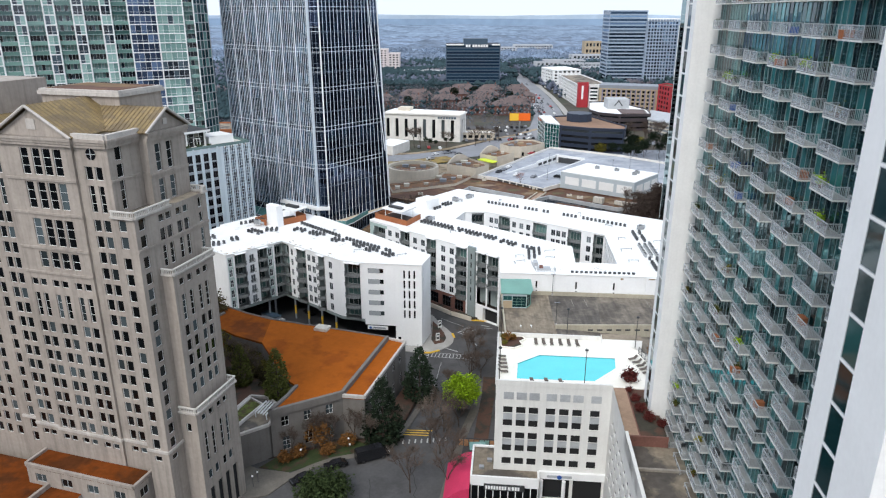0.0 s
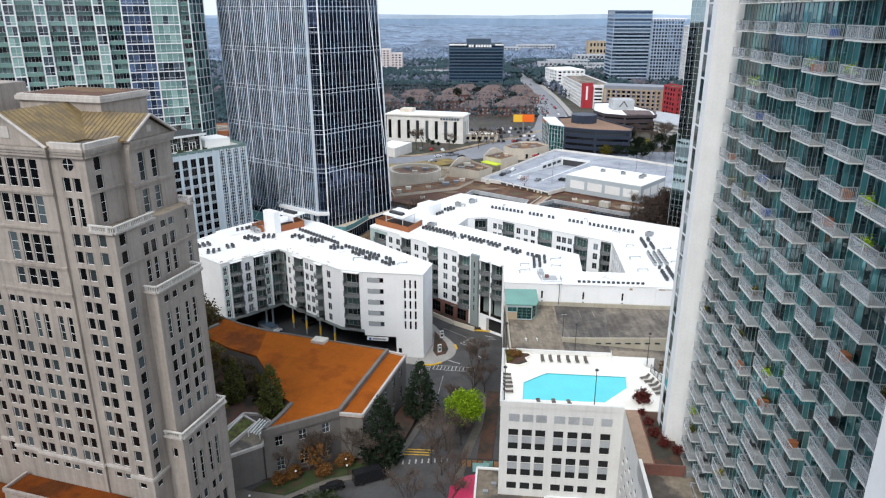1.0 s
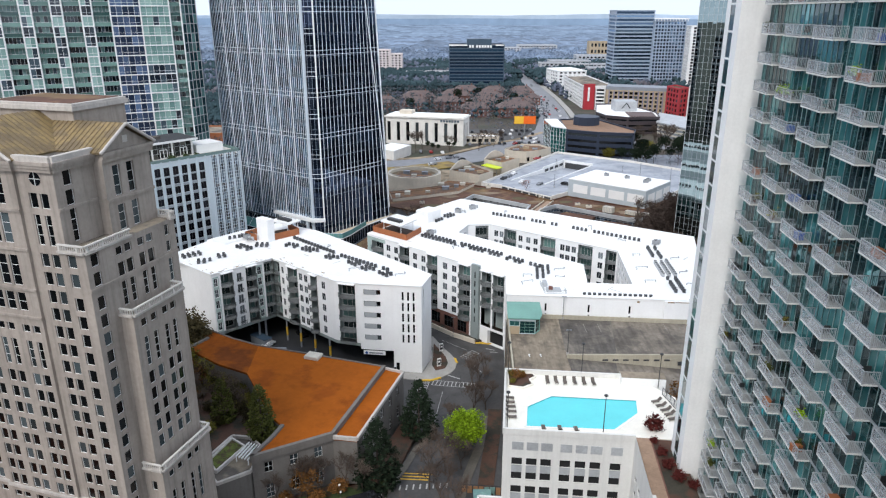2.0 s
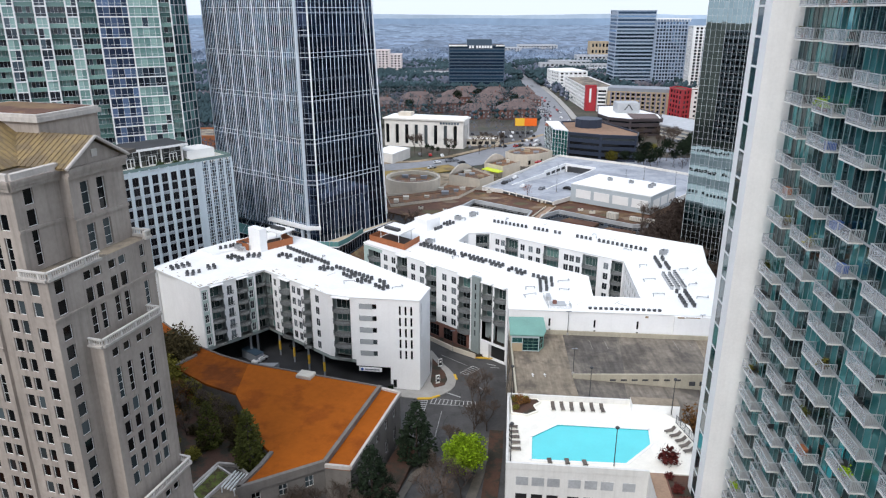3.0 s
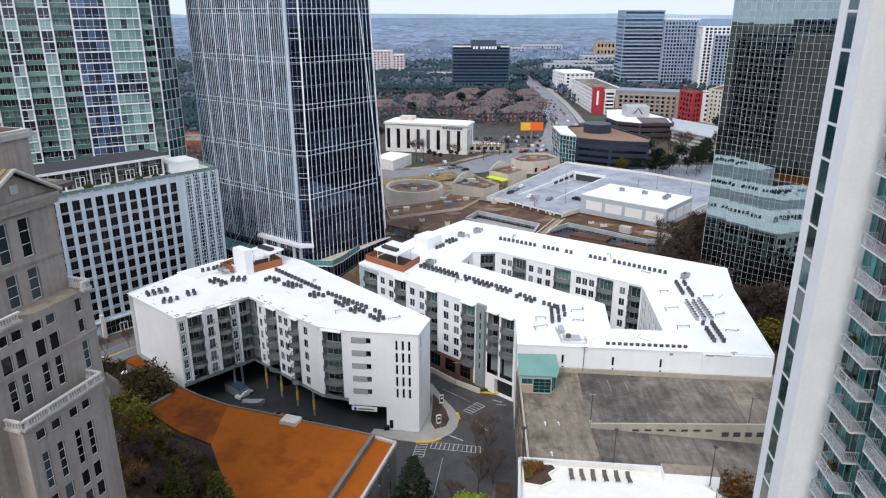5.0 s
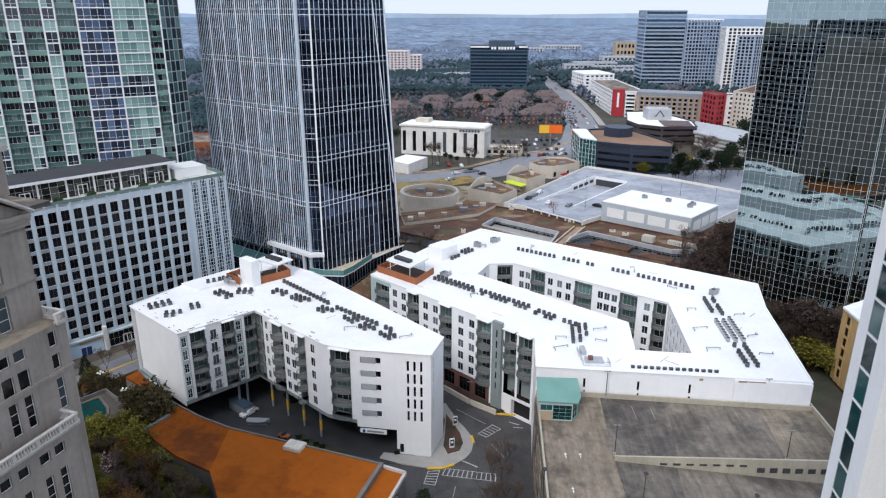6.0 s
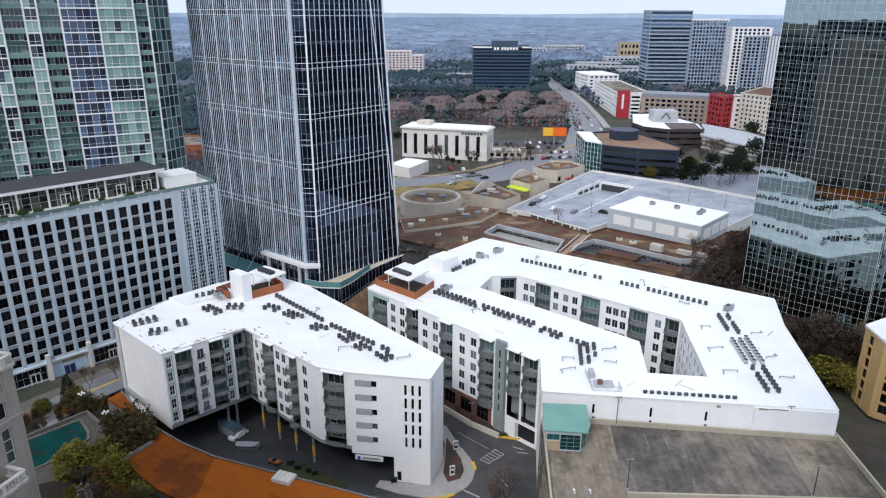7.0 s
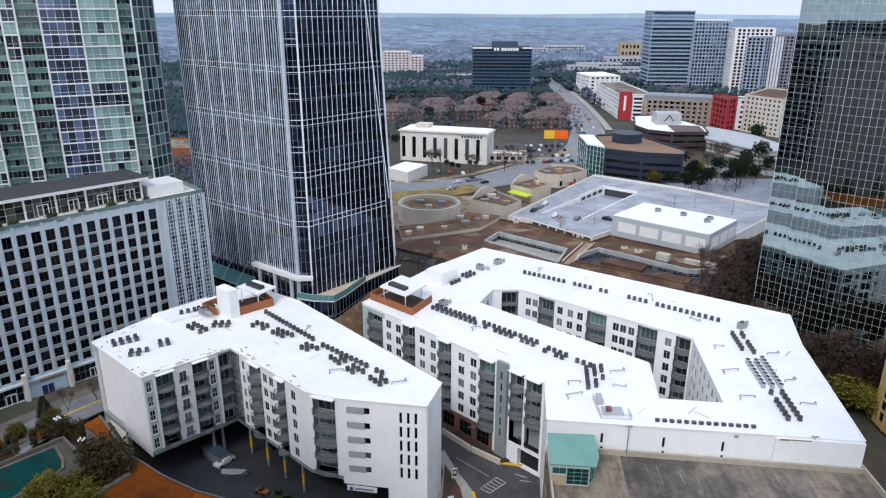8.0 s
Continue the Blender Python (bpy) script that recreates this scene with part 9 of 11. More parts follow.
def leaf_cards(g, c, r, n, rng, size):
    """Loose leaves round a point, single small turned quads."""
    for _ in range(n):
        d = Vector((rng.gauss(0, 1), rng.gauss(0, 1), rng.gauss(0, 1))).normalized() * (r * rng.random() ** 0.4)
        u = Vector((rng.gauss(0, 1), rng.gauss(0, 1), rng.gauss(0, 0.6))).normalized()
        w = u.orthogonal().normalized()
        s = size * rng.uniform(0.6, 1.3)
        p = Vector(c) + d
        g.poly([tuple(p - u * s), tuple(p + w * s * 0.6), tuple(p + u * s), tuple(p - w * s * 0.6)])


def conifer(h, r, seed, needles=None, power=0.62):
    rng = random.Random(seed)
    t = thing("conifer_tree", "dark green conifer with dense drooping branches", "tree", group="conifers")
    g = Geo(1)
    g.tube((0, 0, -0.5), (0, 0, h * 0.95), 0.28, 0.05, 8)
    part("trunk", g, [M_BARK], t, local=Matrix.Identity(4))
    g = Geo(1)
    n = int(h * 5)
    for i in range(n):
        f = i / n
        z = 0.8 + f * (h - 0.8)
        rr = r * (1 - f) ** power * min(1.0, 0.55 + 2.2 * f) * rng.uniform(0.8, 1.15) + 0.15
        for j in range(int(5 + 7 * (1 - f))):
            a = rng.uniform(0, 2 * math.pi)
            k = rr * rng.uniform(0.55, 1.0)
            c = (k * math.cos(a), k * math.sin(a), z - 0.25 * k + rng.uniform(-0.2, 0.2))
            clump(g, c, 0.28 + 0.28 * (1 - f), rng, 0, 0.6)
            leaf_cards(g, c, 0.6, 5, rng, 0.22)
    part("crown", g, [needles or M_CONIFER], t, local=Matrix.Identity(4))
    return t


def branches(g, p, d, L, r, depth, rng, tips):
    q = p + d * L
    g.tube(p, q, r, r * 0.62, 5 if depth > 2 else 3, caps=False)
    if depth == 0:
        tips.append(q)
        return
    for _ in range(rng.choice((2, 3, 3))):
        nd = (d + Vector((rng.uniform(-0.75, 0.75), rng.uniform(-0.75, 0.75), rng.uniform(-0.1, 0.5)))).normalized()
        branches(g, p + d * (L * rng.uniform(0.7, 1.0)), nd, L * rng.uniform(0.62, 0.85), r * 0.6, depth - 1, rng, tips)


def limbs(g, p, d, L, r, depth, rng, tips):
    """Rising limbs that fork and thin out."""
    q = p + d * L
    g.tube(p, q, r, r * 0.66, 6 if depth > 2 else 4 if depth > 1 else 3, caps=False)
    if depth == 0:
        tips.append((q, d))
        return
    for i in range(3 if depth > 1 else rng.choice((2, 3))):
        nd = (d * 0.95 + Vector((rng.uniform(-0.62, 0.62), rng.uniform(-0.62, 0.62), rng.uniform(0.05, 0.35)))).normalized()
        limbs(g, p + d * (L * (1.0 if i == 0 else rng.uniform(0.55, 1.0))), nd, L * rng.uniform(0.62, 0.86), r * 0.62, depth - 1, rng, tips)


def bare_tree(h, seed):
    rng = random.Random(seed)
    t = thing("bare_tree", "leafless grey-brown street tree with fine twigs", "tree", group="bare street trees")
    g = Geo(1)
    tips = []
    limbs(g, Vector((0, 0, -0.3)), Vector((rng.uniform(-0.05, 0.05), rng.uniform(-0.05, 0.05), 1)).normalized(), h * 0.27, 0.17, 4, rng, tips)
    part("trunk", g, [M_BARK], t, local=Matrix.Identity(4))
    g = Geo(1)
    for p, d0 in tips:
        for _ in range(5):
            d = (d0 * 0.6 + Vector((rng.gauss(0, 0.6), rng.gauss(0, 0.6), rng.gauss(0.25, 0.4)))).normalized()
            q = p + d * rng.uniform(0.7, 1.7)
            g.tube(p, q, 0.035, 0.015, 3, caps=False)
            e = (d + Vector((rng.gauss(0, 0.5), rng.gauss(0, 0.5), rng.gauss(0.1, 0.4)))).normalized()
            g.tube(p + (q - p) * 0.5, p + (q - p) * 0.5 + e * rng.uniform(0.5, 0.9), 0.025, 0.012, 3, caps=False)
    part("crown", g, [M_TWIG], t, "fine bare twigs", local=Matrix.Identity(4))
    return t


def leafy(h, r, leaf_mat, name, label, category, seed, dense=1.0, card=0.16, trunk=True, group=""):
    rng = random.Random(seed)
    t = thing(name, label, category, group=group)
    tips = []
    g = Geo(1)
    if trunk:
        branches(g, Vector((0, 0, -0.3)), Vector((0, 0, 1)), h * 0.3, 0.16, 3, rng, tips)
        part("trunk", g, [M_BARK], t, local=Matrix.Identity(4))
    g = Geo(1)
    for _ in range(int(46 * dense * max(1, r) ** 1.2)):
        d = Vector((rng.gauss(0, 1), rng.gauss(0, 1), rng.gauss(0, 1))).normalized() * (rng.random() ** 0.45)
        lump = 0.78 + 0.3 * noise.noise(d * 2.2 + Vector((seed, 0, 0)))
        c = (d.x * r * lump, d.y * r * lump, h - r * 0.95 + d.z * r * 0.85 * lump if trunk else max(0.15, h * 0.45 + d.z * h * 0.5 * lump))
        clump(g, c, 0.22 + 0.08 * rng.random(), rng, 0, 0.7)
        leaf_cards(g, c, 0.6, 9, rng, card)
    part("crown", g, [leaf_mat], t, local=Matrix.Identity(4))
    return t


def soft(ob):
    """Rounds the look of far foliage."""
    ob.data.polygons.foreach_set("use_smooth", [True] * len(ob.data.polygons))
    return ob


def plant(makers, spots, seed):
    """Copies of a few differently grown plants on the given spots; the first of each stands on a spot of its own."""
    rng = random.Random(seed)
    free = list(makers)
    for x, y, z, s in spots:
        zz = land(x, y) - 0.1 if z is None else z
        m = at(x, y, zz, rng.uniform(0, 360))
        if free:
            o = free.pop(0)
            o.matrix_basis = m
            o.scale = (s, s, s)
        else:
            o = copy_thing(rng.choice(makers), m)
            o.scale = (s, s, s)


plant([conifer(14.0, 5.0, 1), conifer(15.5, 5.8, 2), conifer(12.5, 4.6, 3)],
      [(-5.3, 140.5, 1.0, 1.0), (-12.3, 122.8, 1.6, 1.0), (-88.5, 190.5, 5, 0.45)], 4)
plant([conifer(15.0, 3.9, 41, M_CEDAR, 0.5), conifer(14.0, 4.2, 42, M_CEDAR, 0.5)], [(-34.6, 127.6, 8.2, 0.86), (-44.2, 134.6, 8.2, 0.72)], 43)
plant([leafy(11.6, 5.6, M_LEAF, "leafy_tree", "bright lime-green tree in fresh spring leaf", "tree", 5, 6.5, 0.17)], [(4.2, 135.0, 0.6, 1.0)], 5)
plant([bare_tree(12, 6), bare_tree(11, 7), bare_tree(13, 8)],
      [(8.5, 162.4, None, 0.95), (9.5, 152.0, None, 0.9), (-30.0, 117.5, None, 0.7), (-26.0, 119.2, None, 0.75), (-22.5, 119.5, None, 0.8), (-15.0, 120.5, None, 0.8), (-9.6, 123.5, None, 0.7), (1.6, 112.0, None, 0.95), (3.4, 128.0, None, 0.8), (64, 248, 4, 1.1), (72, 240, 4, 1.2), (84, 236, 4, 1.1), (78, 250, 4, 1.2), (90, 244, 4, 1.1), (96, 236, 4, 1.1), (102, 246, 4, 1.2), (86, 262, 5, 1.2), (74, 218, 4, 0.9), (84, 212, 4, 0.9), (2.2, 142.5, None, 0.8), (-2.6, 121.5, None, 1.05), (-6.0, 106.0, None, 1.0), (-0.5, 118.0, None, 1.0), (0.3, 126.0, None, 1.0), (1.0, 107.0, None, 1.0), (7.3, 155.0, None, 1.1), (6.4, 148.5, None, 0.9), (-27.5, 122.6, None, 0.85), (-24.0, 122.0, None, 0.9), (-18.0, 121.5, None, 0.8),
       (-84.0, 191.5, None, 0.6), (-80.0, 196.0, None, 0.6), (-76, 202, None, 0.6), (78.0, 262, None, 1.3), (84, 256, None, 1.3), (90, 252, None, 1.2), (70, 258, None, 1.2), (-30, 262, None, 1.2), (-22, 268, None, 1.2), (-14, 272, None, 1.1), (-8, 264, None, 1.1),
       (80, 222, 5, 1.1), (86, 220, 5, 1.1), (92, 218, 5, 1.1), (98, 214, 5, 1.1), (94, 222, 5, 1.0), (82, 276, 6, 1.3), (90, 280, 6, 1.3), (97, 284, 6, 1.3), (75, 272, 6, 1.2), (14, 262, 4, 1.2), (22, 258, 4, 1.3), (30, 252, 4, 1.2), (38, 247, 4, 1.3), (46, 241, 4, 1.2), (54, 236, 4, 1.3), (62, 231, 4, 1.2), (70, 226, 4, 1.3), (78, 214, 5, 1.2), (80, 230, 4, 1.3), (66, 240, 4, 1.2), (50, 250, 4, 1.2), (13.5, 186.5, None, 0.7), (133, 455, None, 1.3), (140, 460, None, 1.3), (126, 470, None, 1.2), (128, 432, 5.8, 1.4), (136, 440, 5.8, 1.4), (142, 452, 5.8, 1.4), (120, 444, 5.8, 1.3), (30, 445, 5.8, 1.1), (36, 448, 5.8, 1.1), (26, 448, 5.8, 1.1), (-14, 424, None, 1.4), (-18, 428, None, 1.3), (2, 428, None, 1.2), (20, 430, None, 1.2), (-50, 138, 8.2, 0.6), (-56, 144, 8.2, 0.65), (-60, 149, 8.2, 0.6), (-64, 154, 7.6, 0.6), (-52.4, 148.6, 8.2, 0.6), (-49.4, 146.4, 8.2, 0.6), (-46.6, 144.6, 8.2, 0.6), (-44.0, 141.6, 8.2, 0.6), (-41.6, 137.6, 8.2, 0.6), (-54.6, 146.0, 8.2, 0.55), (-51.6, 142.6, 8.2, 0.55), (-48.0, 141.0, 8.2, 0.55), (-45.0, 135.6, 8.2, 0.55)], 6)
plant([leafy(5.5, 3.2, M_OLIVE, "olive_shrub", "olive-yellow leafy shrub in a courtyard", "shrub", 9, 1.7, 0.16, False, "courtyard shrubs"), leafy(4.5, 3.6, M_OLIVE, "olive_shrub", "olive-yellow leafy shrub in a courtyard", "shrub", 10, 1.7, 0.16, False, "courtyard shrubs")],
      [(-71.6, 163.4, 7.6, 1.0), (-69.6, 160.8, 7.6, 1.3), (-66.6, 159.4, 7.6, 1.35), (-63.8, 160.6, 7.6, 1.5), (-61.4, 158.0, 7.6, 1.5), (-59.0, 155.4, 7.6, 1.45), (-56.4, 152.8, 7.6, 1.3), (-53.4, 150.4, 8.2, 1.1), (-50.2, 148.0, 8.2, 0.9), (-46.8, 146.0, 8.2, 0.8), (-43.6, 143.2, 8.2, 0.8), (-41.0, 139.6, 8.2, 0.8), (-72.4, 161.0, 7.6, 0.8), (-70.2, 158.0, 7.6, 0.8), (-60.5, 145.6, 8.2, 0.7), (-64.5, 148.0, 8.2, 0.7), (-55.4, 136.5, 8.2, 0.75), (-51.0, 133.0, 8.2, 0.7), (-46.0, 130.0, 8.2, 0.6), (-57.5, 131.0, 8.2, 0.7), (-66.5, 153.5, 7.6, 0.6), (-49.5, 128.0, 8.2, 0.55),
       (87.2, 206.5, 4, 1.7), (89.5, 202.5, 4, 1.4), (94.0, 410.0, 6, 1.5), (121.0, 430.0, 6, 1.9), (150, 430, 6, 1.4), (-84, 186, 5, 0.8), (-90, 183, 5, 0.8), (-87, 190, 5, 0.7)], 7)
plant([leafy(3.0, 2.2, M_RUSTLEAF, "russet_shrub", "dry russet shrub by the stone building", "shrub", 11, 1.0, 0.14, False, "russet shrubs"), leafy(6.5, 2.8, M_RUSTLEAF, "russet_shrub", "dry russet shrub by the stone building", "shrub", 12, 0.6, 0.14, True, "russet shrubs")],
      [(-28.5, 116.8, None, 1.0), (-25.0, 119.0, None, 1.2), (-23.0, 117.5, None, 1.0), (-19.5, 120.5, None, 1.1), (-31.0, 115.0, None, 1.0), (46.5, 130.4, 13.6, 1.4), (44.5, 127.5, 14, 1.4), (48.0, 127.0, 13.4, 1.4), (12.6, 121.5, 25.0, 0.45), (13.8, 122.5, 25.0, 0.45), (-53.5, 147.5, 8, 1.0), (-56.5, 150.5, 8, 1.0), (-61.0, 154.0, 8, 1.0), (-57.0, 141.5, 8, 1.0), (-60.5, 138.5, 8, 0.9), (-53.0, 139.6, 8, 1.0), (-91, 178.5, 5.5, 0.8), (-84.6, 182.4, 5.5, 0.7)], 8)
plant([leafy(8.0, 2.4, M_DULLBROWN, "tall_shrub", "tall dull brown-green shrub by the covered pool", "shrub", 61, 1.6, 0.15, False, "pool court shrubs"), leafy(7.0, 2.8, M_DULLBROWN, "tall_shrub", "tall dull brown-green shrub by the covered pool", "shrub", 62, 1.6, 0.15, False, "pool court shrubs")],
      [(-82.5, 183.0, 5, 1.05), (-80.0, 182.6, 5, 1.0), (-85.5, 184.6, 5, 0.7), (-76.6, 183.0, 5, 0.9), (-74.4, 180.6, 5, 0.9), (-67.4, 171.0, 6, 1.35), (-65.2, 169.0, 6, 1.55), (-63.6, 166.8, 6, 1.7), (-60.8, 165.9, 6, 1.95), (-58.9, 163.6, 7, 1.75), (-60.2, 163.4, 7, 1.5), (-62.4, 162.6, 7, 1.2), (-64.8, 164.8, 6, 1.1), (-92, 174.5, 5.5, 0.42), (-90, 177, 5.5, 0.45), (-88, 179.5, 5.5, 0.4), (-86, 182, 5.5, 0.45), (-88.4, 174.0, 5.5, 0.38), (-86, 176.8, 5.5, 0.4), (-84, 179.4, 5.5, 0.4), (-95, 173, 5.5, 0.45), (-86.6, 185.0, 5, 0.4), (-90.5, 181.0, 5, 0.4), (-52.0, 143.8, 7, 0.65), (-55.5, 146.8, 7, 0.65), (-48.6, 138.4, 7, 0.6), (-49.6, 147.0, 7.5, 0.78), (-46.4, 144.4, 7.5, 0.8), (-43.6, 141.6, 7.5, 0.8), (-41.4, 137.8, 7.5, 0.75), (-39.2, 133.8, 7.5, 0.7), (-53.6, 140.6, 7.5, 0.65), (-45.2, 133.0, 7.5, 0.6), (-57.2, 149.6, 7.5, 0.8)], 63)
M_TWIGS = mat("dark_brown_twigs", (0.058, 0.043, 0.036), 0.95, var=0.4, scale=0.5, island=0.5, spec=0.05)
plant([leafy(13.0, 4.6, M_TWIGS, "grove_tree", "leafless tree with a dense haze of brown twigs", "tree", 71, 1.5, 0.2, True, "bare grove"), leafy(11.5, 4.2, M_TWIGS, "grove_tree", "leafless tree with a dense haze of brown twigs", "tree", 72, 1.4, 0.2, True, "bare grove")],
      [(70, 231, None, 1.41), (74, 226, None, 1.41), (78.5, 221, None, 1.41), (79, 231.4, None, 1.28), (74, 237, None, 1.41), (84, 216, None, 1.28), (88.6, 212.6, None, 1.41), (93, 208, None, 1.28), (84, 226, None, 1.15), (69, 243, None, 1.28), (74, 249, None, 1.41), (81, 254, None, 1.41), (86, 259, None, 1.41), (91, 264, None, 1.41), (88, 270, None, 1.41), (95, 272, None, 1.41), (80, 262, None, 1.28), (99, 203, None, 1.28)], 73)
plant([leafy(6.0, 3.0, M_BLOSSOM, "flowering_tree", "small tree with pale pink blossom on bare twigs", "tree", 21, 0.35, 0.10, True)], [(-63.5, 152.6, 6, 1.0), (36.4, 319.2, 9.6, 1.1)], 21)
plant([leafy(2.4, 1.5, M_REDLEAF, "red_shrub", "dark red shrub in the planting bed", "shrub", 13, 1.2, 0.12, False, "red planter shrubs")],
      [(32.6, 106.9, 24.8, 1.3), (31.7, 103.4, 24.8, 0.55), (32.0, 100.4, 24.8, 0.7), (32.0, 97.4, 24.8, 0.8), (32.6, 94.6, 24.8, 0.8), (34.2, 93.0, 24.8, 0.7)], 9)
plant([leafy(1.6, 1.2, M_DOME, "terrace_shrub", "small green shrub on the hotel roof terrace", "shrub", 51, 1.2, 0.12, False, "terrace shrubs")], [(-78.1, 220.4, 44.2, 1.0), (-81.1, 216.8, 44.2, 1.2), (-85.6, 212.0, 44.2, 0.9), (-89.6, 207.2, 44.2, 1.3), (-94.6, 201.8, 44.2, 1.2), (-96.6, 198.9, 44.2, 1.4), (-99.1, 196.4, 44.2, 1.0), (-76.1, 223.6, 44.2, 0.8)], 52)
plant([leafy(4.6, 5.6, M_DOME, "clipped_bush", "large dark green rounded bush on the forecourt island", "shrub", 14, 3.2, 0.14, False)], [(-21.6, 104.4, 2.0, 1.25)], 10)

plant([leafy(15.0, 5.0, M_CONIFER, "pine_tree", "dark green pine among the houses", "tree", 31, 0.7, 0.3, True, "pines"), leafy(12.0, 4.4, M_CONIFER, "pine_tree", "dark green pine among the houses", "tree", 32, 0.7, 0.3, True, "pines")],
      [(114, 432, 5.8, 0.9), (119, 428, 5.8, 0.8), (106, 392, 5.8, 0.8), (124, 394, 5.8, 0.8), (142, 406, 5.8, 1.0), (181, 506, 5.8, 1.5), (133, 400, 5.8, 0.9), (103, 388, 5.8, 1.0), (107, 391, 5.8, 1.15), (110, 388, 5.8, 0.9), (116, 396, 5.8, 1.1), (128, 391, 5.8, 1.2), (137, 409, 5.8, 1.2), (98, 396, 5.8, 0.9), (157, 438, 5.8, 1.3), (126, 412, 5.8, 1.0), (146, 428, 5.8, 1.1), (154, 420, 5.8, 1.2), (112, 402, 5.8, 0.8), (138, 424, 5.8, 1.0), (-62, 520, 5.8, 1.0), (-52, 500, 5.8, 0.9), (-44, 486, 5.8, 0.8), (-11, 434, 5.8, 0.45), (-8, 432, 5.8, 0.5), (-4.6, 431, 5.8, 0.42), (1.5, 436, 5.8, 0.4), (5, 439, 5.8, 0.42), (20, 600, None, 1.1), (44, 598, None, 1.1), (60, 640, None, 1.2), (10, 640, None, 1.2), (-30, 600, None, 1.2), (30, 682, None, 1.2)], 33)


# ---- vehicles ----
def car(name, label, category, L, W, H, paint, van=False, group=""):
    t = thing(name, label, category, group=group)
    g = Geo(1)
    prof = ([(-L / 2, 0.3), (-L / 2, 0.6 * H), (-L * 0.46, 0.66 * H), (-L * 0.25, 0.66 * H), (-L * 0.13, H), (L * 0.25, H), (L * 0.42, 0.66 * H), (L / 2 - 0.05, 0.6 * H), (L / 2, 0.3)] if not van else
            [(-L / 2, 0.35), (-L / 2, 0.9 * H), (-L * 0.47, H), (L * 0.3, H), (L * 0.40, 0.62 * H), (L * 0.48, 0.52 * H), (L / 2, 0.35)])
    for s in (-1, 1):
        pts = [(x, s * (W / 2 - (0.16 if z > 0.7 * H else 0.0)), z) for x, z in prof]
        g.poly(pts if s < 0 else pts[::-1])
    for (x0, z0), (x1, z1) in zip(prof, prof[1:] + prof[:1]):
        w0, w1 = W / 2 - (0.16 if z0 > 0.7 * H else 0), W / 2 - (0.16 if z1 > 0.7 * H else 0)
        g.poly([(x0, -w0, z0), (x0, w0, z0), (x1, w1, z1), (x1, -w1, z1)])
    part("body", g, [paint], t, local=Matrix.Identity(4))
    g = Geo(1)
    if van:
        g.poly([(L * 0.31, -W / 2 + 0.2, H - 0.05), (L * 0.31, W / 2 - 0.2, H - 0.05), (L * 0.405, W / 2 - 0.1, 0.64 * H), (L * 0.405, -W / 2 + 0.1, 0.64 * H)])
        for s in (-1, 1):
            g.poly([(x, s * (W / 2 - 0.06), z) for x, z in ((-L * 0.42, 0.6 * H), (L * 0.33, 0.6 * H), (L * 0.27, 0.85 * H), (-L * 0.42, 0.85 * H))])
    else:
        g.poly([(L * 0.26, -W / 2 + 0.2, H - 0.03), (L * 0.26, W / 2 - 0.2, H - 0.03), (L * 0.415, W / 2 - 0.12, 0.69 * H), (L * 0.415, -W / 2 + 0.12, 0.69 * H)])
        g.poly([(-L * 0.24, -W / 2 + 0.12, 0.69 * H), (-L * 0.24, W / 2 - 0.12, 0.69 * H), (-L * 0.135, W / 2 - 0.2, H - 0.03), (-L * 0.135, -W / 2 + 0.2, H - 0.03)])
        for s in (-1, 1):
            g.poly([(x, s * (W / 2 - 0.10), z) for x, z in ((-L * 0.22, 0.7 * H), (L * 0.37, 0.7 * H), (L * 0.24, 0.95 * H), (-L * 0.12, 0.95 * H))])
    part("glass", g, [M_CARGLASS], t, local=Matrix.Identity(4))
    g = Geo(1)
    g.tube((0, -0.11, 0), (0, 0.11, 0), 0.34, n=12)
    tyre = g.mesh("wheel", [M_TYRE])
    for x in (-L * 0.31, L * 0.31):
        for s in (-1, 1):
            part("wheel", tyre, None, t, local=pose(x, s * (W / 2 - 0.06), 0.34))
    for s in (-1, 1):
        g = Geo(1)
        g.box(L / 2 - 0.06, L / 2 + 0.01, s * W * 0.34 - 0.16, s * W * 0.34 + 0.16, 0.42 * H, 0.5 * H)
        part("headlight", g, [M_WHITEPAINT], t, local=Matrix.Identity(4))
    return t


M_CARGLASS = glass("car_glass", (0.01, 0.012, 0.014), (0.02, 0.022, 0.025), 0.5)
M_TYRE = mat("tyre_rubber", (0.02, 0.02, 0.02), 0.9)
M_BLACKPAINT = mat("black_car_paint", (0.012, 0.012, 0.014), 0.25, var=0.05)
M_WHITECAR = mat("white_car_paint", (0.7, 0.7, 0.7), 0.3, var=0.04)
M_GREYCAR = mat("silver_grey_car_paint", (0.24, 0.25, 0.27), 0.3, metal=0.4, var=0.04)
M_REDCAR = mat("red_car_paint", (0.35, 0.02, 0.02), 0.3, var=0.04)


def on_road(x, y, rz, lift=0.0):
    return at(x, y, land(x, y) - 0.12 + lift, rz)


_v = car("shuttle_van", "black shuttle van parked at the forecourt", "van", 7.0, 2.2, 2.8, M_BLACKPAINT, True)
_v.matrix_basis = on_road(-14.0, 116.4, 24)
_c = car("black_car", "black saloon car parked at the kerb", "car", 4.7, 1.85, 1.45, M_BLACKPAINT, group="parked cars")
_c.matrix_basis = on_road(-20.8, 113.6, 26)
copy_thing(_c, on_road(-26.6, 109.3, 38))
_w = car("white_car", "white saloon car on the avenue", "car", 4.6, 1.8, 1.45, M_WHITECAR, group="cars on the avenue")
_s = car("grey_car", "silver-grey car on the avenue", "car", 4.6, 1.8, 1.5, M_GREYCAR, group="cars on the avenue")
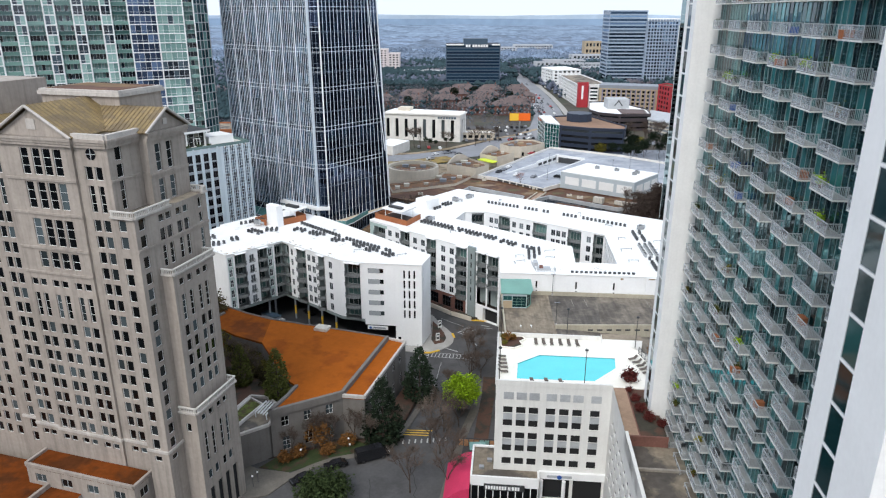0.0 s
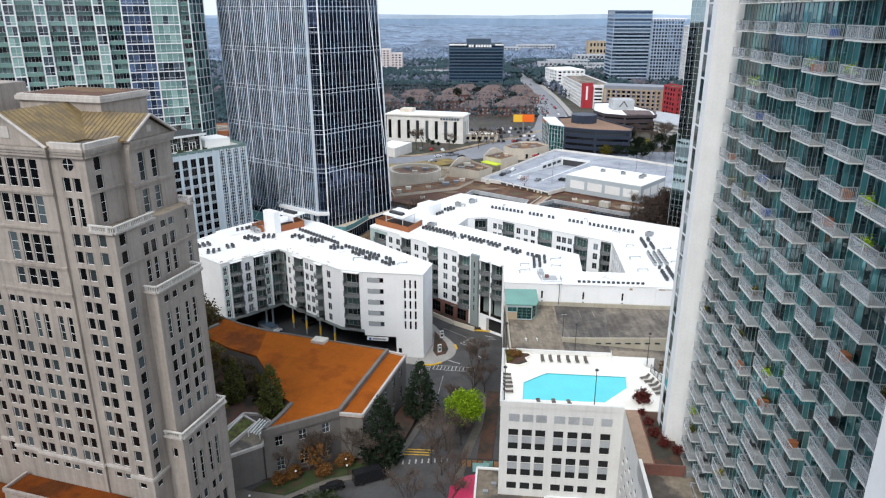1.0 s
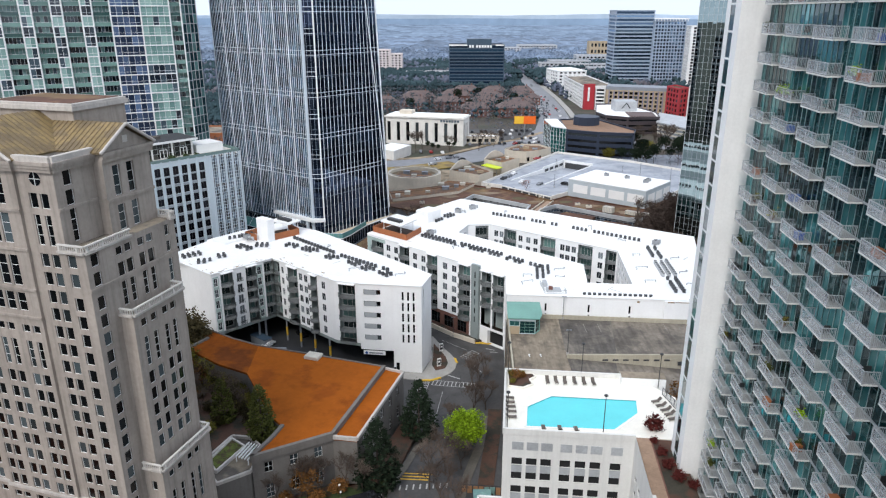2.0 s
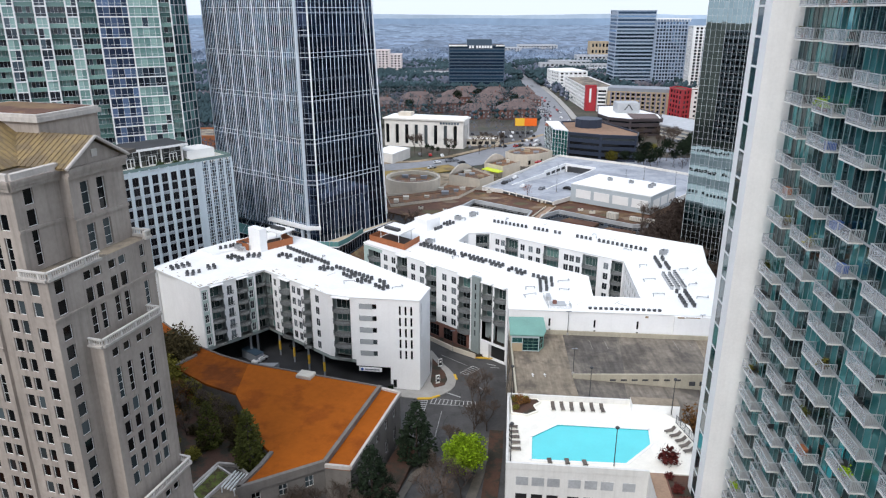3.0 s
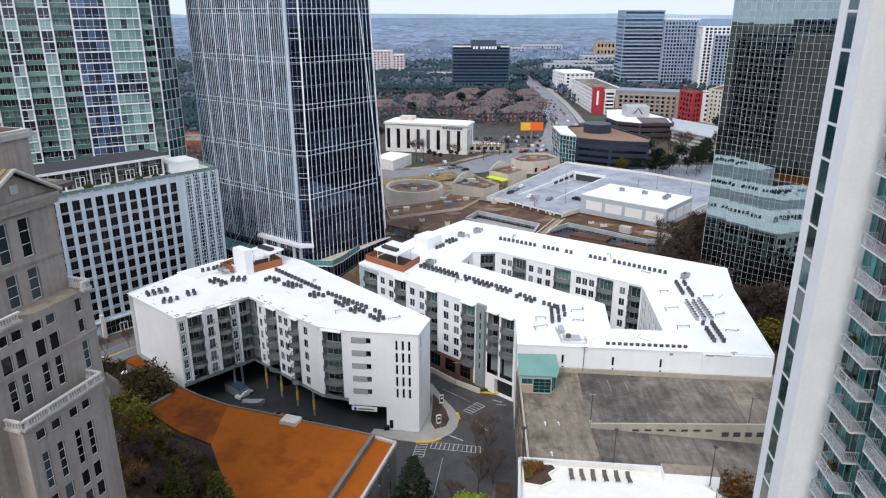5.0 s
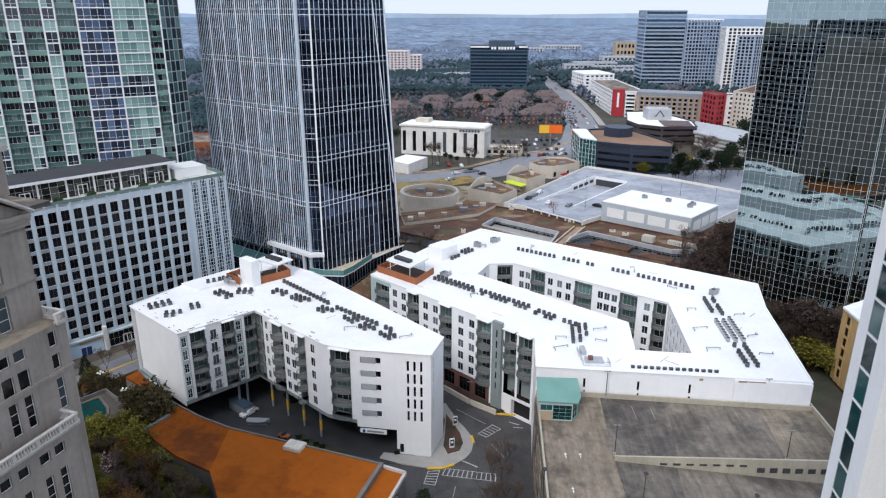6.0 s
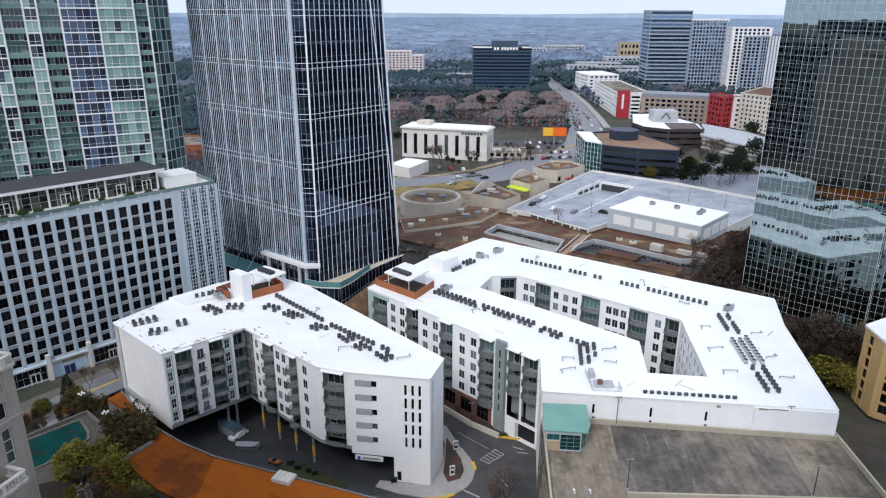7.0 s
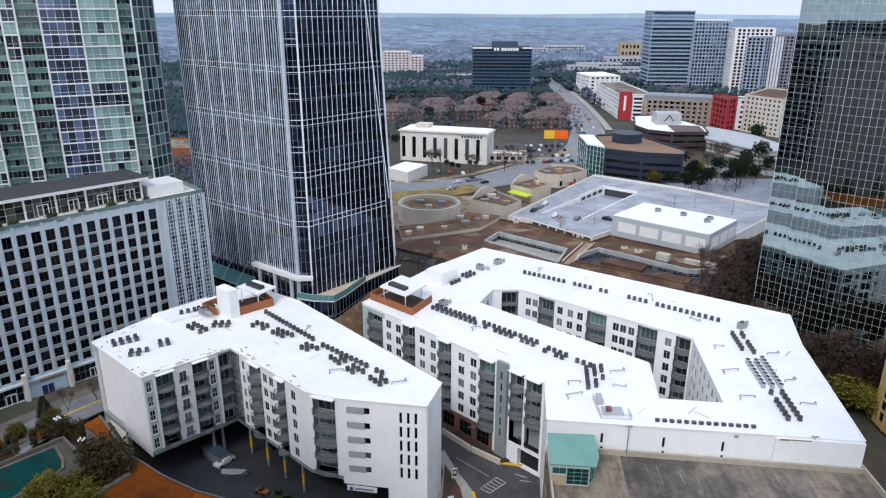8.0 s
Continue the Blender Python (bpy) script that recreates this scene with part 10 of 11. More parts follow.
_d = car("dark_car", "dark car on the avenue", "car", 4.6, 1.8, 1.5, M_BLACKPAINT, group="cars on the avenue")
_rd = car("red_car", "red car on the avenue", "car", 4.5, 1.8, 1.45, M_REDCAR, group="cars on the avenue")
_fleet = [_w, _s, _d, _w, _s, _rd]
_placed = set()
_rng = random.Random(31)
_lane = [(95, 914), (90, 832), (90, 705), (88, 620), (88, 548), (80, 504), (62, 468), (34, 436), (12, 409), (-12, 395), (-38, 387)]


def park(ob, m):
    if ob.name in _placed:
        copy_thing(ob, m)
    else:
        _placed.add(ob.name)
        ob.matrix_basis = m


for _i in range(58):
    _k = _rng.choice((0, 1, 1, 2, 2, 3, 3, 3, 4, 5, 6, 8))
    _a, _b2 = Vector(_lane[_k]), Vector(_lane[_k + 1])
    _p = _a + (_b2 - _a) * _rng.random()
    _dir = (_b2 - _a).normalized()
    _o = Vector((_dir.y, -_dir.x)) * _rng.choice((-7, -3.6, 3.6, 7))
    _rz = math.degrees(math.atan2(_dir.y, _dir.x)) + (180 if _rng.random() < 0.5 else 0)
    park(_rng.choice(_fleet), at(_p.x + _o.x, _p.y + _o.y, land(*_p) + 0.12, _rz))
for _i in range(60):
    _x, _y = 15 + (_i % 15) * 3.2 + _rng.uniform(-0.5, 0.5), 450 + (_i // 15) * 16 + 0.6 * (_i % 15) + _rng.uniform(-1, 1)
    if _rng.random() < 0.85:
        park(_rng.choice((_w, _s, _d, _d, _d, _s)), at(_x, _y, land(_x, _y) + 0.05, 90 + _rng.uniform(-4, 4)))
for _x, _y, _rz, _ob in ((34, 352, 60, _w), (31, 346, 60, _s), (28, 341, 60, _d), (50, 388, 30, _rd), (44, 330, 60, _s), (36, 334, 62, _w), (56, 330, 150, _d)):
    park(_ob, at(_x, _y, 9.6, _rz))
for _x, _y in ((-34, 431), (-28, 429.5), (-22, 428), (-15, 426), (-9, 425), (-2, 423)):
    park(_rng.choice(_fleet), at(_x, _y, land(_x, _y), 100))
for _x, _y, _z, _rz in ((-48.0, 183.5, 0, 60), (-55, 196, 0, 40), (-40, 190, 0, 130), (-66, 236, 4.6, 50), (-68, 231, 4.8, 50)):
    park(_rng.choice(_fleet[:3]), at(_x, _y, max(_z, land(_x, _y) - 0.12), _rz))


# ---- rooftop air conditioners ----
def condenser(paint, label):
    t = thing("air_conditioner", label, "air conditioner", group="rooftop air conditioners")
    g = Geo(1)
    ring = lambda r, k: [(r * math.cos(math.pi * (i + 0.5) / 6), r * math.sin(math.pi * (i + 0.5) / 6) * k) for i in range(12)]
    g.prism([(max(-0.40, min(0.40, x)), max(-0.40, min(0.40, y))) for x, y in ring(0.47, 1.0)], 0.12, 0.92)
    part("housing", g, [paint], t, local=Matrix.Identity(4))
    g = Geo(1)
    g.box(-0.48, 0.48, -0.36, 0.36, 0, 0.12)
    part("skid", g, [M_METAL], t, local=Matrix.Identity(4))
    g = Geo(1)
    g.tube((0, 0, 0.92), (0, 0, 0.97), 0.42, 0.40, 12)
    g.tube((0, 0, 0.97), (0, 0, 1.03), 0.34, 0.26, 12)
    part("fan_guard", g, [M_DARKMETAL], t, local=Matrix.Identity(4))
    return t


M_CONDENSER = mat("dark_grey_housing", (0.070, 0.074, 0.080), 0.6, var=0.15, rnd=0.4)
_ac = [condenser(M_CONDENSER, "dark grey rooftop air-conditioning condenser with round fan"), condenser(M_PALERAIL, "pale grey rooftop air-conditioning condenser with round fan")]
_placed = [False, False]


def ac_row(p, q, z, step=1.42, rows=1, gap=1.4, miss=0.08, seed=0, unit=0):
    rng = random.Random(seed)
    P, Q = Vector(p), Vector(q)
    L = (Q - P).length
    d = (Q - P) / L
    n = Vector((-d.y, d.x))
    for r in range(rows):
        for i in range(int(L / step) + 1):
            if rng.random() < miss:
                continue
            c = P + d * (i * step) + n * ((r - (rows - 1) / 2) * gap)
            m = at(c.x, c.y, z, math.degrees(math.atan2(d.y, d.x)) + rng.uniform(-3, 3))
            if not _placed[unit]:
                _ac[unit].matrix_basis = m
                _placed[unit] = True
            else:
                copy_thing(_ac[unit], m)


for _i, (_p, _q, _z, _rw) in enumerate((((-43.9, 206.1), (-29.8, 192.6), WR, 1), ((-27.9, 190.6), (-13.8, 179.2), WR, 1), ((-44.5, 199.7), (-41.0, 198.0), WR, 2), ((-39.2, 196.6), (-34.6, 193.6), WR, 2), ((-31.6, 190.0), (-28.6, 188.2), WR, 2), ((-24.8, 186.0), (-22.6, 183.6), WR, 2),
                                        ((-20.8, 181.6), (-18.6, 179.6), WR, 2), ((-16.0, 178.4), (-13.9, 176.2), WR, 2), ((-58.6, 205.4), (-56.4, 207.2), WR + 0.7, 2), ((-58.0, 198.6), (-54.0, 195.8), WR, 2), ((-53.2, 199.4), (-50.2, 199.6), WR, 2), ((-70.4, 189.6), (-67.0, 192.2), WR, 2),
                                        ((-65.0, 185.6), (-62.2, 186.4), WR, 2), ((-61.0, 190.0), (-59.6, 190.8), WR, 2), ((-62.0, 203.5), (-59.5, 205.3), WR + 0.7, 1),
                                        ((16.3, 238.9), (27.0, 232.2), ER, 1), ((28.5, 231.2), (36.0, 226.2), ER, 1), ((40.5, 223.1), (58.5, 210.3), ER, 1), ((-3.4, 230.6), (-0.8, 233.8), ER, 2), ((0.4, 235.6), (2.9, 238.4), ER, 2), ((-6.5, 215.2), (-2.0, 211.6), ER, 2), ((-1.0, 210.9), (15.6, 197.2), ER, 2),
                                        ((17.6, 194.6), (21.4, 191.2), ER, 2), ((23.2, 190.0), (25.8, 188.0), ER, 1), ((24.5, 187.0), (23.7, 179.0), ER, 1), ((26.1, 187.7), (25.3, 179.8), ER, 1), ((27.5, 187.8), (26.9, 181.4), ER, 1), ((60.6, 203.9), (59.9, 194.0), ER, 1), ((58.6, 203.9), (57.9, 194.0), ER, 1), ((59.0, 179.4), (58.4, 170.0), ER, 1), ((57.0, 179.4), (56.4, 170.0), ER, 1))):
    ac_row(_p, _q, _z, seed=_i, rows=_rw)
ac_row((58.9, 192.6), (58.1, 180.6), ER, 1.35, 3, 1.6, 0.12, 91, 1)


def roof_vents():
    """Small dark exhaust vents along the garage-side roof edge, and looping pipe runs."""
    t = thing("exhaust_vent", "small dark rooftop exhaust vent", "vent", group="exhaust vents")
    g = Geo(1)
    g.box(-0.35, 0.35, -0.25, 0.25, 0, 0.42)
    part("hood", g, [M_DARKMETAL], t, local=Matrix.Identity(4))
    g = Geo(1)
    g.box(-0.4, 0.4, -0.3, 0.3, 0.42, 0.5)
    part("cap", g, [M_CONDENSER], t, local=Matrix.Identity(4))
    for i in range(14):
        m = at(33.9 + 1.21 * i, 169.6 - 0.1 * i, ER, 0)
        if i == 0:
            t.matrix_basis = m
        else:
            copy_thing(t, m)
    rng = random.Random(8)
    p0 = None
    for x, y, a, z in ((22.6, 182, 180, ER), (22.4, 178, 200, ER), (28.6, 181, -20, ER), (29.0, 186, 10, ER), (54.8, 198, 180, ER), (62.6, 195, 0, ER), (54.2, 188, 190, ER), (61.5, 184, 10, ER), (53.6, 178, 180, ER), (60.8, 176, -10, ER), (-22, 181, 190, WR), (-12.4, 176.4, 20, WR), (-33, 197, 70, WR), (46, 222, 80, ER), (52, 212, -60, ER), (20, 240, 60, ER), (4, 205, 200, ER)):
        p = thing("roof_pipe", "bent grey rooftop pipe run", "pipe", (x, y, z), "rooftop pipes")
        d = Vector((math.cos(radians(a)), math.sin(radians(a))))
        L = rng.uniform(2, 3.4)
        pts = [Vector((x, y, z)), Vector((x, y, z + 0.5)), Vector((x + d.x * L, y + d.y * L, z + 0.5)), Vector((x + d.x * L - d.y * 0.9, y + d.y * L + d.x * 0.9, z + 0.5)), Vector((x + d.x * L - d.y * 0.9, y + d.y * L + d.x * 0.9, z))]
        g = Geo()
        for u, v in zip(pts, pts[1:]):
            g.tube(u, v, 0.1, n=6)
        part("pipe", g, [M_METAL], p)


roof_vents()


def roof_plant():
    """Duct stacks and a railed service pad on the white roofs."""
    for x, y, z, a in ((62.0, 207.5, ER, -35), (9.5, 246.0, ER, -35), (4.5, 241.5, ER, 20), (-4.5, 216.8, ER, -40), (-57.0, 203.6, WR + 0.7, 40)):
        t = thing("roof_duct", "grey ducted air handler on the white roof", "air handler", (x, y, z), "roof air handlers")
        F = Frame(x, y, a)
        g = Geo()
        g.prism(F.rect(-1.1, 0.9, -0.6, 0.6), z + 0.25, z + 1.5)
        part("housing", g, [M_METAL], t)
        g = Geo()
        for e, n in ((-1.0, -0.5), (0.8, -0.5), (-1.0, 0.5), (0.8, 0.5)):
            g.tube((*F(e, n), z), (*F(e, n), z + 0.25), 0.07, n=6)
        part("stand", g, [M_DARKMETAL], t)
        g = Geo()
        pts = [(*F(0.9, 0), z + 0.9), (*F(1.9, 0), z + 0.9), (*F(2.3, 0.4), z + 0.9), (*F(2.3, 0.4), z)]
        for u, v in zip(pts, pts[1:]):
            g.tube(u, v, 0.3, n=8)
        part("duct", g, [M_PALERAIL], t)
        g = Geo()
        g.tube((*F(-0.3, 0), z + 1.5), (*F(-0.3, 0), z + 1.62), 0.45, n=12)
        part("fan_guard", g, [M_DARKMETAL], t)
    t = thing("service_pad", "railed service pad with a small plant box on the white roof", "service pad", (26.8, 172.5, ER))
    c = [(24.0, 176.6), (24.4, 169.9), (29.6, 169.7), (29.4, 172.0)]
    for a, b in zip(c, c[1:]):
        g = Geo()
        rail(g, a, b, ER, 1.05)
        part("railing", g, [M_PALERAIL], t)
    g = Geo()
    g.box(25.0, 28.6, 171.0, 173.4, ER, ER + 0.35)
    part("pad", g, [M_PALERAIL], t)
    g = Geo()
    g.box(25.6, 26.5, 171.6, 172.4, ER + 0.35, ER + 1.1)
    part("plant_box", g, [M_BRICK], t, "small brown plant box")
    g = Geo()
    g.box(24.6, 25.6, 174.4, 177.0, ER, ER + 0.9)
    part("duct_box", g, [M_PALERAIL], t)
    # membrane seams and repair patches, a hair above the roof
    t = thing("roof_patch", "grey-white repair strips on the white roof membrane", "roof patch", (0, 200, ER))
    rng = random.Random(14)
    for p, q, z in (((-60, 196), (-48, 200), WR), ((-40, 196), (-14, 176), WR), ((-70, 192), (-60, 182), WR), ((-16, 216), (20, 186), ER), ((14, 246), (66, 214), ER), ((66, 206), (60, 172), ER), ((30, 173), (62, 169), ER)):
        P, Q = Vector(p), Vector(q)
        for i in range(3):
            c = P + (Q - P) * rng.random() + Vector((rng.uniform(-3, 3), rng.uniform(-2, 2)))
            F = Frame(c.x, c.y, rng.choice((42, 42, -48, 35)))
            w, d = rng.uniform(0.15, 0.3), rng.uniform(1.0, 3.4)
            g = Geo()
            g.prism(F.rect(-d / 2, d / 2, -w / 2, w / 2), z, z + 0.03)
            part("strip", g, [M_ROOFSEAM], t)


M_ROOFSEAM = mat("grey_roof_seam", (0.50, 0.49, 0.46), 0.8, var=0.2, rnd=0.25)
roof_plant()


# ---- lamp posts ----
def lamp_post(h, heads):
    t = thing("lamp_post", "dark steel lamp post with flat lamp heads", "lamp post", group="deck lamp posts")
    g = Geo(1)
    g.tube((0, 0, 0), (0, 0, h), 0.09, 0.06, 8)
    part("pole", g, [M_DARKMETAL], t, local=Matrix.Identity(4))
    g = Geo(1)
    g.tube((0, 0, 0), (0, 0, 0.6), 0.28, n=10)
    part("base", g, [M_PAVE], t, local=Matrix.Identity(4))
    for s in heads:
        g = Geo(1)
        g.box(min(0.1 * s, s * 0.62), max(0.1 * s, s * 0.62), -0.12, 0.12, h - 0.02, h + 0.1)
        part("lamp_head", g, [M_STEELGREY], t, local=Matrix.Identity(4))
    return t


_lp = lamp_post(6.2, (-1, 1))
_lp.matrix_basis = at(28.6, 167.2, 15.8, 0)
for _x, _y, _z in ((58.5, 165.4, 15.8), (26.7, 148.8, 15.8), (55.2, 148.2, 15.8), (32.0, 128.0, 15.0), (2.4, 189.7, 0.0), (-14, 205, 0.2), (86, 345, 9.6), (108, 340, 9.6), (56, 360, 9.6), (50, 325, 9.6), (96, 350, 9.6)):
    copy_thing(_lp, at(_x, _y, _z, 0))


def globe_lamp():
    t = thing("pool_lamp", "tall dark lamp post with a round head on the pool deck", "lamp post", group="pool deck lamps")
    g = Geo(1)
    g.tube((0, 0, 0), (0, 0, 6.6), 0.08, 0.06, 8)
    part("pole", g, [M_DARKMETAL], t, local=Matrix.Identity(4))
    g = Geo(1)
    g.tube((0, 0, 6.6), (0, 0, 6.75), 0.3, 0.34, 12)
    g.tube((0, 0, 6.75), (0, 0, 6.95), 0.34, 0.12, 12)
    part("lamp_head", g, [M_DARKMETAL], t, local=Matrix.Identity(4))
    return t


_gl = globe_lamp()
_gl.matrix_basis = at(24.6, 106.0, 25.0)
for _x, _y in ((24.4, 123.2), (36.9, 119.4), (9.9, 106.9), (11.5, 123.6)):
    copy_thing(_gl, at(_x, _y, 25.0))


# ---- pool furniture ----
def lounger():
    t = thing("sun_lounger", "dark taupe sun lounger on the pool deck", "sun lounger", group="pool loungers")
    g = Geo(1)
    g.box(-0.32, 0.32, -0.9, 0.4, 0.28, 0.36)
    part("seat", g, [M_LOUNGER], t, local=Matrix.Identity(4))
    g = Geo(1)
    i = len(g.v)
    g.poly([(-0.32, 0.4, 0.28), (0.32, 0.4, 0.28), (0.32, 0.95, 0.75), (-0.32, 0.95, 0.75)])
    g.poly([(-0.32, 0.4, 0.36), (-0.32, 0.95, 0.83), (0.32, 0.95, 0.83), (0.32, 0.4, 0.36)])
    g.poly([(-0.32, 0.95, 0.75), (0.32, 0.95, 0.75), (0.32, 0.95, 0.83), (-0.32, 0.95, 0.83)])
    part("backrest", g, [M_LOUNGER], t, local=Matrix.Identity(4))
    for x in (-0.28, 0.28):
        for y in (-0.8, 0.35):
            g = Geo(1)
            g.tube((x, y, 0), (x, y, 0.3), 0.03, n=6)
            part("leg", g, [M_DARKMETAL], t, local=Matrix.Identity(4))
    return t


M_LOUNGER = mat("taupe_sling_fabric", (0.12, 0.10, 0.085), 0.9, var=0.15, rnd=0.2)
_lo = lounger()
_lo.matrix_basis = at(18.1, 121.2, 25.0, 0)
for _x, _y, _r in ((19.6, 121.1, 4), (21.1, 121.0, -3), (22.8, 120.9, 2), (24.4, 120.8, 0), (26.0, 120.6, 3), (10.9, 115.6, 80), (10.9, 114.2, 85), (10.9, 112.8, 92), (10.9, 111.4, 88), (10.8, 109.8, 90), (35.2, 114.6, -70), (35.6, 113.3, -75), (36.0, 112.0, -72), (36.2, 110.7, -70), (36.4, 109.4, -75), (15.5, 106.6, 180), (18.0, 106.5, 178), (20.5, 106.2, 182)):
    copy_thing(_lo, at(_x, _y, 25.0, _r))


def deck_bed(name, pts, z, label):
    t = thing(name, label, "planter", (*pts[0], z))
    g = Geo()
    for a, b in zip(pts, pts[1:] + pts[:1]):
        g.bar(a, b, 0.25, z, z + 0.35)
    part("kerb", g, [M_POOLDECK], t)
    g = Geo()
    g.prism(inset(pts, 0.1), z, z + 0.25)
    part("soil", g, [M_SOIL], t)


deck_bed("planting_bed", [(11.2, 119.4), (13.6, 118.8), (15.4, 120.0), (15.0, 121.6), (16.2, 122.6), (15.8, 123.6), (11.4, 124.0)], 25.0, "red-brown mulch planting bed on the pool deck")
plant([leafy(1.2, 1.0, M_OLIVE, "low_shrub", "low green shrub in the deck planting bed", "shrub", 17, 1.2, 0.1, False, "deck shrubs")], [(12.2, 123.0, 25.2, 1.0), (13.8, 123.2, 25.2, 0.8), (12.0, 120.6, 25.2, 0.7)], 12)
_f = thing("pool_fence", "dark metal fence along the pool terrace", "fence", (38, 112, 25))
for _i in range(9):
    _g = Geo()
    _p = (36.9 + 0.25 * _i, 117.0 - 1.3 * _i)
    _g.tube((*_p, 24.9), (*_p, 26.5), 0.05, n=6)
    part("post", _g, [M_DARKMETAL], _f)
_g = Geo()
rail(_g, (36.9, 117.0), (38.9, 106.6), 25.0, 1.4)
part("rails", _g, [M_DARKMETAL], _f)

# ---- covered pool beside the hotel ----
M_PAVE2 = mat("weathered_grey_pavement", (0.145, 0.13, 0.11), 0.9, var=0.25, scale=0.3)
# Grey paving darkened in its colour for the shade under trees.
M_DARKPAVE = mat("shade_darkened_paving", (0.085, 0.076, 0.064), 0.9, var=0.25, scale=0.3)
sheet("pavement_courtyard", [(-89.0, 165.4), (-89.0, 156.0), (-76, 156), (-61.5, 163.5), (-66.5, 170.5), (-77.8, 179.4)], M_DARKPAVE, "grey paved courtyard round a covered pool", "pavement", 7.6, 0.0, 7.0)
_p = thing("covered_pool", "teal covered swimming pool in a paved courtyard", "pool", (-76.5, 169.5, 7.6))
_g = Geo()
_g.prism([(-86.0, 167.4), (-86.0, 158.8), (-80.1, 158.4), (-77.2, 162.3), (-73.4, 170.3), (-74.6, 172.6), (-78.2, 176.4)], 7.6, 7.72)
part("cover", _g, [mat("teal_pool_cover", (0.002, 0.050, 0.047), 0.85, spec=0.1, var=0.25, scale=0.25, alt=(0.022, 0.030, 0.024), altw=0.35)], _p)
_g = Geo()
_q = [(-86.3, 167.6), (-86.3, 158.4), (-79.9, 158.0), (-76.8, 162.1), (-72.9, 170.3), (-74.2, 172.8), (-78.2, 177.0)]
for _a, _b2 in zip(_q, _q[1:] + _q[:1]):
    _g.bar(_a, _b2, 0.5, 7.6, 7.85)
part("coping", _g, [M_PAVE2], _p)
_g = Geo()
_g.bar((-88.6, 165.6), (-77.8, 179.2), 0.3, 7.6, 8.5), _g.bar((-77.8, 179.2), (-73.0, 175.2), 0.3, 7.6, 8.5)
part("garden_wall", _g, [M_STONE], _p)


def cluster_lamp():
    t = thing("cluster_lamp", "dark lamp post with four white globes", "lamp post", group="court lamps")
    g = Geo(1)
    g.tube((0, 0, 0), (0, 0, 3.6), 0.07, 0.05, 8)
    for x, y in ((1, 0), (-1, 0), (0, 1), (0, -1)):
        g.tube((0, 0, 3.3), (x * 0.55, y * 0.55, 3.6), 0.03, n=5)
    part("post", g, [M_DARKMETAL], t, local=Matrix.Identity(4))
    for x, y in ((0.55, 0), (-0.55, 0), (0, 0.55), (0, -0.55)):
        g = Geo(1)
        for z0, z1, r0, r1 in ((3.6, 3.72, 0.12, 0.24), (3.72, 3.95, 0.24, 0.24), (3.95, 4.08, 0.24, 0.1)):
            g.tube((x, y, z0), (x, y, z1), r0, r1, 10)
        part("globe", g, [M_GLOBE], t, "white glass globe", local=Matrix.Identity(4))
    return t


M_GLOBE = mat("white_opal_glass", (0.85, 0.85, 0.83), 0.3, var=0.02)
_t = cluster_lamp()
_t.matrix_basis = at(-79.6, 181.2, 7.6, 20)
copy_thing(_t, at(-71.0, 174.4, 7.6, 50))


def garden_lamp():
    t = thing("garden_lamp", "low dark garden lamp with a white globe", "lamp post", group="forecourt lamps")
    g = Geo(1)
    g.tube((0, 0, 0), (0, 0, 2.3), 0.05, 0.04, 8)
    part("post", g, [M_DARKMETAL], t, local=Matrix.Identity(4))
    g = Geo(1)
    for z0, z1, r0, r1 in ((2.3, 2.4, 0.1, 0.2), (2.4, 2.58, 0.2, 0.2), (2.58, 2.68, 0.2, 0.08)):
        g.tube((0, 0, z0), (0, 0, z1), r0, r1, 10)
    part("globe", g, [M_GLOBE], t, "white glass globe", local=Matrix.Identity(4))
    return t


_t = garden_lamp()
_t.matrix_basis = at(-34.7, 108.8, 2.1)
for _x, _y in ((-35.3, 107.6), (-27.9, 115.8), (-18.5, 117.6), (-19.0, 119.6)):
    copy_thing(_t, at(_x, _y, 2.1))

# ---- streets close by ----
M_DARKDRIVE = mat("dark_drive_asphalt", (0.043, 0.045, 0.050), 0.6, var=0.3, scale=0.15)
sheet("pavement_hotel", [(-104, 176), (-96, 170), (-62, 219), (-68, 230)], M_PAVE2, "pale pavement in front of the hotel", "pavement", 5.3, 0.0, 1.5)
strip("road_hotel", [(-118, 150), (-98, 170), (-79.5, 196), (-62, 224), (-50, 245)], 9, M_ROADFAR, "grey street in front of the hotel with yellow line", "road", 0.75)
strip("road_yellow_line", [(-98, 170), (-79.5, 196), (-62, 224)], 0.5, M_YELLOW, "double yellow centre line", "road", 0.8, 0.02)
sheet("ground_lawn", [(-35.6, 113.2), (-29.4, 111.9), (-24.0, 115.2), (-17.9, 117.9), (-12.1, 119.6), (-9.0, 127.0), (-16, 122.4), (-20.4, 122.8), (-33.2, 116.2)], M_GRASS, "dark winter lawn by the stone building", "ground", 2.22, 0.0, 0.5)
sheet("pavement_forecourt", [(-44, 100), (-36.5, 104.2), (-32.5, 105.2), (-28.8, 110.9), (-29.6, 111.8), (-35.9, 113.0), (-42, 116)], M_PAVE2, "grey paved corner of the forecourt", "pavement", 2.14, 0.0, 0.4)
strip("kerb_forecourt", [(-36.5, 104.5), (-32.5, 105.5), (-28.6, 111.0), (-24.7, 114.0), (-21.5, 115.9), (-17.1, 117.2), (-11.1, 119.2), (-7.6, 128.4), (-5.7, 135.0), (-2.5, 140.4), (-3.0, 147)], 1.3, M_PAVE2, "pale concrete kerb and pavement round the forecourt", "pavement", 0.08)
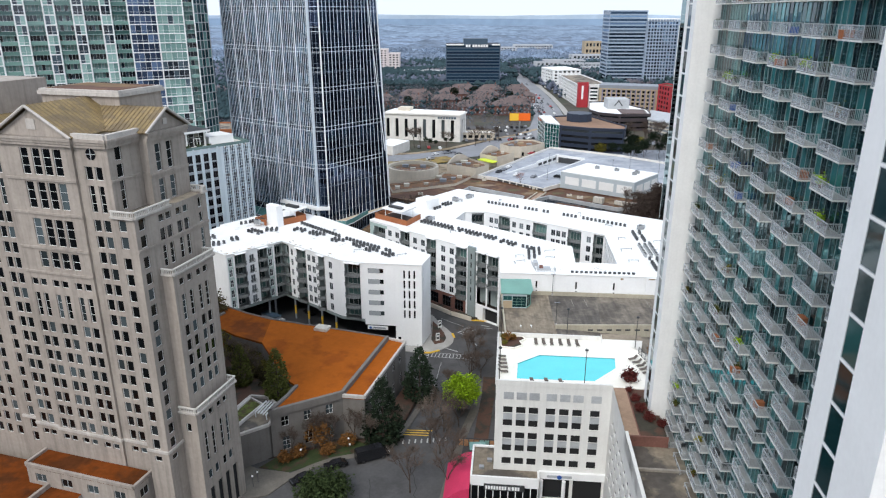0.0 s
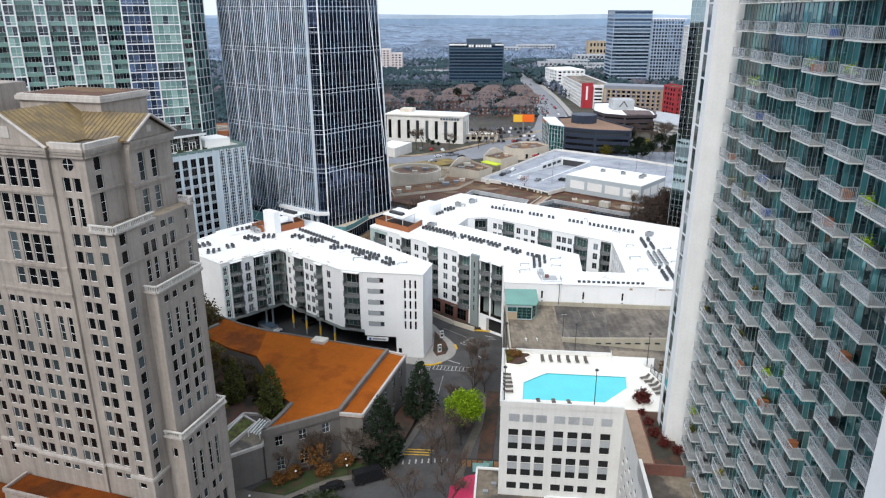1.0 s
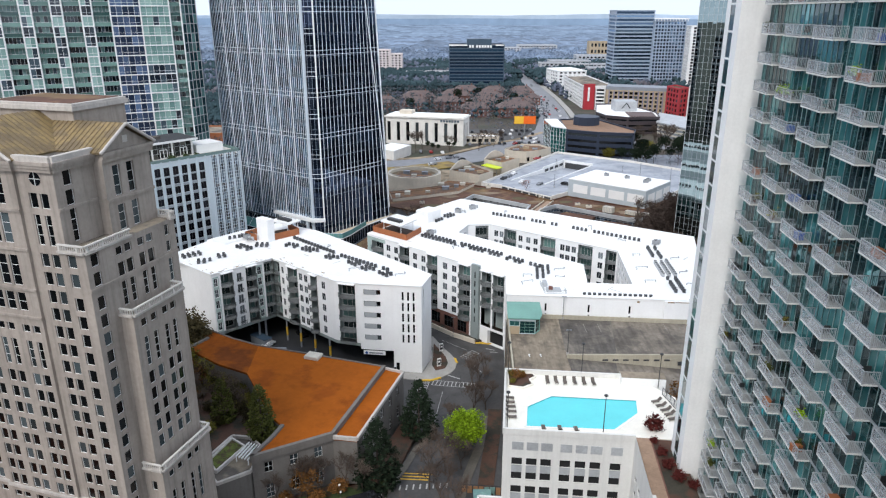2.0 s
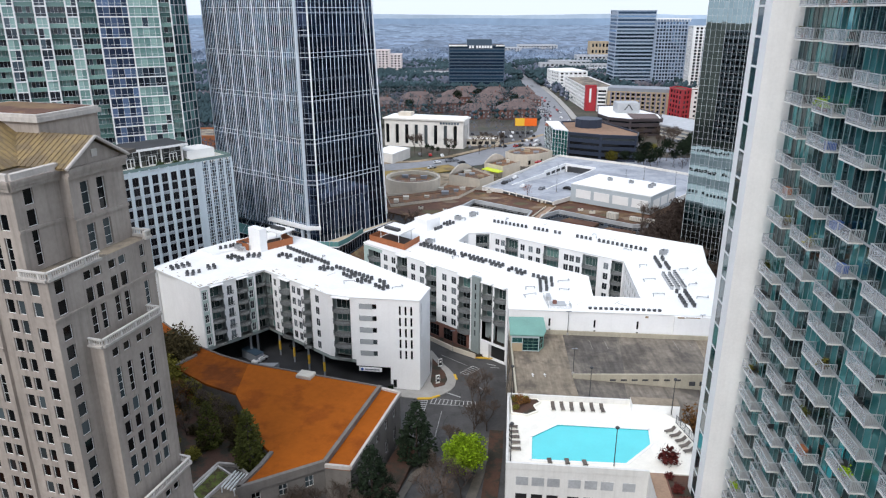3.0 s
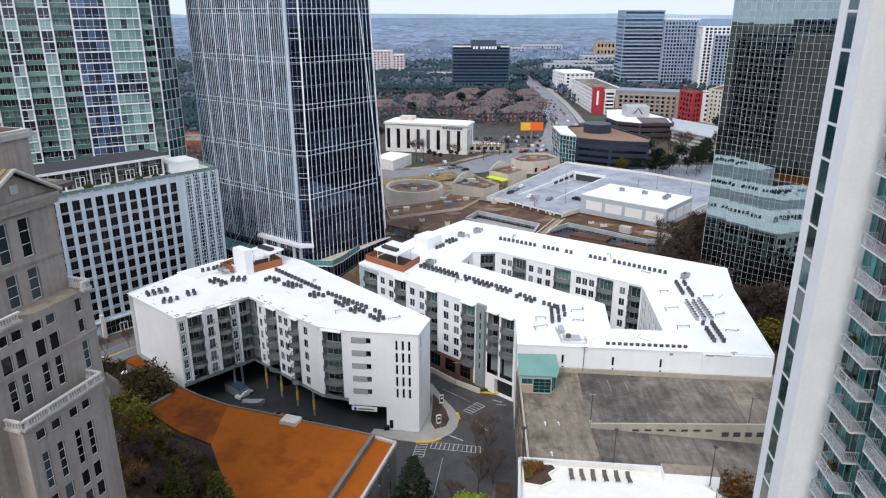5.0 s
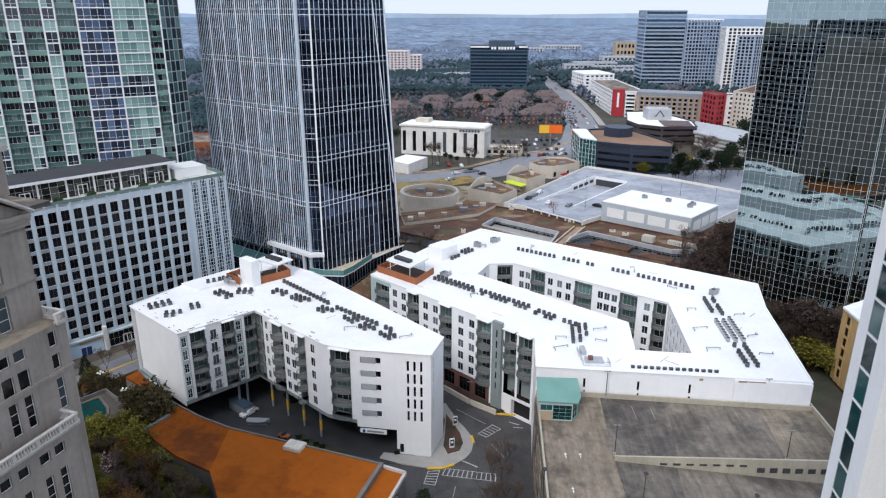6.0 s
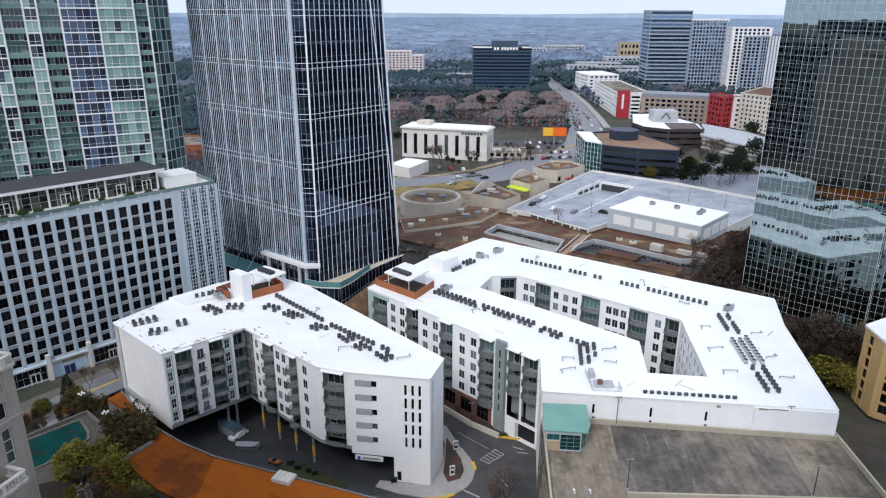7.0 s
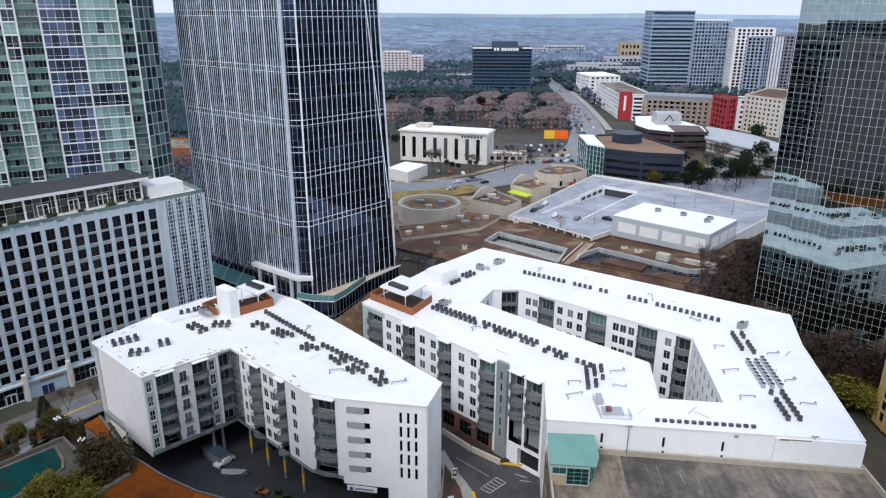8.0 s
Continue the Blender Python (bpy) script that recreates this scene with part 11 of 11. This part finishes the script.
strip("pavement_east", [(-0.5, 100), (3.6, 122), (8.4, 140), (10.2, 149)], 1.8, M_PAVE2, "pale pavement beside the garage", "pavement", 0.06)
strip("ground_bed_garage", [(7.0, 116), (8.6, 128), (10.6, 142), (11.6, 152)], 3.0, M_SOIL, "red-brown mulch bed beside the garage", "ground", 0.1)
sheet("ground_bed_forecourt", [(-35, 115.8), (-20.5, 122.4), (-14, 121.4), (-8.6, 128), (-6.6, 136), (-5.0, 141), (-8.4, 146), (-15.5, 122.9)], M_SOIL, "brown mulch bed under conifers", "ground", 2.3, 0.0, 1.2)
sheet("ground_courtyard", [(-68, 163), (-64, 150), (-52, 122), (-37, 119), (-32, 124), (-31, 128), (-35, 132), (-43, 147), (-50, 151), (-58, 158.5), (-62.6, 165)], M_SOIL, "dark planted courtyard beside the stone building", "ground", 8.3, 0.0, 7.5)


def kerb_island(name, pts, label):
    g = Geo()
    g.prism(pts, -0.3, 0.06)
    setting(name, g, [M_PAVE], label, "kerb")


kerb_island("kerb_island", [(-16.2, 168.2), (-11.2, 166.4), (-5.4, 165.2), (-2.4, 165.7), (-0.35, 167.1), (1.6, 169.0), (2.7, 171.2), (3.2, 174.5), (2.6, 177.0), (1.4, 179.6), (-0.2, 182.5), (-3.3, 189.8), (-4.8, 189.0), (-3.2, 183.0), (-3.4, 177.4), (-5.7, 169.0), (-15.6, 170.2)], "pale kerbed corner pavement of the apartments")
_g = Geo()
for _a, _b2 in (((-6.2, 165.3), (-3.2, 165.4)), ((-3.2, 165.4), (-0.9, 166.7)), ((2.7, 176.8), (3.2, 174.3)), ((8.3, 186.0), (12.8, 185.2))):
    _g.bar(_a, _b2, 0.6, -0.1, 0.14)
setting("kerb_yellow", _g, [M_YELLOW], "yellow painted kerb edge", "kerb")
_b = thing("planting_bed", "dark mulch bed on the kerbed corner", "planter", (-1.5, 176, 0))
_g = Geo()
_g.prism([(-3.0, 185.0), (-1.6, 182.0), (0.3, 177.4), (0.9, 174.0), (0.2, 171.4), (-2.2, 170.2), (-3.2, 173.0), (-3.0, 178.0)], 0.06, 0.22)
part("soil", _g, [M_SOIL], _b)


def sign_pylon():
    t = thing("sign_pylon", "white framed sign pylon with a dark face", "sign", group="kerb signs")
    g = Geo(1)
    g.box(-0.55, 0.55, -0.14, 0.14, 0, 2.3)
    part("case", g, [M_WHITEPAINT], t, local=Matrix.Identity(4))
    g = Geo(1)
    g.box(-0.42, 0.42, -0.17, -0.14, 0.5, 2.1)
    face = part("face", g, [M_DARKMETAL], t, local=Matrix.Identity(4))
    g = Geo(1)
    g.box(-0.25, 0.25, -0.19, -0.17, 1.2, 1.7)
    part("emblem", g, [M_WHITEPAINT], face, "plain pale bar", local=Matrix.Identity(4))
    return t


_p = sign_pylon()
_p.matrix_basis = at(-1.4, 172.2, 0.2, 20)
copy_thing(_p, at(-0.9, 180.6, 0.2, 20))


def stripe(g, a, b, w):
    """A painted line from a to b, just above the street."""
    d = (Vector(b) - Vector(a)).normalized() * (w / 2)
    g.poly([(p[0] + k * d.y, p[1] - k * d.x, land(*p) - 0.07) for p, k in ((a, 1), (b, 1), (b, -1), (a, -1))])


_g = Geo()
for _a, _b2, _c, _d2, _n2 in (((-2.5, 165.5), (7.5, 164.0), (-3.1, 163.3), (7.4, 161.8), 12), ((-6.0, 164.4), (-6.6, 160.6), (-3.7, 164.7), (-4.4, 160.2), 6), ((4.2, 177.9), (7.4, 181.4), (6.0, 176.6), (9.2, 179.8), 6)):
    stripe(_g, _a, _b2, 0.16), stripe(_g, _c, _d2, 0.16)
    for _i in range(_n2):
        _u = _i / (_n2 - 1)
        stripe(_g, tuple(Vector(_a).lerp(Vector(_b2), _u)), tuple(Vector(_c).lerp(Vector(_d2), _u)), 0.22)
for _a, _b2, _w2 in (((0.7, 168.2), (4.0, 166.1), 0.35), ((-0.6, 187.4), (6.0, 181.6), 0.12), ((7.0, 174.0), (9.4, 169.6), 0.14), ((11.2, 182.6), (13.4, 181.6), 0.3), ((12.0, 180.6), (14.2, 180.4), 0.25), ((-2.2, 146.0), (-0.4, 160.0), 0.1)):
    stripe(_g, _a, _b2, _w2)
for _i in range(8):
    _x, _y = -8.4 + _i * 1.25, 121.2 + _i * 0.12
    stripe(_g, (_x + 0.2, _y), (_x + 0.3, _y + 1.5), 0.3)
setting("road_marking", _g, [M_WORNWHITE], "worn white crossing bars and lane lines", "road marking")
M_CRACK = mat("dark_tar_seal", (0.03, 0.03, 0.03), 0.8, var=0.2)
_g = Geo()
_rng2 = random.Random(3)
for _x, _y, _n2 in ((1.0, 158.0, 9), (-2.0, 140.0, 12), (4.0, 168.0, 8), (-6.0, 112.0, 8), (-14.0, 110.0, 8)):
    _p2 = Vector((_x, _y))
    for _i in range(_n2):
        _q2 = _p2 + Vector((_rng2.uniform(-1.0, 0.7), _rng2.uniform(-2.2, -0.8)))
        stripe(_g, tuple(_p2), tuple(_q2), 0.14)
        _p2 = _q2
patch("ground_wood_floor", 58, 112, 212, 262, M_SOIL, "dark leaf litter under bare trees", "ground", 0.04)
setting("road_cracks", _g, [M_CRACK], "dark sealed cracks in the asphalt", "road")
_g = Geo()
for _i in range(3):
    _y = 124.6 + _i * 0.9
    _zz = land(-4, _y) - 0.07
    _g.poly([(-9.0 + _i * 0.4, _y, _zz), (-3.0 + _i * 0.4, _y - 0.4, _zz), (-3.0 + _i * 0.4, _y - 0.1, _zz), (-9.0 + _i * 0.4, _y + 0.3, _zz)])
setting("road_hatching", _g, [M_YELLOW], "worn yellow hatching on the street", "road marking")

# entrance sign board, bins and a covered skip under the flats
_t = thing("entrance_sign", "white sign board on the garage entrance beam", "sign", (-19, 172.0, 4.6))
_g = Geo()
_g.bar(line(W_E, W_F, 0.6), line(W_E, W_F, 6.2), 0.25, 4.3, 5.3)
part("board", _g, [M_WHITEPAINT], _t)
_g = Geo()
_p = line((-21, 171.1), (-5.6, 169.2), 1.4)
_g.tube((_p[0], _p[1] - 0.1, 4.8), (_p[0] - 0.02, _p[1] - 0.3, 4.8), 0.32, n=14)
part("sign_disc", _g, [M_SIGNBLUE], _t, "round blue emblem disc")
_g = Geo()
_g.bar((line(W_E, W_F, 2.1)[0], line(W_E, W_F, 2.1)[1] - 0.16), (line(W_E, W_F, 5.6)[0], line(W_E, W_F, 5.6)[1] - 0.16), 0.06, 4.62, 4.98)
part("letter_bar", _g, [M_STEELGREY], _t, "plain grey bar in place of lettering")
_t = thing("storage_container", "blue-grey storage container under the apartments", "container", (-50.2, 185.0, 0))
_F = Frame(-50.2, 185.0, 38)
_g = Geo()
_g.prism(_F.rect(-3.0, 3.0, -1.2, 1.2), 0, 2.2)
part("body", _g, [M_STEELGREY], _t)
_g = Geo()
_g.prism(_F.rect(-3.08, 3.08, -1.28, 1.28), 2.2, 2.35)
part("lid", _g, [M_SLATE], _t)
_t = thing("utility_cart", "small orange utility cart with a dark seat", "cart", (-37.6, 174.6, 0))
_F = Frame(-37.6, 174.6, 25)
_g = Geo()
_g.prism(_F.rect(-1.3, 1.3, -0.6, 0.6), 0.35, 0.8)
part("body", _g, [M_TERRACOTTA], _t)
_g = Geo()
_g.prism(_F.rect(-0.5, 0.2, -0.5, 0.5), 0.8, 1.25)
part("seat", _g, [M_DARKMETAL], _t)
for _e, _n2 in ((-0.9, -0.6), (0.9, -0.6), (-0.9, 0.6), (0.9, 0.6)):
    _g = Geo()
    _c = _F(_e, _n2)
    _g.tube((_c[0], _c[1] - 0.09, 0.33), (_c[0], _c[1] + 0.09, 0.33), 0.33, n=10)
    part("wheel", _g, [M_TYRE], _t)
# Boat-shaped hull and trailer stand in for a rounded, covered vehicle.
_t = thing("covered_boat", "rounded covered grey vehicle, built in the shape of a boat", "boat", (-44.8, 179.5, 0))
_g = Geo()
_prof = [(-2.6, 0.0), (-2.2, 0.8), (0, 1.0), (1.6, 0.8), (2.8, 0.0)]
for _u0, _u1 in zip(_prof, _prof[1:]):
    for _s in (-1, 1):
        _g.poly([(-44.8 + _u0[0], 179.5 + _s * _u0[1], 1.1), (-44.8 + _u1[0], 179.5 + _s * _u1[1], 1.1), (-44.8 + _u1[0], 179.5, 1.7), (-44.8 + _u0[0], 179.5, 1.7)])
        _g.poly([(-44.8 + _u0[0], 179.5 + _s * _u0[1], 1.1), (-44.8 + _u1[0], 179.5 + _s * _u1[1], 1.1), (-44.8 + _u1[0], 179.5 + _s * _u1[1] * 0.4, 0.4), (-44.8 + _u0[0], 179.5 + _s * _u0[1] * 0.4, 0.4)])
part("hull", _g, [M_STEELGREY], _t)
_g = Geo()
_g.box(-47.0, -42.6, 179.2, 179.8, 0.0, 0.45)
part("trailer", _g, [M_METAL], _t)
_b = thing("waste_bin", "dark green waste bin by the apartments", "bin", group="waste bins")
_g = Geo(1)
_g.box(-0.6, 0.6, -0.5, 0.5, 0, 1.1)
part("body", _g, [M_CONIFER], _b, local=Matrix.Identity(4))
_g = Geo(1)
_g.box(-0.65, 0.65, -0.55, 0.55, 1.1, 1.22)
part("lid", _g, [M_DARKMETAL], _b, local=Matrix.Identity(4))
_b.matrix_basis = at(-34.5, 174.6, 0)
for _x, _y in ((-32.6, 173.2), (-30.2, 172.4), (-28.8, 171.6), (-12.8, 170.0)):
    copy_thing(_b, at(_x, _y, -0.05, 12))
sheet("road_drive", [(-66, 186), (-58, 173), (-44, 166), (-24, 164), (-9, 168), (-8, 184), (-20, 190), (-46, 206), (-68, 198)], M_DARKDRIVE, "dark asphalt drive under the apartments", "road", -0.02, 0.0, 0.3)
sheet("ground_bed_apartments", [(-37, 172), (-24, 166), (-21, 168.5), (-34, 176)], M_GRASS, "green planting bed by the apartment drive", "ground", 0.05, 0, 0.4)

# ---- woods to the horizon ----
def woods():
    rng = random.Random(77)
    g = Geo()

    def busy(x, y):
        if (80 if y > 700 else 70) < x < (112 if y < 830 else 106) and 500 < y < (1600 if 92 < x < 104 else 900):
            return True
        if y < 545 and -60 < x < 200:
            return True
        if y < 740 and -80 < x < 90:
            return rng.random() < 0.965
        if 485 < y < 680 and 108 < x < 270:
            return True
        if 765 < y < 815 and 0 < x < 64:
            return True
        if 680 < y < 880 and 110 < x < 345:
            return rng.random() < 0.7
        return False

    def sprays(g, c, r, h, n, size, m):
        """A far bare crown: loose small sprays of twigs, one triangle each."""
        for _ in range(n):
            a, q = rng.uniform(0, 6.283), r * rng.random() ** 0.5
            p = (c[0] + q * math.cos(a), c[1] + q * math.sin(a), c[2] + h * rng.random())
            i = len(g.v)
            for _k in range(3):
                g.v.append((p[0] + rng.uniform(-size, size), p[1] + rng.uniform(-size, size), p[2] + rng.uniform(-size, size)))
            g.f.append((i, i + 1, i + 2))
            g.m.append(m)

    def band(y0, y1, n, r, spread, g, kinds):
        for _ in range(n):
            y = rng.uniform(y0, y1)
            x = rng.uniform(-spread, spread) * y * 1.35 + 0.03 * y
            if busy(x, y):
                continue
            k = r * rng.uniform(0.6, 1.35)
            kind = kinds[int((noise.noise(Vector((x * 0.012, y * 0.008, 5))) * 0.9 + 0.5) * len(kinds)) % len(kinds)] if rng.random() < 0.75 else rng.choice(kinds)
            tall = 11.0 if kind == 1 else 8.0
            z = land(x, y)
            for lift, size in ((0.35, 0.95), (0.72, 0.75)):
                clump(g, (x + rng.uniform(-0.5, 0.5) * k, y + rng.uniform(-0.5, 0.5) * k, z + tall * lift), k * 1.7 * size, rng, kind, 1.0)

    for _ in range(480):
        # bare crowns and pines between the houses and by the parking lots
        x, y = rng.uniform(-60, 78), rng.uniform(545, 735)
        kind = rng.choice((1, 2, 2, 1))
        sprays(g, (x, y, land(x, y) + 1.0), 3.0 if kind != 1 else 2.2, 9.0 if kind != 1 else 12.0, 34, 0.8, kind)
    for _ in range(60):
        x, y = rng.uniform(104, 160), rng.uniform(388, 446)
        kind = rng.choice((0, 1, 2, 2))
        if x + 0.9 * (y - 388) > 118 and not (116 < x < 132 and y < 385):
            sprays(g, (x, y, 6.2), 2.0, 6.5, 20, 0.6, kind)
    for _ in range(50):
        x, y = rng.uniform(14, 64), rng.uniform(500, 545)
        sprays(g, (x, y, land(x, y) + 0.5), 2.2, 5.5, 16, 0.6, rng.choice((0, 2, 2)))
    band(500, 760, 26000, 1.4, 0.46, g, (0, 1, 1, 1, 2))
    band(760, 1150, 28000, 2.3, 0.5, g, (0, 0, 1, 1, 2))
    for _ in range(9000):
        x, y = rng.uniform(-420, -130), rng.uniform(300, 600)
        k = 1.9 * rng.uniform(0.6, 1.3)
        sprays(g, (x, y, 6.5), k * 1.6, 7.0, 11, 0.85, rng.choice((0, 0, 1, 2)))
    tagged(soft(new("woods", g.mesh("woods", [M_WOODS, M_PINES, M_BROWNWOODS]))), "leafless winter woods and dark pines behind the town, haze tinted in", "woods", kind="stuff")
    g = Geo()
    # far off the crowns close into one rolling canopy
    ys = [1100 + 3300 * (k / 130) ** 1.5 for k in range(131)]
    nx = 200
    for y in ys:
        for i in range(nx + 1):
            x = (i / nx - 0.5) * 1.5 * y
            e = noise.noise(Vector((x * 0.004, y * 0.003, 0))) * 4 + noise.noise(Vector((x * 0.03, y * 0.02, 3))) * 3 + rng.uniform(-2.0, 2.0) * min(2.0, y / 1100)
            g.v.append((x, y, 12 + e))
    for j in range(len(ys) - 1):
        for i in range(nx):
            a = j * (nx + 1) + i
            g.f.append((a, a + 1, a + nx + 2, a + nx + 1))
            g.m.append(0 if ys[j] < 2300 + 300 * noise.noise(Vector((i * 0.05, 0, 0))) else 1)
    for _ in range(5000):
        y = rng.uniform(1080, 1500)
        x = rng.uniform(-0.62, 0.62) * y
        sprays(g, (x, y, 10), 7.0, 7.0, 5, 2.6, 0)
    tagged(soft(new("backdrop_woods", g.mesh("backdrop_woods", [M_FARWOODS, M_FARTHEST]))), "far woods reaching the horizon, blue-grey haze in their colour", "woods", kind="structure")


# Haze painted into the crowns, bluer and paler with distance.
M_PINES = mat("hazed_far_pines", (0.048, 0.078, 0.088), 0.95, var=0.4, scale=0.03, fine=0.5, spec=0.0)
M_BROWNWOODS = mat("hazed_brown_woods", (0.160, 0.150, 0.168), 0.95, var=0.4, scale=0.03, fine=0.5, spec=0.0)
M_FARWOODS = mat("hazed_far_woods", (0.225, 0.29, 0.385), 0.95, var=0.35, scale=0.010, fine=0.07, alt=(0.18, 0.222, 0.285), altw=0.6, spec=0.0)
M_FARTHEST = mat("hazed_farthest_woods", (0.245, 0.315, 0.405), 0.95, var=0.3, scale=0.004, fine=0.03, alt=(0.195, 0.25, 0.325), altw=0.6, spec=0.0)
woods()


def backdrop():
    """Far hills closing the horizon, their blue haze painted in, paler further back."""
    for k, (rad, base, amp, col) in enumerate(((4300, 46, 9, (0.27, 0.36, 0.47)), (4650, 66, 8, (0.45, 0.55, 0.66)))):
        g = Geo()
        n = 160
        prev = None
        for i in range(n + 1):
            a = radians(-75 + 150 * i / n)
            x, y = rad * math.sin(a), rad * math.cos(a)
            h = base + amp * noise.noise(Vector((i * 0.09, k * 7.0, 0))) + amp * 0.4 * noise.noise(Vector((i * 0.5, k * 3.0, 4)))
            if prev:
                g.poly([(prev[0], prev[1], -60), (x, y, -60), (x, y, h), (prev[0], prev[1], prev[2])])
            prev = (x, y, h)
        setting("backdrop_hills", g, [mat("hazed_far_hills", col, 1.0, var=0.12, scale=0.004, fine=0.02, spec=0.0)], "wooded hills on the horizon, blue-grey haze in their colour", "hills")


backdrop()
